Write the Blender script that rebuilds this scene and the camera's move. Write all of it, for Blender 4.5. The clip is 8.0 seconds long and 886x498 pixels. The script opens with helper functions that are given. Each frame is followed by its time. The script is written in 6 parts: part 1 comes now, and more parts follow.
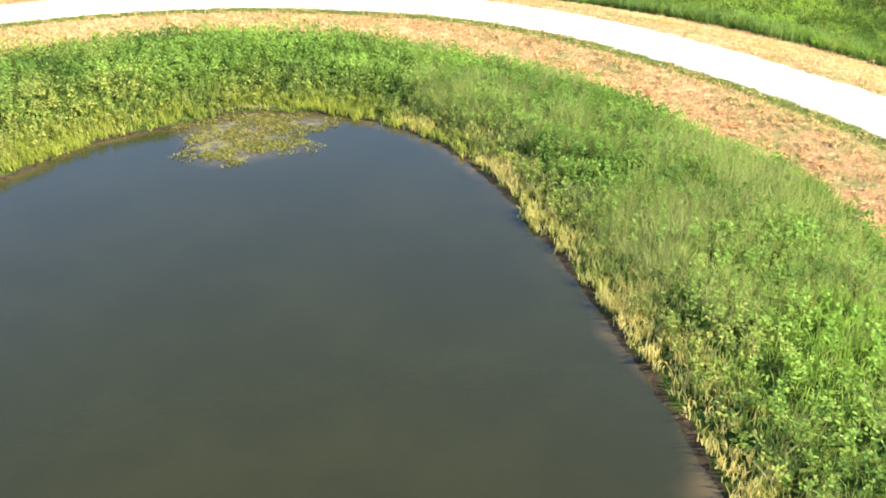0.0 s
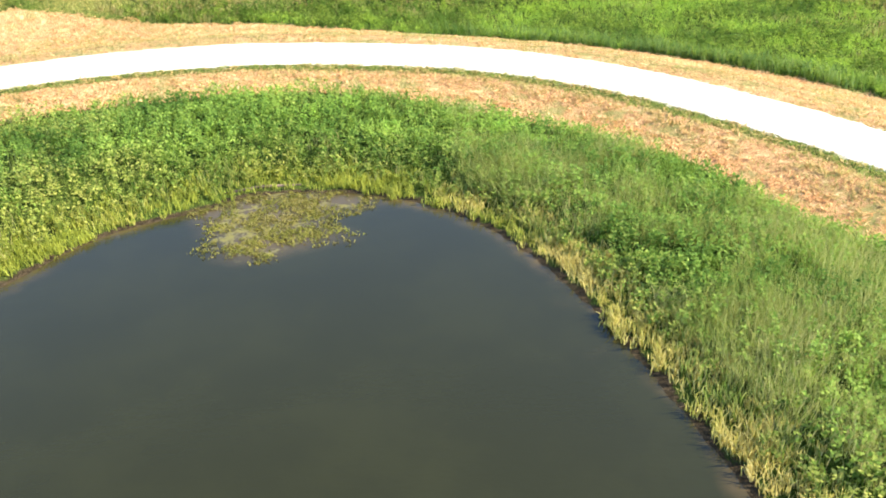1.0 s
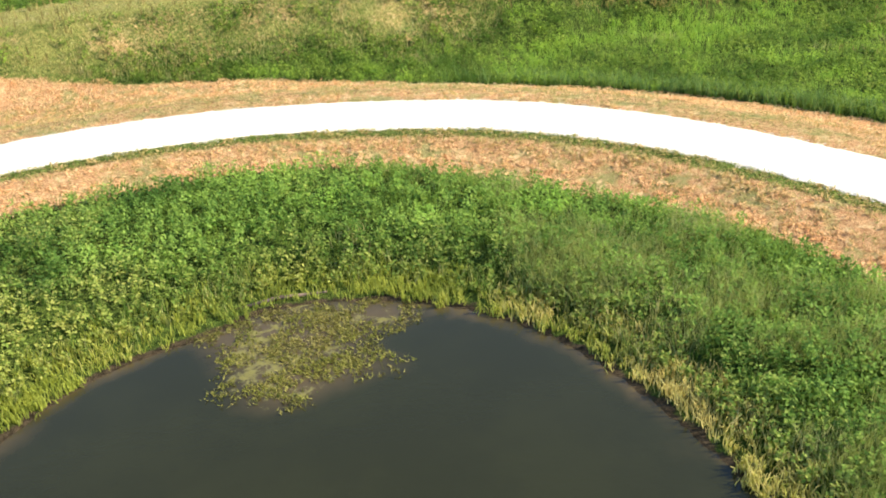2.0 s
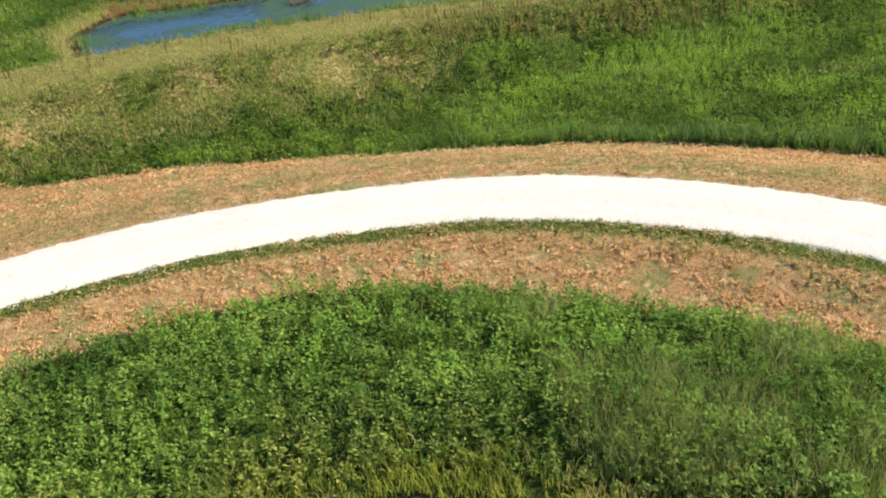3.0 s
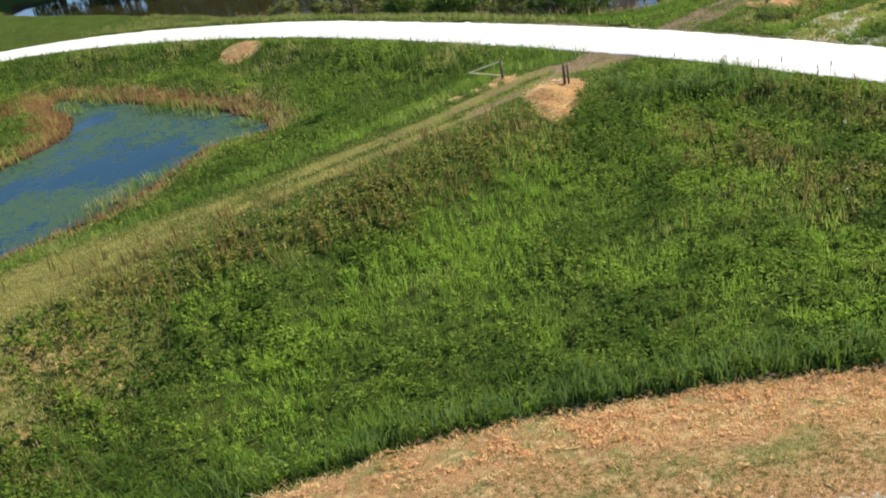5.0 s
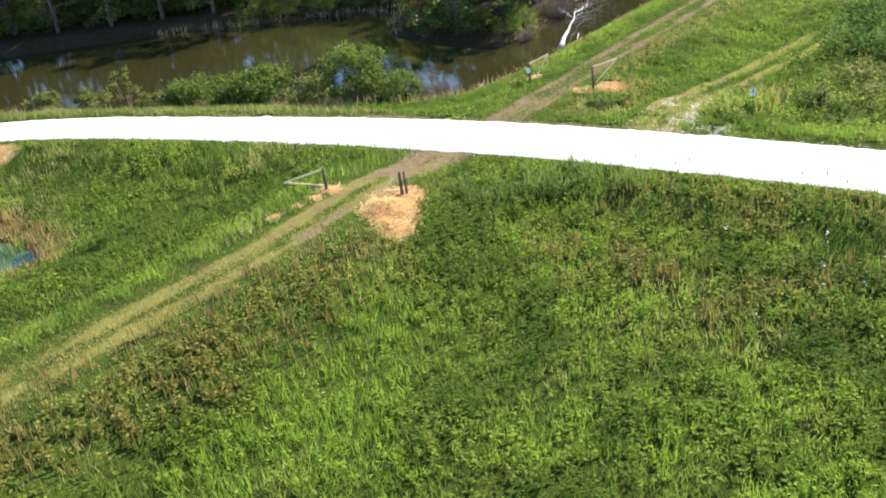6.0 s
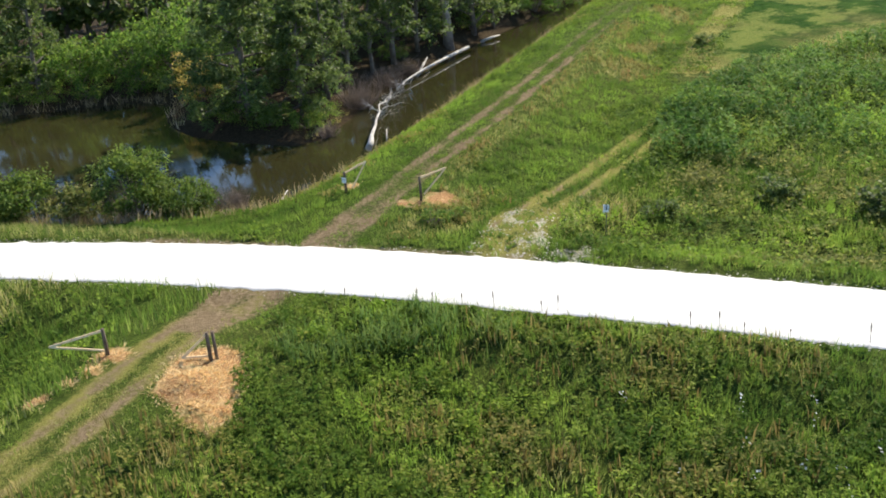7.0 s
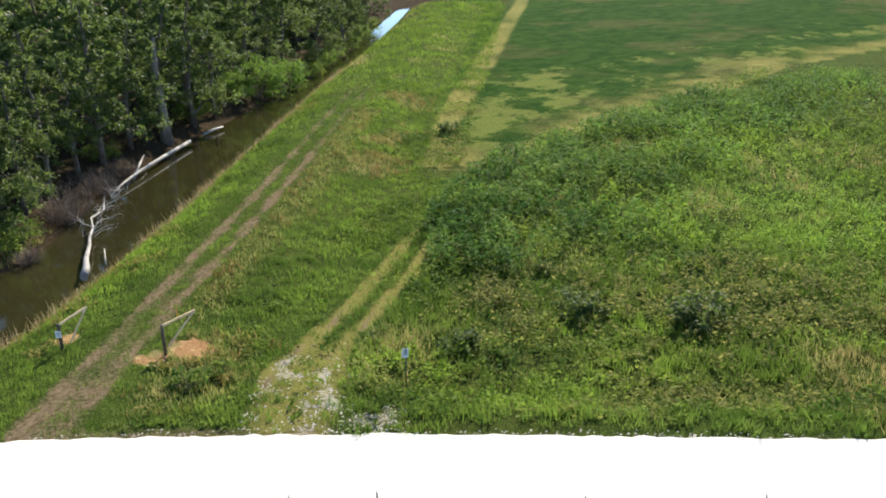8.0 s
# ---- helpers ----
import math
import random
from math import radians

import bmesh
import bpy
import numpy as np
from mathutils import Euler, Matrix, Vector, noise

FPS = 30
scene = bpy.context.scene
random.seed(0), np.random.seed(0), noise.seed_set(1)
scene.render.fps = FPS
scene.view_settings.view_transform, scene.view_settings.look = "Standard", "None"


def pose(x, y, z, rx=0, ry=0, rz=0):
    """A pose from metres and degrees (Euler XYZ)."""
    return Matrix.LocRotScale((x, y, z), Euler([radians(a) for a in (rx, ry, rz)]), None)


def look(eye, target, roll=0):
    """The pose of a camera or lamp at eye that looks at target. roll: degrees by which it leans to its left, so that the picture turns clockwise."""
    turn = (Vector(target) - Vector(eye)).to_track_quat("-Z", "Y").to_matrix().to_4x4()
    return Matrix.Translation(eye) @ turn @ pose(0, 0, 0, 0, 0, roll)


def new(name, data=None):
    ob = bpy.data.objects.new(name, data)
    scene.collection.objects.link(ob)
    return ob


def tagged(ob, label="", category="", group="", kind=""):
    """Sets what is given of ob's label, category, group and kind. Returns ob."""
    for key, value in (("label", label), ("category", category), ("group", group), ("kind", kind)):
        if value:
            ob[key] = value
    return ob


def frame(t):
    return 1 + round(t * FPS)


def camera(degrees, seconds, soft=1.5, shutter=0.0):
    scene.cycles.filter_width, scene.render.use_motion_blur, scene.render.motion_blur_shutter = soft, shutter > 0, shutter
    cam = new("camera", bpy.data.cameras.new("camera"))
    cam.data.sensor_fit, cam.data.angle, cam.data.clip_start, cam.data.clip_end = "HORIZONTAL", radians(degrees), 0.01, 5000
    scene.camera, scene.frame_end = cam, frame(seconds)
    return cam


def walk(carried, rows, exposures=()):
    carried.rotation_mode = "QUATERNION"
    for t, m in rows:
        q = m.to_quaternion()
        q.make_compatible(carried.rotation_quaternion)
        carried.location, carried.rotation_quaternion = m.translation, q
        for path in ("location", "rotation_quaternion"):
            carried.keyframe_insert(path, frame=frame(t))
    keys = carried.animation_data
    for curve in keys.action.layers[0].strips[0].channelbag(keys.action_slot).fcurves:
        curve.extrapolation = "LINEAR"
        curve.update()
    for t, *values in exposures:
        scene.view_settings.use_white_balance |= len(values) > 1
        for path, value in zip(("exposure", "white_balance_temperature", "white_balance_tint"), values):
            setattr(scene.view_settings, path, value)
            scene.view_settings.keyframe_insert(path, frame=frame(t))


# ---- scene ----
cam = camera(48.7, 8.0, soft=1.85)
PATH = [
    (0, (-1.199, -0.867, 15.226), (-1.18, 0.883, 14.257), -0.6),
    (0.5, (-2.174, 1.677, 15.398), (-2.155, 3.433, 14.44), -1.1),
    (1, (-3.61, 4.698, 15.734), (-3.56, 6.461, 14.79), -1.5),
    (1.2, (-4.088, 5.981, 15.788), (-4.029, 7.747, 14.851), -1.7),
    (2.3, (-6.687, 14.62, 16.034), (-6.549, 16.385, 15.104), -4.6),
    (2.5, (-7.032, 16.511, 16.084), (-6.876, 18.274, 15.152), -5.3),
    (3, (-7.708, 21.563, 16.26), (-7.44, 23.308, 15.32), -7.0),
    (3.5, (-7.945, 26.269, 16.409), (-7.534, 27.984, 15.464), -8.8),
    (4, (-7.635, 31.204, 16.515), (-7.059, 32.873, 15.575), -9.7),
    (4.5, (-6.871, 35.705, 16.61), (-6.106, 37.315, 15.704), -9.8),
    (4.7, (-6.474, 37.502, 16.637), (-5.631, 39.08, 15.743), -10.1),
    (5.8, (-3.075, 46.513, 16.502), (-1.812, 47.816, 15.661), -9.4),
    (6, (-2.151, 48.077, 16.507), (-0.819, 49.317, 15.676), -8.4),
    (6.5, (0.656, 51.644, 16.487), (2.139, 52.723, 15.688), -7.0),
    (7, (4.034, 55.053, 16.485), (5.663, 55.938, 15.734), -5.1),
    (7.2, (5.465, 56.27, 16.457), (7.148, 57.067, 15.728), -5.0),
    (7.5, (7.683, 57.943, 16.429), (9.437, 58.602, 15.729), -4.8),
    (8, (11.848, 60.611, 16.349), (13.707, 60.959, 15.698), -3.1),
]
EXPOSURES = [(0.0, 2.24), (1.2, 2.0), (2.5, 1.36), (3.0, 1.04), (3.5, 0.58), (4.5, 0.62), (5.8, 1.58), (6.5, 1.34), (7.0, 1.06), (8.0, 0.94)]
walk(cam, [(t, look(eye, target, roll)) for t, eye, target, roll in PATH], EXPOSURES)

# ---- sky and sun ----
SUN_WAY = Vector((0.82, -0.09, 0.54)).normalized()          # towards the sun
world = bpy.data.worlds.new("sky")
scene.world = world
world.use_nodes = True
wn = world.node_tree.nodes
sky = wn.new("ShaderNodeTexSky")
sky.sky_type = "NISHITA"
sky.sun_disc = False
sky.sun_elevation = math.asin(SUN_WAY.z)
sky.sun_rotation = math.atan2(SUN_WAY.x, SUN_WAY.y)
sky.air_density, sky.dust_density, sky.ozone_density = 0.8, 0.0, 3.0
wn["Background"].inputs["Strength"].default_value = 0.12
world.node_tree.links.new(sky.outputs["Color"], wn["Background"].inputs["Color"])
sun_data = bpy.data.lights.new("sun", "SUN")
sun_data.energy, sun_data.angle, sun_data.color = 4.4, radians(0.55), (1.0, 0.915, 0.765)
sun = new("sun", sun_data)
sun.matrix_world = look(SUN_WAY * 100, (0, 0, 0))


# ---- materials ----
def nodes_of(name):
    m = bpy.data.materials.new(name)
    m.use_nodes = True
    nt = m.node_tree
    return m, nt, nt.nodes, nt.links, nt.nodes["Principled BSDF"]


def put(nt, kind, **values):
    n = nt.nodes.new(kind)
    for k, v in values.items():
        n.inputs[k.replace("_", " ")].default_value = v
    return n


def mixer(nt, fac, a, b, how="MIX"):
    """A colour mix; fac, a and b are sockets or values."""
    n = nt.nodes.new("ShaderNodeMix")
    n.data_type, n.blend_type = "RGBA", how
    for slot, v in ((0, fac), (6, a), (7, b)):
        if isinstance(v, bpy.types.NodeSocket):
            nt.links.new(v, n.inputs[slot])
        elif slot == 0:
            n.inputs[0].default_value = v
        else:
            n.inputs[slot].default_value = (*v, 1)
    return n.outputs[2]


def ramp(nt, src, lo, hi):
    n = nt.nodes.new("ShaderNodeMapRange")
    n.interpolation_type = "SMOOTHSTEP"
    n.inputs["From Min"].default_value, n.inputs["From Max"].default_value = lo, hi
    nt.links.new(src, n.inputs["Value"])
    return n.outputs["Result"]


def maths(nt, op, a, b):
    n = nt.nodes.new("ShaderNodeMath")
    n.operation = op
    for i, v in enumerate((a, b)):
        if isinstance(v, bpy.types.NodeSocket):
            nt.links.new(v, n.inputs[i])
        else:
            n.inputs[i].default_value = v
    return n.outputs[0]


def coords(nt):
    return nt.nodes.new("ShaderNodeTexCoord").outputs["Object"]


def noise_of(nt, scale, detail=4.0, rough=0.6, at=None):
    n = put(nt, "ShaderNodeTexNoise", Scale=scale, Detail=detail, Roughness=rough)
    nt.links.new(at if at else coords(nt), n.inputs["Vector"])
    return n.outputs["Fac"]


def attribute(nt, name):
    n = nt.nodes.new("ShaderNodeAttribute")
    n.attribute_name = name
    return n.outputs["Fac"]


def bumped(nt, bsdf, height, strength, distance):
    b = put(nt, "ShaderNodeBump", Strength=strength, Distance=distance)
    nt.links.new(height, b.inputs["Height"])
    nt.links.new(b.outputs["Normal"], bsdf.inputs["Normal"])


def surface(name, dark, light, rough=0.6, scale=6.0, fine=60.0, bump=0.2, metal=0.0, wear=None, depth=0.01):
    """A worn surface: two tones in large and fine noise, with fine relief and, if asked, stains of a third tone."""
    m, nt, _, links, bsdf = nodes_of(name)
    at = coords(nt)
    big, small = noise_of(nt, scale, at=at), noise_of(nt, fine, at=at)
    colour = mixer(nt, ramp(nt, maths(nt, "ADD", maths(nt, "MULTIPLY", big, 0.6), maths(nt, "MULTIPLY", small, 0.4)), 0.35, 0.65), dark, light)
    if wear:
        colour = mixer(nt, ramp(nt, noise_of(nt, scale * 2.3, at=at), 0.56, 0.7), colour, wear)
    links.new(colour, bsdf.inputs["Base Color"])
    bsdf.inputs["Roughness"].default_value, bsdf.inputs["Metallic"].default_value = rough, metal
    if bump:
        bumped(nt, bsdf, small, bump, depth)
    return m


def plant_material(name, dark, light, dry, pale, through_light=0.35, gloss=0.05):
    """Leaves or blades: each its own tone; the attribute 'dry' turns them from green to withered."""
    dark, light = (dark[0], dark[1], dark[2] * 0.85), (light[0], light[1], light[2] * 0.85)
    m, nt, nodes, links, bsdf = nodes_of(name)
    rnd = nodes.new("ShaderNodeNewGeometry").outputs["Random Per Island"]
    at = coords(nt)
    patch = maths(nt, "ADD", maths(nt, "MULTIPLY", noise_of(nt, 0.16, 3.0, at=at), 0.9), maths(nt, "MULTIPLY", noise_of(nt, 0.7, 3.0, at=at), 0.6))
    green = mixer(nt, ramp(nt, maths(nt, "ADD", maths(nt, "MULTIPLY", rnd, 0.5), patch), 0.62, 1.35), dark, light)
    vivid = ramp(nt, maths(nt, "ADD", noise_of(nt, 0.11, 4.0, at=at), maths(nt, "MULTIPLY", maths(nt, "SUBTRACT", rnd, 0.5), 0.08)), 0.51, 0.62)
    lush = attribute(nt, "lush")
    vivid = ramp(nt, maths(nt, "ADD", maths(nt, "MULTIPLY", vivid, 0.6), lush), 0.0, 1.0)
    green = mixer(nt, maths(nt, "MULTIPLY", vivid, 0.9), green, (light[0] * 1.04, light[1] * 1.17, light[2] * 0.92))
    deep = ramp(nt, maths(nt, "ADD", noise_of(nt, 0.33, 4.0, at=at), maths(nt, "MULTIPLY", maths(nt, "SUBTRACT", rnd, 0.5), 0.08)), 0.54, 0.64)
    deep = ramp(nt, maths(nt, "SUBTRACT", maths(nt, "MULTIPLY", deep, 0.6), lush), 0.0, 1.0)
    green = mixer(nt, maths(nt, "MULTIPLY", deep, 0.85), green, (dark[0] * 0.7, dark[1] * 0.78, dark[2] * 0.85))
    wither = mixer(nt, rnd, dry, pale)
    dryness = maths(nt, "ADD", attribute(nt, "dry"), maths(nt, "MULTIPLY", maths(nt, "SUBTRACT", rnd, 0.5), 0.35))
    colour = mixer(nt, ramp(nt, dryness, 0.25, 0.85), green, wither)
    links.new(colour, bsdf.inputs["Base Color"])
    bsdf.inputs["Roughness"].default_value = 0.62
    bsdf.inputs["Specular IOR Level"].default_value = gloss
    tl = nodes.new("ShaderNodeBsdfTranslucent")
    links.new(colour, tl.inputs["Color"])
    mix = nodes.new("ShaderNodeMixShader")
    mix.inputs[0].default_value = through_light
    links.new(bsdf.outputs[0], mix.inputs[1])
    links.new(tl.outputs[0], mix.inputs[2])
    links.new(mix.outputs[0], nodes["Material Output"].inputs["Surface"])
    return m


def ground_material():
    m, nt, nodes, links, bsdf = nodes_of("ground_soil_and_grass")
    at = coords(nt)
    big, mid, fine, hair = noise_of(nt, 0.07, 4, at=at), noise_of(nt, 0.6, 5, at=at), noise_of(nt, 5.0, 6, 0.7, at=at), noise_of(nt, 28.0, 4, 0.7, at=at)
    wobble = maths(nt, "MULTIPLY", maths(nt, "SUBTRACT", maths(nt, "ADD", maths(nt, "MULTIPLY", fine, 0.7), maths(nt, "MULTIPLY", hair, 0.3)), 0.5), 1.5)
    leaf = put(nt, "ShaderNodeTexVoronoi", Scale=9.0)
    links.new(at, leaf.inputs["Vector"])
    tint = nodes.new("ShaderNodeSeparateColor")
    links.new(leaf.outputs["Color"], tint.inputs[0])
    green = mixer(nt, ramp(nt, mid, 0.35, 0.65), (0.062, 0.104, 0.017), (0.135, 0.190, 0.032))
    green = mixer(nt, ramp(nt, big, 0.47, 0.64), green, (0.125, 0.138, 0.032))
    green = mixer(nt, ramp(nt, tint.outputs[0], 0.0, 1.0), green, mixer(nt, 0.6, green, (0.17, 0.24, 0.040)))
    # dark gaps between leaf cells and blades paint the shade low in the growth
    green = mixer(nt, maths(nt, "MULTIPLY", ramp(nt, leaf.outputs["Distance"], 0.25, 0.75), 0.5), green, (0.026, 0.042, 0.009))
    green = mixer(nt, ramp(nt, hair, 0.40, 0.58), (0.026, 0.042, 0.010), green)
    straw = mixer(nt, ramp(nt, fine, 0.35, 0.65), (0.54, 0.275, 0.122), (0.72, 0.455, 0.225))
    straw = mixer(nt, ramp(nt, hair, 0.40, 0.62), (0.30, 0.165, 0.072), straw)
    straw = mixer(nt, ramp(nt, mid, 0.48, 0.64), straw, (0.30, 0.26, 0.10))
    straw = mixer(nt, ramp(nt, noise_of(nt, 1.7, 5, 0.7, at=at), 0.52, 0.66), straw, (0.62, 0.435, 0.215))
    pale = mixer(nt, ramp(nt, hair, 0.38, 0.62), (0.168, 0.168, 0.040), (0.320, 0.290, 0.085))
    dirt = mixer(nt, ramp(nt, fine, 0.35, 0.65), (0.165, 0.118, 0.066), (0.290, 0.215, 0.130))
    lime = mixer(nt, ramp(nt, hair, 0.35, 0.65), (0.36, 0.32, 0.21), (0.62, 0.565, 0.43))
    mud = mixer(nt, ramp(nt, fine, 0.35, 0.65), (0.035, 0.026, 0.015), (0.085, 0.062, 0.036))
    drill = put(nt, "ShaderNodeMapping")
    drill.inputs["Scale"].default_value = (0.11, 0.15, 1.0)
    drill.inputs["Rotation"].default_value = (0, 0, 0.2)
    links.new(at, drill.inputs["Vector"])
    crop = mixer(nt, ramp(nt, mid, 0.35, 0.65), (0.016, 0.056, 0.004), (0.040, 0.095, 0.009))
    thin = maths(nt, "ADD", noise_of(nt, 1.0, 7, 0.74, at=drill.outputs[0]), maths(nt, "MULTIPLY", maths(nt, "SUBTRACT", attribute(nt, "thin"), 0.75), 0.20))
    crop = mixer(nt, maths(nt, "MULTIPLY", ramp(nt, thin, 0.53, 0.63), 0.7), crop, mixer(nt, ramp(nt, fine, 0.35, 0.65), (0.15, 0.19, 0.035), (0.30, 0.31, 0.075)))
    crop = mixer(nt, maths(nt, "MULTIPLY", ramp(nt, big, 0.52, 0.62), 0.35), crop, (0.15, 0.12, 0.045))
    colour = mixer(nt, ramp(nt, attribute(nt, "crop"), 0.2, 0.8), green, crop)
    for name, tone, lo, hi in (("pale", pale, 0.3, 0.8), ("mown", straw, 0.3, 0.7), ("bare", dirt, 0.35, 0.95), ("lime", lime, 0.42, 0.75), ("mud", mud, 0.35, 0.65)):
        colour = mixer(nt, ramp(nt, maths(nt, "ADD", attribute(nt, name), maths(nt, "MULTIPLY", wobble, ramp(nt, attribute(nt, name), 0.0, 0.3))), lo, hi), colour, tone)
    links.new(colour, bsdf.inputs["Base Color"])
    bsdf.inputs["Roughness"].default_value = 0.95
    bsdf.inputs["Specular IOR Level"].default_value = 0.02
    bumped(nt, bsdf, maths(nt, "ADD", fine, hair), 0.9, 0.12)
    return m


def gravel_material(name, dark, light):
    """Crushed stone: single stones of two tones, paler wheel ruts and large dull patches."""
    m, nt, nodes, links, bsdf = nodes_of(name)
    at = coords(nt)
    vor = put(nt, "ShaderNodeTexVoronoi", Scale=26.0)
    links.new(at, vor.inputs["Vector"])
    stone = nodes.new("ShaderNodeSeparateColor")
    links.new(vor.outputs["Color"], stone.inputs[0])
    big, mid = noise_of(nt, 0.35, 4, at=at), noise_of(nt, 2.5, 5, at=at)
    between = tuple(0.2 * d + 0.8 * p for d, p in zip(dark, light))
    dull = tuple(0.85 * d + 0.15 * p for d, p in zip(dark, light))
    colour = mixer(nt, stone.outputs[0], dark, light)
    colour = mixer(nt, ramp(nt, mid, 0.45, 0.7), colour, between)
    colour = mixer(nt, ramp(nt, attribute(nt, "rut"), 0.2, 0.9), colour, tuple(p * 1.01 for p in light))
    colour = mixer(nt, maths(nt, "MULTIPLY", ramp(nt, big, 0.5, 0.75), 0.5), colour, dull)
    links.new(colour, bsdf.inputs["Base Color"])
    bsdf.inputs["Roughness"].default_value = 0.9
    bsdf.inputs["Specular IOR Level"].default_value = 0.2
    bumped(nt, bsdf, vor.outputs["Distance"], 0.35, 0.02)
    return m


def water_material(name, deep, shallow, weed, rough=0.05, ripple=0.12, scale=2.2):
    """Still, murky water: dark body, paler silt in the shallows, floating green where the attribute 'weed' says so."""
    m, nt, nodes, links, bsdf = nodes_of(name)
    at = coords(nt)
    fine, mid = noise_of(nt, 3.0, 6, 0.7, at=at), noise_of(nt, 0.5, 4, at=at)
    edge = maths(nt, "ADD", attribute(nt, "shallow"), maths(nt, "MULTIPLY", maths(nt, "SUBTRACT", mid, 0.5), 0.5))
    silty = mixer(nt, ramp(nt, noise_of(nt, 0.22, 5, 0.65, at=at), 0.38, 0.66), tuple(c * 0.94 for c in deep), tuple(c * 1.1 for c in deep))
    colour = mixer(nt, ramp(nt, edge, 0.25, 0.95), silty, shallow)
    green = maths(nt, "ADD", attribute(nt, "weed"), maths(nt, "MULTIPLY", maths(nt, "SUBTRACT", fine, 0.5), 2.2))
    mask = ramp(nt, green, 0.42, 0.85)
    colour = mixer(nt, mask, colour, weed)
    links.new(colour, bsdf.inputs["Base Color"])
    bsdf.inputs["IOR"].default_value = 1.33
    rg = nodes.new("ShaderNodeMapRange")
    rg.inputs["To Min"].default_value, rg.inputs["To Max"].default_value = rough, 0.7
    links.new(mask, rg.inputs["Value"])
    links.new(rg.outputs[0], bsdf.inputs["Roughness"])
    wave = put(nt, "ShaderNodeMapping")
    wave.inputs["Scale"].default_value = (1.0, 2.2, 1.0)
    links.new(at, wave.inputs["Vector"])
    bumped(nt, bsdf, maths(nt, "ADD", noise_of(nt, scale, 3, at=wave.outputs[0]), maths(nt, "MULTIPLY", fine, mask)), ripple, 0.04)
    return m


GROUND = ground_material()
GRAVEL = gravel_material("crushed_limestone", (0.50, 0.440, 0.358), (0.71, 0.642, 0.54))
WHITEGRAVEL = gravel_material("white_limestone", (0.60, 0.565, 0.505), (0.79, 0.755, 0.695))
POND_WATER = water_material("pond_water", (0.0182, 0.0184, 0.0054), (0.080, 0.056, 0.024), (0.150, 0.135, 0.036))
MARSH_WATER = water_material("marsh_water", (0.002, 0.026, 0.034), (0.018, 0.040, 0.028), (0.048, 0.092, 0.044), 0.06, 0.2)
CREEK_WATER = water_material("creek_water", (0.030, 0.027, 0.010), (0.070, 0.054, 0.024), (0.10, 0.11, 0.03), 0.03, 0.08)
WEED = plant_material("leafy_weed", (0.113, 0.208, 0.040), (0.314, 0.439, 0.101), (0.34, 0.365, 0.075), (0.45, 0.445, 0.115), 0.52)
GRASS = plant_material("tall_grass", (0.108, 0.190, 0.032), (0.248, 0.345, 0.070), (0.36, 0.295, 0.100), (0.53, 0.46, 0.20), 0.52)
FORB = plant_material("field_forb", (0.100, 0.175, 0.028), (0.268, 0.345, 0.062), (0.28, 0.230, 0.062), (0.39, 0.325, 0.105), 0.5)
EASTWEED = plant_material("east_weed", (0.105, 0.180, 0.028), (0.285, 0.370, 0.066), (0.25, 0.225, 0.060), (0.37, 0.345, 0.11), 0.52)
SEED = plant_material("seed_head", (0.13, 0.13, 0.04), (0.17, 0.16, 0.05), (0.20, 0.145, 0.045), (0.31, 0.24, 0.085), 0.35)
TALLWEED = plant_material("tall_weed", (0.085, 0.178, 0.036), (0.265, 0.385, 0.095), (0.20, 0.17, 0.06), (0.30, 0.26, 0.12), 0.45)
MIST = plant_material("panicle_grass", (0.225, 0.270, 0.075), (0.335, 0.365, 0.115), (0.37, 0.36, 0.13), (0.50, 0.47, 0.20), 0.5)
EDGEGRASS = plant_material("edge_grass", (0.100, 0.185, 0.055), (0.250, 0.335, 0.110), (0.24, 0.21, 0.07), (0.34, 0.30, 0.12), 0.45)
DRYREED = plant_material("dry_reed", (0.22, 0.20, 0.075), (0.30, 0.27, 0.10), (0.33, 0.235, 0.130), (0.52, 0.415, 0.26), 0.4)
REED = plant_material("pond_reed", (0.24, 0.285, 0.050), (0.42, 0.435, 0.090), (0.50, 0.41, 0.115), (0.63, 0.53, 0.20), 0.55)
RUSTREED = plant_material("rusty_reed", (0.16, 0.15, 0.04), (0.22, 0.19, 0.06), (0.30, 0.145, 0.060), (0.44, 0.27, 0.125), 0.4)
FLOATWEED = plant_material("floating_weed", (0.115, 0.125, 0.024), (0.220, 0.215, 0.045), (0.160, 0.120, 0.040), (0.32, 0.27, 0.09), 0.3)
STRAW = plant_material("cut_straw", (0.30, 0.27, 0.09), (0.38, 0.335, 0.12), (0.66, 0.340, 0.145), (0.82, 0.56, 0.28), 0.45)
LEAF = plant_material("tree_leaf", (0.056, 0.098, 0.022), (0.205, 0.265, 0.076), (0.27, 0.23, 0.065), (0.40, 0.35, 0.12), 0.58, 0.55)
VINE = plant_material("vine_leaf", (0.078, 0.172, 0.030), (0.225, 0.330, 0.062), (0.40, 0.30, 0.065), (0.52, 0.42, 0.12), 0.68, 0.35)
BUSH = plant_material("bush_leaf", (0.068, 0.122, 0.022), (0.205, 0.275, 0.058), (0.24, 0.20, 0.06), (0.35, 0.30, 0.12), 0.5, 0.15)
PETAL = plant_material("pale_petal", (0.60, 0.62, 0.50), (0.72, 0.72, 0.62), (0.70, 0.68, 0.60), (0.82, 0.82, 0.78), 0.3)
HEAP = plant_material("heaped_straw", (0.55, 0.42, 0.16), (0.60, 0.46, 0.18), (0.80, 0.52, 0.22), (0.94, 0.78, 0.45), 0.5)
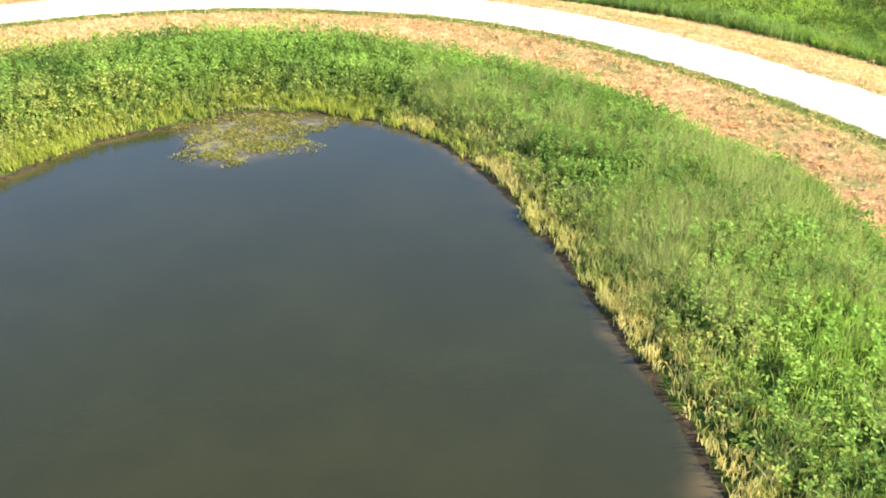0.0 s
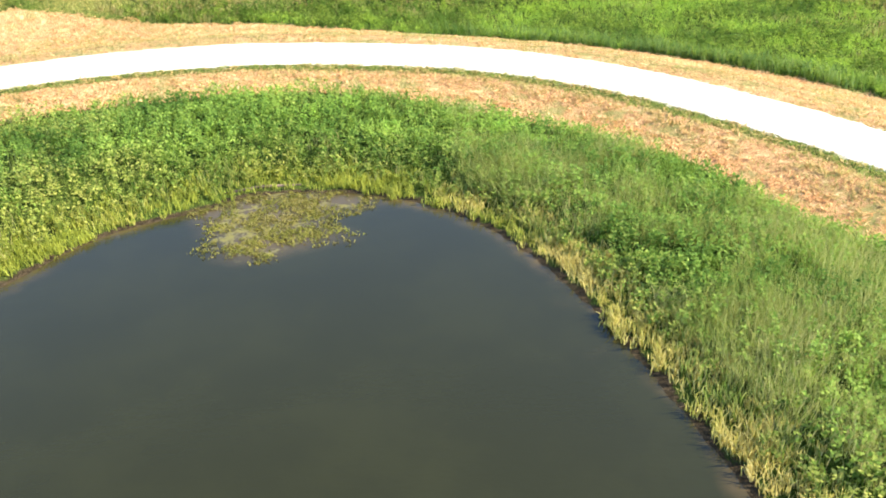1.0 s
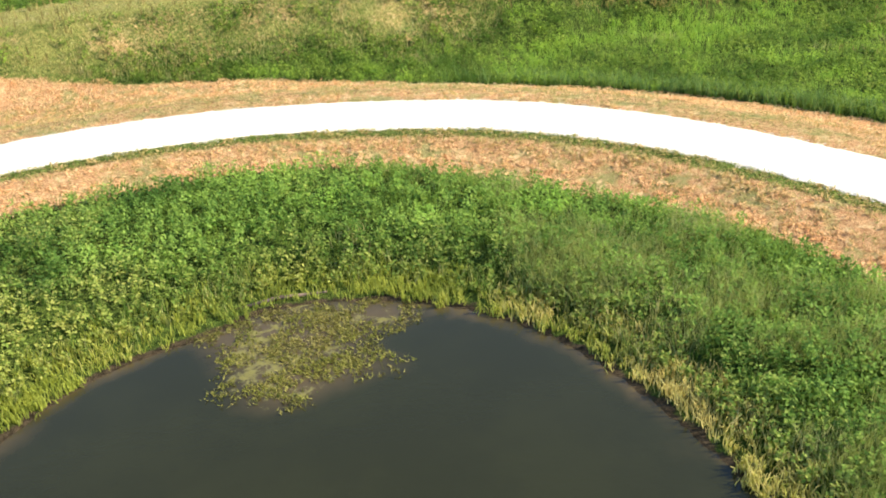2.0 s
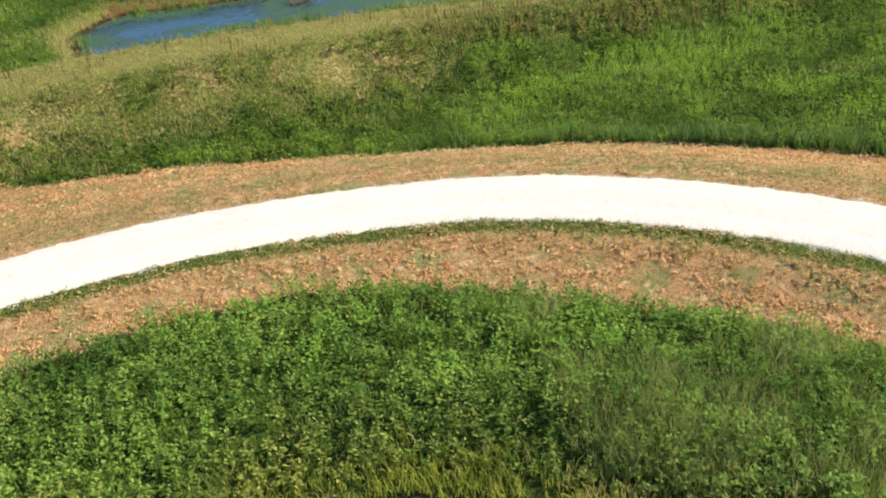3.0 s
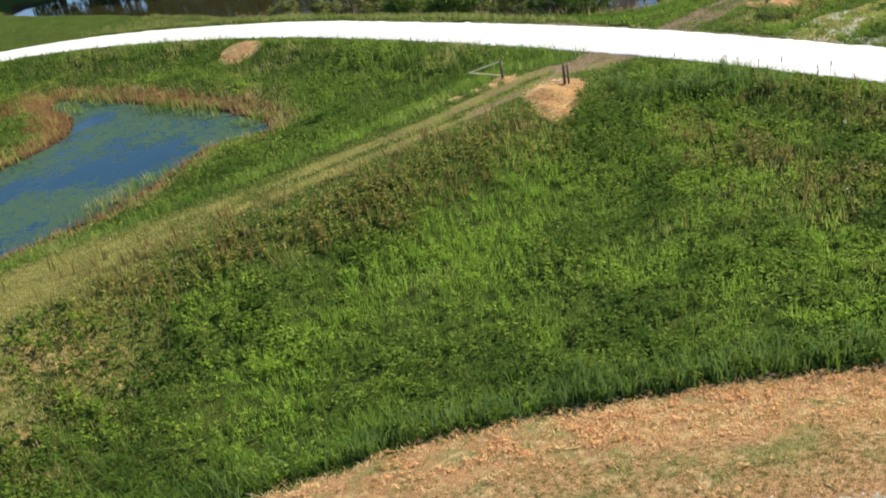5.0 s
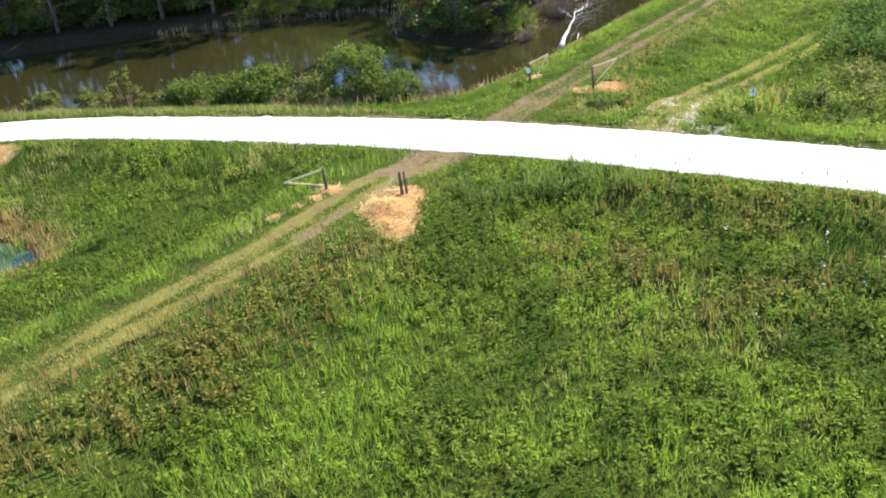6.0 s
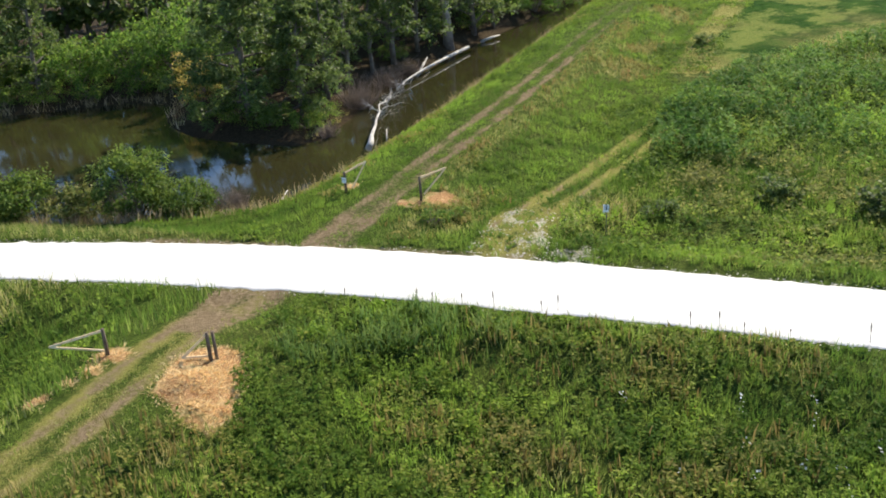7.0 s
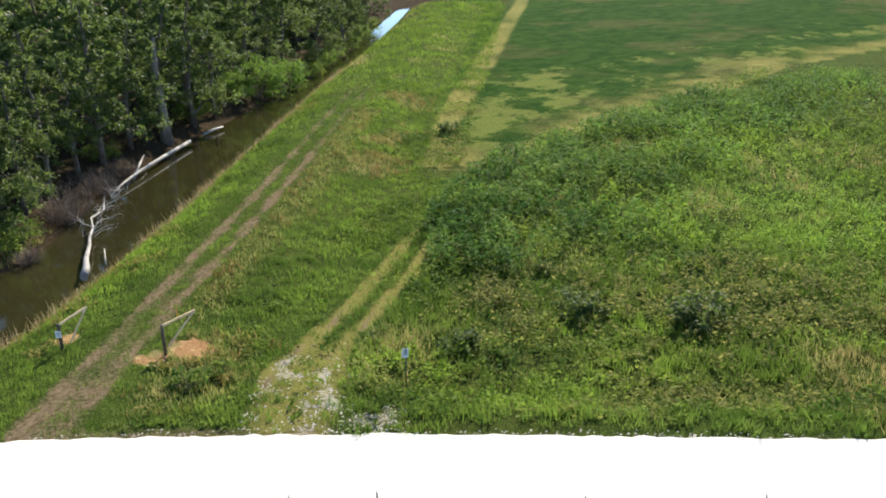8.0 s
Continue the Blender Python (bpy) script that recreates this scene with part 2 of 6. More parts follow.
BARK = surface("bark", (0.075, 0.058, 0.042), (0.19, 0.16, 0.125), 0.9, 1.5, 14.0, 0.8, depth=0.04)
SNAGWOOD = surface("grey_snag_wood", (0.13, 0.105, 0.085), (0.28, 0.245, 0.21), 0.85, 1.2, 16.0, 0.6, depth=0.03)
DEADWOOD = surface("bleached_wood", (0.31, 0.28, 0.245), (0.58, 0.55, 0.50), 0.8, 1.2, 16.0, 0.6, wear=(0.20, 0.16, 0.12), depth=0.03)
TWIG = surface("dry_twig", (0.13, 0.095, 0.07), (0.27, 0.20, 0.155), 0.9, 2.0, 20.0, 0.3)
POSTWOOD = surface("weathered_post", (0.060, 0.040, 0.026), (0.18, 0.125, 0.085), 0.85, 3.0, 30.0, 0.5)
RAILWOOD = surface("pale_rail_wood", (0.74, 0.50, 0.27), (0.88, 0.68, 0.42), 0.8, 3.0, 30.0, 0.48)
SHEDWOOD = surface("brown_shed_boards", (0.33, 0.165, 0.085), (0.44, 0.24, 0.13), 0.8, 2.0, 20.0, 0.35)
SHEDROOF = surface("grey_metal_roof", (0.36, 0.37, 0.38), (0.52, 0.53, 0.54), 0.45, 2.0, 25.0, 0.3, 0.4)
SHEDTRIM = surface("dark_trim", (0.05, 0.045, 0.04), (0.10, 0.09, 0.08), 0.7, 3.0, 30.0, 0.2)
SIGNWHITE = surface("sign_white", (0.70, 0.72, 0.74), (0.80, 0.81, 0.82), 0.4, 4.0, 40.0, 0.05)
SIGNDARK = surface("sign_print", (0.10, 0.12, 0.14), (0.16, 0.18, 0.20), 0.5, 4.0, 40.0, 0.0)
STEEL = surface("green_steel_post", (0.05, 0.06, 0.05), (0.12, 0.13, 0.11), 0.5, 4.0, 40.0, 0.1, 0.6)
WHITEPAINT = surface("white_gloss_paint", (0.89, 0.88, 0.86), (0.93, 0.925, 0.91), 0.28, 3.0, 50.0, 0.03)
SLEEVE = surface("grey_sleeve", (0.20, 0.205, 0.195), (0.27, 0.275, 0.265), 0.55, 5.0, 40.0, 0.15, wear=(0.30, 0.315, 0.315), depth=0.004)
GRIP = surface("black_grip_pad", (0.045, 0.050, 0.062), (0.095, 0.105, 0.125), 0.8, 9.0, 160.0, 0.6, depth=0.003)
RUBBER = surface("black_rubber", (0.018, 0.018, 0.020), (0.042, 0.042, 0.045), 0.5, 8.0, 80.0, 0.1)
COPPER = surface("copper_wire", (0.42, 0.20, 0.10), (0.60, 0.33, 0.20), 0.4, 8.0, 80.0, 0.1, 0.8)
SHEET = surface("blue_grey_sheet", (0.06, 0.09, 0.12), (0.13, 0.17, 0.20), 0.3, 2.0, 40.0, 0.05, 0.5)
CREAM = surface("cream_trim", (0.62, 0.56, 0.40), (0.76, 0.70, 0.54), 0.45, 3.0, 40.0, 0.05)
BLUEPAINT = surface("light_blue_paint", (0.05, 0.30, 0.55), (0.10, 0.40, 0.66), 0.35, 4.0, 40.0, 0.05)


# ---- building helpers ----
def dress(ob, material):
    ob.data.materials.append(material)
    return ob


def mesh_of(name, verts, faces, attributes=None, smooth=False):
    """A mesh from arrays: verts (n, 3), faces (m, 3 or 4); attributes: float per vertex."""
    me = bpy.data.meshes.new(name)
    verts, faces = np.asarray(verts, np.float32), np.asarray(faces, np.int32)
    k = faces.shape[1]
    me.vertices.add(len(verts))
    me.vertices.foreach_set("co", verts.ravel())
    me.loops.add(faces.size)
    me.loops.foreach_set("vertex_index", faces.ravel())
    me.polygons.add(len(faces))
    me.polygons.foreach_set("loop_start", np.arange(0, faces.size, k, dtype=np.int32))
    me.polygons.foreach_set("loop_total", np.full(len(faces), k, np.int32))
    me.polygons.foreach_set("use_smooth", np.full(len(faces), smooth))
    for key, values in (attributes or {}).items():
        me.attributes.new(key, "FLOAT", "POINT").data.foreach_set("value", np.asarray(values, np.float32))
    me.update(calc_edges=True)
    return me


def part(name, bm, material, parent, label=""):
    """Links a bmesh, or a mesh, as one object under a thing or a part."""
    if isinstance(bm, bmesh.types.BMesh):
        me = bpy.data.meshes.new(name)
        bm.to_mesh(me)
        bm.free()
    else:
        me = bm
    ob = dress(new(name, me), material)
    ob.parent = parent
    return tagged(ob, label) if label else ob


def thing(name, place, label, category, group="", kind=""):
    ob = new(name)
    ob.empty_display_size = 0.2
    ob.location = place
    return tagged(ob, label, category, group, kind)


def tube(points, radii, sides=10, caps=True, bm=None, smooth=True):
    """A tapered tube along points."""
    bm = bm or bmesh.new()
    points = [Vector(p) for p in points]
    rings, side = [], None
    for i, p in enumerate(points):
        way = (points[min(i + 1, len(points) - 1)] - points[max(i - 1, 0)]).normalized()
        if side is None:
            side = way.orthogonal().normalized()
        side = (side - way * side.dot(way)).normalized()
        up = way.cross(side)
        r = float(radii[i] if isinstance(radii, (list, tuple)) else radii)
        rings.append([bm.verts.new(p + r * (math.cos(a) * side + math.sin(a) * up)) for a in (2 * math.pi * j / sides for j in range(sides))])
    for a, b in zip(rings, rings[1:]):
        for j in range(sides):
            f = bm.faces.new((a[j], a[(j + 1) % sides], b[(j + 1) % sides], b[j]))
            f.smooth = smooth
    if caps:
        bm.faces.new(rings[0][::-1])
        bm.faces.new(rings[-1])
    return bm


def box(size, at=Matrix(), bevel=0.0, bm=None):
    own = bm is None
    bm = bm or bmesh.new()
    made = bmesh.ops.create_cube(bm, size=1.0, matrix=at @ Matrix.Diagonal((*size, 1)))
    if bevel and own:
        bmesh.ops.bevel(bm, geom=bm.edges[:], offset=bevel, segments=2, affect="EDGES")
    return bm


def lattice(x, y, seed):
    """Smooth random field between 0 and 1 with a cell of 1."""
    xi, yi = np.floor(x).astype(np.int64), np.floor(y).astype(np.int64)
    fx, fy = x - xi, y - yi
    fx, fy = fx * fx * (3 - 2 * fx), fy * fy * (3 - 2 * fy)

    def h(a, b):
        n = (a * 374761393 + b * 668265263 + seed * 1442695041) & 0x7FFFFFFF
        n = ((n ^ (n >> 13)) * 1274126177) & 0x7FFFFFFF
        return ((n ^ (n >> 16)) & 0xFFFF) / 65535.0

    return (h(xi, yi) * (1 - fx) + h(xi + 1, yi) * fx) * (1 - fy) + (h(xi, yi + 1) * (1 - fx) + h(xi + 1, yi + 1) * fx) * fy


def fbm(x, y, size, seed, octaves=3):
    """Layered random field, about 0 to 1, with features of that many metres."""
    total, weight = 0.0, 0.0
    for o in range(octaves):
        total = total + lattice(x / size * 2**o + 17.3 * o, y / size * 2**o - 9.1 * o, seed + o) * 0.5**o
        weight += 0.5**o
    return total / weight


# ---- the plan ----
def dist_line(X, Y, pts, val=None):
    """Distance to a line of points and, with val, the value carried along it."""
    best, v = np.full(np.shape(X), 1e9), np.zeros(np.shape(X))
    for i in range(len(pts) - 1):
        (ax, ay), (bx, by) = pts[i], pts[i + 1]
        dx, dy = bx - ax, by - ay
        t = np.clip(((X - ax) * dx + (Y - ay) * dy) / (dx * dx + dy * dy), 0, 1)
        d = np.hypot(X - ax - t * dx, Y - ay - t * dy)
        nearer = d < best
        best = np.where(nearer, d, best)
        if val is not None:
            v = np.where(nearer, val[i] + t * (val[i + 1] - val[i]), v)
    return best if val is None else (best, v)


def inside(X, Y, poly):
    c = np.zeros(np.shape(X), bool)
    for (ax, ay), (bx, by) in zip(poly, poly[1:] + poly[:1]):
        if ay != by:
            c ^= ((ay > Y) != (by > Y)) & (X < (bx - ax) * (Y - ay) / (by - ay) + ax)
    return c


def signed(X, Y, poly):
    """Distance to a closed outline, minus inside it."""
    d = dist_line(X, Y, poly + poly[:1])
    return np.where(inside(X, Y, poly), -d, d)


def sstep(a, b, x):
    t = np.clip((x - a) / (b - a), 0.0, 1.0)
    return t * t * (3 - 2 * t)


def dome(x, lo, hi):
    return np.clip((x - lo) / (hi - lo), 0, 1)


def blobs(X, Y, spots):
    """Soft round patches: x, y, radius, strength."""
    out = np.zeros(np.shape(X))
    for x, y, r, s in spots:
        out = out + s * sstep(1.3, 0.5, np.hypot(X - x, Y - y) / r)
    return out


def rounded(pts, steps=5):
    """The line through the points, smoothed."""
    out = []
    for i in range(len(pts) - 1):
        p0, p1, p2, p3 = (Vector((*pts[min(max(j, 0), len(pts) - 1)], 0)) for j in (i - 1, i, i + 1, i + 2))
        for s in range(steps):
            t = s / steps
            q = 0.5 * (2 * p1 + (p2 - p0) * t + (2 * p0 - 5 * p1 + 4 * p2 - p3) * t * t + (3 * p1 - p0 - 3 * p2 + p3) * t**3)
            out.append((q.x, q.y))
    return out + [tuple(pts[-1])]


RING = rounded([(-60, 36), (-40, 45), (-28, 50), (-20.4, 53), (-16.8, 54.2), (-12.5, 55.1), (-7.8, 55.3), (-2.6, 54.85), (1.35, 53.55), (5.5, 51.2), (9.2, 48.15), (13.1, 43.9), (15.6, 40.5), (18.5, 35.6), (20.6, 28), (21.5, 15), (19, -5), (10, -25)], 3)
ROAD = rounded([(-90, 139), (-40, 139), (-10, 137.5), (4, 135.6), (12, 132.4), (18.5, 126.5), (23.8, 118.5), (28.3, 109.5), (31.6, 99), (33.35, 92.5), (34.8, 86.3), (36.05, 79.5), (36.85, 73), (37.5, 66.2), (37.85, 59.8), (38.1, 54.8), (38.8, 40), (39.6, 0), (39, -120)], 3)
LEVEE = [(-70, 58), (-40, 67), (-20, 73.5), (-12, 75), (0, 76.8), (11, 77.4), (20, 77.7), (27, 79.1), (33, 80.2)]
LEVEE_TOP = [2.4, 2.6, 2.7, 2.55, 1.9, 1.35, 1.2, 0.9, 0.25]
LEVEE_EAST = [(39, 80.2), (50, 81.1), (62, 82.0), (75, 83.1), (95, 85.0), (125, 87.2), (200, 93.5)]
LEVEE_EAST_TOP = [0.05, 0.0, -0.1, -0.1, 0.0, 0.0, 0.0]
TRACK_GRAVEL = [(39.5, 71.3), (44, 72.0), (48, 72.4), (54, 72.2), (59.2, 71.7), (66, 71.1)]
RUT_NORTH = [(42.3, 73.4), (44.6, 73.7), (46.7, 73.45), (49, 73.2), (51.6, 72.95), (54.5, 72.7), (60, 72.4), (68, 71.9)]
RUT_SOUTH = [(41.4, 70.4), (43.4, 71.4), (45.8, 71.85), (47.9, 71.8), (50.4, 71.5), (53.8, 71.35), (56.5, 70.95), (62, 70.7), (68, 70.6)]
TRACK_TOP = [0.05, -0.1, -0.55, -0.9, -1.05, -1.1]
POND = rounded([(-17.6, 34), (-16.1, 36.4), (-14.4, 37.9), (-12.2, 39.0), (-10.2, 40.3), (-7.6, 40.5), (-4.8, 39.8), (-2.7, 38.6), (-0.9, 36.8), (0.5, 34.5), (1.6, 32), (2.5, 29.4), (3.3, 26.4), (4.1, 23.2), (4.8, 20), (5.3, 17.5), (5.7, 14), (5.5, 6), (3, -4), (-6, -12), (-18, -10), (-27, 0), (-29, 14), (-25, 25), (-20, 31.5)], 3)
MARSH = rounded([(-20.5, 91.5), (-17, 87.8), (-6, 88.6), (-2, 88.8), (2, 89.5), (6, 90.0), (8.4, 91.0), (11.3, 92.6), (13.6, 94.1), (16, 93.2), (17.9, 93.8), (18, 97.5), (17.4, 101.3), (15.6, 106.8), (13.6, 113.2), (11.4, 117.2), (9.8, 115.2), (10.1, 111), (8.6, 107.4), (6.2, 105.6), (2.7, 104.6), (0, 103.9), (-2.7, 102.8), (-5, 102.5), (-14, 103.5), (-19, 104), (-22, 98.5)], 3)
CREEK = rounded([(36.5, 112), (40.5, 101), (43.4, 93.6), (45.4, 90.2), (47.6, 88.6), (54.4, 88.3), (68.5, 89.2), (89.4, 90.9), (115, 93.2), (158, 96.2), (213, 102), (214, 105), (177, 101.5), (149, 98.6), (117, 97.2), (99, 98.4), (86, 98), (78, 97.8), (69, 96.7), (60, 95), (58.6, 98), (59.2, 105), (62.5, 110.5), (67, 114), (68, 118), (65.6, 122), (62.3, 127.5), (59.5, 132.5), (55.5, 138.4), (48, 147), (38, 160), (30, 172), (20, 168), (27, 146), (32, 126)], 2)
GREEN_IN = rounded([(-40, 35), (-32, 41.5), (-24, 45.4), (-19, 47.6), (-15, 48.9), (-9.8, 49.8), (-4.4, 49.0), (-0.5, 46.9), (3, 44.7), (6.2, 42.4), (7.9, 40.0), (9.3, 37.3), (10.7, 35.3), (12.1, 33.6), (13.4, 29), (13.8, 20), (13.5, 8), (8, -20), (-30, -25), (-45, 0)], 3)
MOWN_OUT = rounded([(-70, 50), (-40, 62.4), (-30, 65.4), (-23, 66.3), (-15, 65.6), (-7.7, 64.3), (-3, 63.1), (1.3, 62.1), (4.5, 61.1), (8.3, 59.2), (12.2, 56.8), (16.2, 53.9), (19.8, 50), (22.5, 45.5), (25, 38), (26.5, 25), (27, 10), (24, -10), (15, -40), (-70, -40)], 3)
POND_Z, MARSH_Z, CREEK_Z = -0.45, -1.5, -1.9
# heaps of cut straw or bare sandy soil: x, y, radius, straw
YARD = [(-14, 119), (-9, 118.6), (-6, 117.6), (-1.8, 116.6), (1.6, 116.4), (2.8, 120), (1.2, 124.5), (-1.5, 126.5), (-14, 129)]
HEAPS = [(24.0, 75.1, 1.0, 1), (25.0, 76.1, 1.45, 1), (26.3, 76.7, 1.35, 1), (25.6, 80.5, 0.7, 1), (24.5, 80.3, 0.45, 1), (23.5, 80.4, 0.42, 1), (22.3, 80.4, 0.4, 1), (46.1, 77.8, 1.0, 0), (44.9, 78.9, 0.75, 0), (23.5, 109.3, 1.8, 0), (46.6, 83.6, 0.6, 1), (6.6, 130.6, 1.4, 0)]


def height(X, Y):
    X, Y = np.asarray(X, float), np.asarray(Y, float)
    xr = np.interp(Y, [-120, 0, 54.8, 66.2, 79.5, 86.3, 99, 109.5, 118.5, 132.4, 147], [39, 39.6, 38.1, 37.5, 36.05, 34.8, 31.6, 28.3, 23.8, 12, 0])
    east = sstep(-1, 5, X - xr)
    west = -0.95 + 0.65 * sstep(4, -14, X) + 0.4 * sstep(22, 31, X)
    z = west + (-1.1 - west) * east + 0.25 * east * sstep(20, 60, X - xr)
    z = z + 0.25 * (fbm(X, Y, 9.0, 5) - 0.5)
    d = dist_line(X, Y, RING)
    lane = np.interp(X, [-40, -20, -12, -3, 6, 16], [1.1, 1.0, 0.75, 0.42, 0.3, 0.12])
    z = z + (lane - z) * (1 - sstep(2.6, 9, d))
    s = signed(X, Y, POND)
    z = z + (lane - 0.22 - z) * (1 - sstep(6, 13, s)) * sstep(2.6, 6, d)
    for line, top, flat, foot in ((LEVEE, LEVEE_TOP, 1.5, 8.0), (TRACK_GRAVEL, TRACK_TOP, 1.5, 5.0), (LEVEE_EAST, LEVEE_EAST_TOP, 2.0, 8.0)):
        d, v = dist_line(X, Y, line, top)
        z = z + (v - z) * (1 - sstep(flat, foot, d))
    d = dist_line(X, Y, ROAD)
    z = z + (0.05 - z) * (1 - sstep(3.0, 7.5, d))
    lump = np.zeros(np.shape(z))
    for (x, y, r, straw), tall in zip(HEAPS, (0.3, 0.45, 0.16, 0.12, 0.1, 0.08)):
        lump = np.maximum(lump, tall * (1 - sstep(0, r * 1.15, np.hypot(X - x, Y - y))))
    z = z + lump
    for poly, level, width in ((POND, POND_Z, 3.2), (MARSH, MARSH_Z, 3.0), (CREEK, CREEK_Z, 2.2)):
        s = signed(X, Y, poly)
        z = np.where(s < width, np.minimum(z, level + 0.05 + np.maximum(z - level - 0.05, 0) * sstep(0, width, s)), z)
        z = np.where(s < 0, level + 0.05 - 0.9 * sstep(0, 3, -s), z)
    return z


def height_at(x, y):
    return float(height(np.array([x]), np.array([y]))[0])


class Zones:
    """What grows where: distances and shares for arrays of places."""

    def __init__(self, X, Y):
        self.X, self.Y = X, Y
        self.pond, self.marsh, self.creek = signed(X, Y, POND), signed(X, Y, MARSH), signed(X, Y, CREEK)
        self.ring, self.road = dist_line(X, Y, RING), dist_line(X, Y, ROAD)
        self.levee, self.levee_east = dist_line(X, Y, LEVEE), dist_line(X, Y, LEVEE_EAST)
        ragged = 0.8 * (fbm(X, Y, 2.5, 11) - 0.5)
        self.green_in = signed(X, Y, GREEN_IN) + ragged
        self.mown_out = signed(X, Y, MOWN_OUT) + ragged
        self.mown = (self.green_in > 0) & (self.mown_out < 0)
        self.inner = inside(X, Y, RING)
        self.swath = dome(fbm(self.ring * 4.2, np.arctan2(Y - 28, X + 9) * 9, 4.0, 201), 0.42, 0.58)
        self.heap = np.full(np.shape(X), 9.0)
        for x, y, r, straw in HEAPS:
            self.heap = np.minimum(self.heap, np.hypot(X - x, Y - y) / r)
        self.water = (self.pond < 0) | (self.marsh < 0) | (self.creek < 0)
        fade = sstep(140, 50, X)
        rut = np.minimum(np.abs(self.levee_east - 0.75), 9)
        self.bare = np.where(X > 38, np.maximum((1 - sstep(0.1, 0.65, rut)) * (0.62 + 0.33 * fade) * sstep(170, 66, X), (0.36 + 0.24 * sstep(56, 44, X)) * (1 - sstep(0.6, 1.2, self.levee_east)) * sstep(92, 50, X)), 0)
        self.bare = np.maximum(self.bare, np.where(X > 38, (1 - sstep(0.8, 1.8, self.levee_east)) * sstep(46, 40, X) * 0.8, 0))
        self.bare = np.maximum(self.bare, np.where((X > -30) & (X < 36), (1 - sstep(0.15, 0.6, np.abs(self.levee - 0.7))) * (0.55 + 0.35 * sstep(16, 26, X)) * sstep(2, 18, X), 0))
        self.bare = np.maximum(self.bare, np.where((X > 28) & (X < 36), (1 - sstep(0.7 + 0.12 * (X - 28), 1.5 + 0.2 * (X - 28), self.levee)) * (0.6 + 0.7 * fbm(X, Y, 0.9, 174)), 0))
        worn = 0.45 + 0.75 * fbm(X, Y, 1.6, 141)
        rut = np.minimum(dist_line(X, Y, RUT_NORTH), dist_line(X, Y, RUT_SOUTH))
        self.rut_pale = (1 - sstep(0.15, 0.75, rut)) * sstep(72, 58, X) * (X > 42) * (0.55 + 0.5 * worn)
        self.rut_pale = np.maximum(self.rut_pale, (1 - sstep(0.9, 2.3, np.abs(Y - 72.0 - 0.12 * (X - 43)))) * sstep(51, 45, X) * (X > 39) * (0.3 + 0.8 * fbm(X, Y, 1.2, 203)))
        self.bare = np.maximum(self.bare, (1 - sstep(0.05, 0.4, rut)) * sstep(58, 54, X) * (X > 42.5) * 0.75)
        self.lime = (1 - sstep(0.05, 0.5, rut)) * sstep(54, 44, X) * (X > 40.5) * (0.1 + 0.8 * dome(fbm(X, Y, 1.1, 141), 0.36, 0.62))
        self.bare = self.bare * (0.4 + 1.15 * fbm(X, Y, 1.4, 142))
        patchy = 0.58 * dome(fbm(X, Y, 0.9, 177), 0.42, 0.66)
        self.lime = np.maximum(self.lime, (1 - sstep(1.0, 1.9, np.abs(Y - 72.3 - 0.12 * (X - 43)))) * sstep(48.5, 45, X) * (X > 39) * patchy)
        self.lime = np.maximum(self.lime, (1 - sstep(0.6, 1.6, np.hypot((X - 41.2) * 0.8, (Y - 68.8) * 0.7))) * patchy)
        self.bare = np.maximum(self.bare, np.where((X > 36) & (Y > 70) & (Y < 90), (1 - sstep(2.5, 3.6, self.road)) * (0.25 + 0.8 * fbm(X, Y, 1.2, 198)), 0))
        self.yard = signed(X, Y, YARD) + 1.4 * (fbm(X, Y, 2.0, 171) - 0.5)
        self.lime = np.maximum(self.lime, 0.95 * sstep(0.4, -0.6, self.yard))
        self.east = X > np.interp(Y, [0, 54.8, 66.2, 79.5, 86.3, 99, 109.5, 118.5, 132.4], [39.6, 38.1, 37.5, 36.05, 34.8, 31.6, 28.3, 23.8, 12])


# ---- ground ----
def spread(lo, hi, step, far, growth=1.1):
    core = list(np.arange(lo, hi + step / 2, step))
    out, d = [], step
    while (out[-1] if out else 0) < far:
        d *= growth
        out.append((out[-1] if out else 0) + d)
    return np.array([lo - o for o in out[::-1]] + core + [hi + o for o in out])


def grid_mesh(name, xs, ys, z_of, extra=None, keep=None):
    X, Y = np.meshgrid(xs, ys)
    Z = z_of(X, Y)
    nx, ny = len(xs), len(ys)
    i = (np.arange(ny - 1)[:, None] * nx + np.arange(nx - 1)[None, :]).ravel()
    faces = np.stack([i, i + 1, i + 1 + nx, i + nx], 1)
    if keep is not None:
        k = keep(X, Y)
        k = (k[:-1, :-1] | k[1:, :-1] | k[:-1, 1:] | k[1:, 1:]).ravel()
        faces = faces[k]
    V = np.stack([X.ravel(), Y.ravel(), Z.ravel()], 1)
    attrs = {k: v.ravel() for k, v in extra(X, Y).items()} if extra else None
    if keep is not None:
        used = np.unique(faces)
        back = np.zeros(len(V), int)
        back[used] = np.arange(len(used))
        V, faces = V[used], back[faces]
        attrs = {k: v[used] for k, v in attrs.items()} if attrs else None
    return mesh_of(name, V, faces, attrs, True)


WEED_FIELD = [(66, 71.2), (69.5, 71.4), (74.8, 70.4), (80.8, 68.4), (90, 62.6), (99, 55.7), (120, 43), (131, 31), (140, 10), (41, 10), (41, 69.5), (47, 70.6), (59, 70.2)]


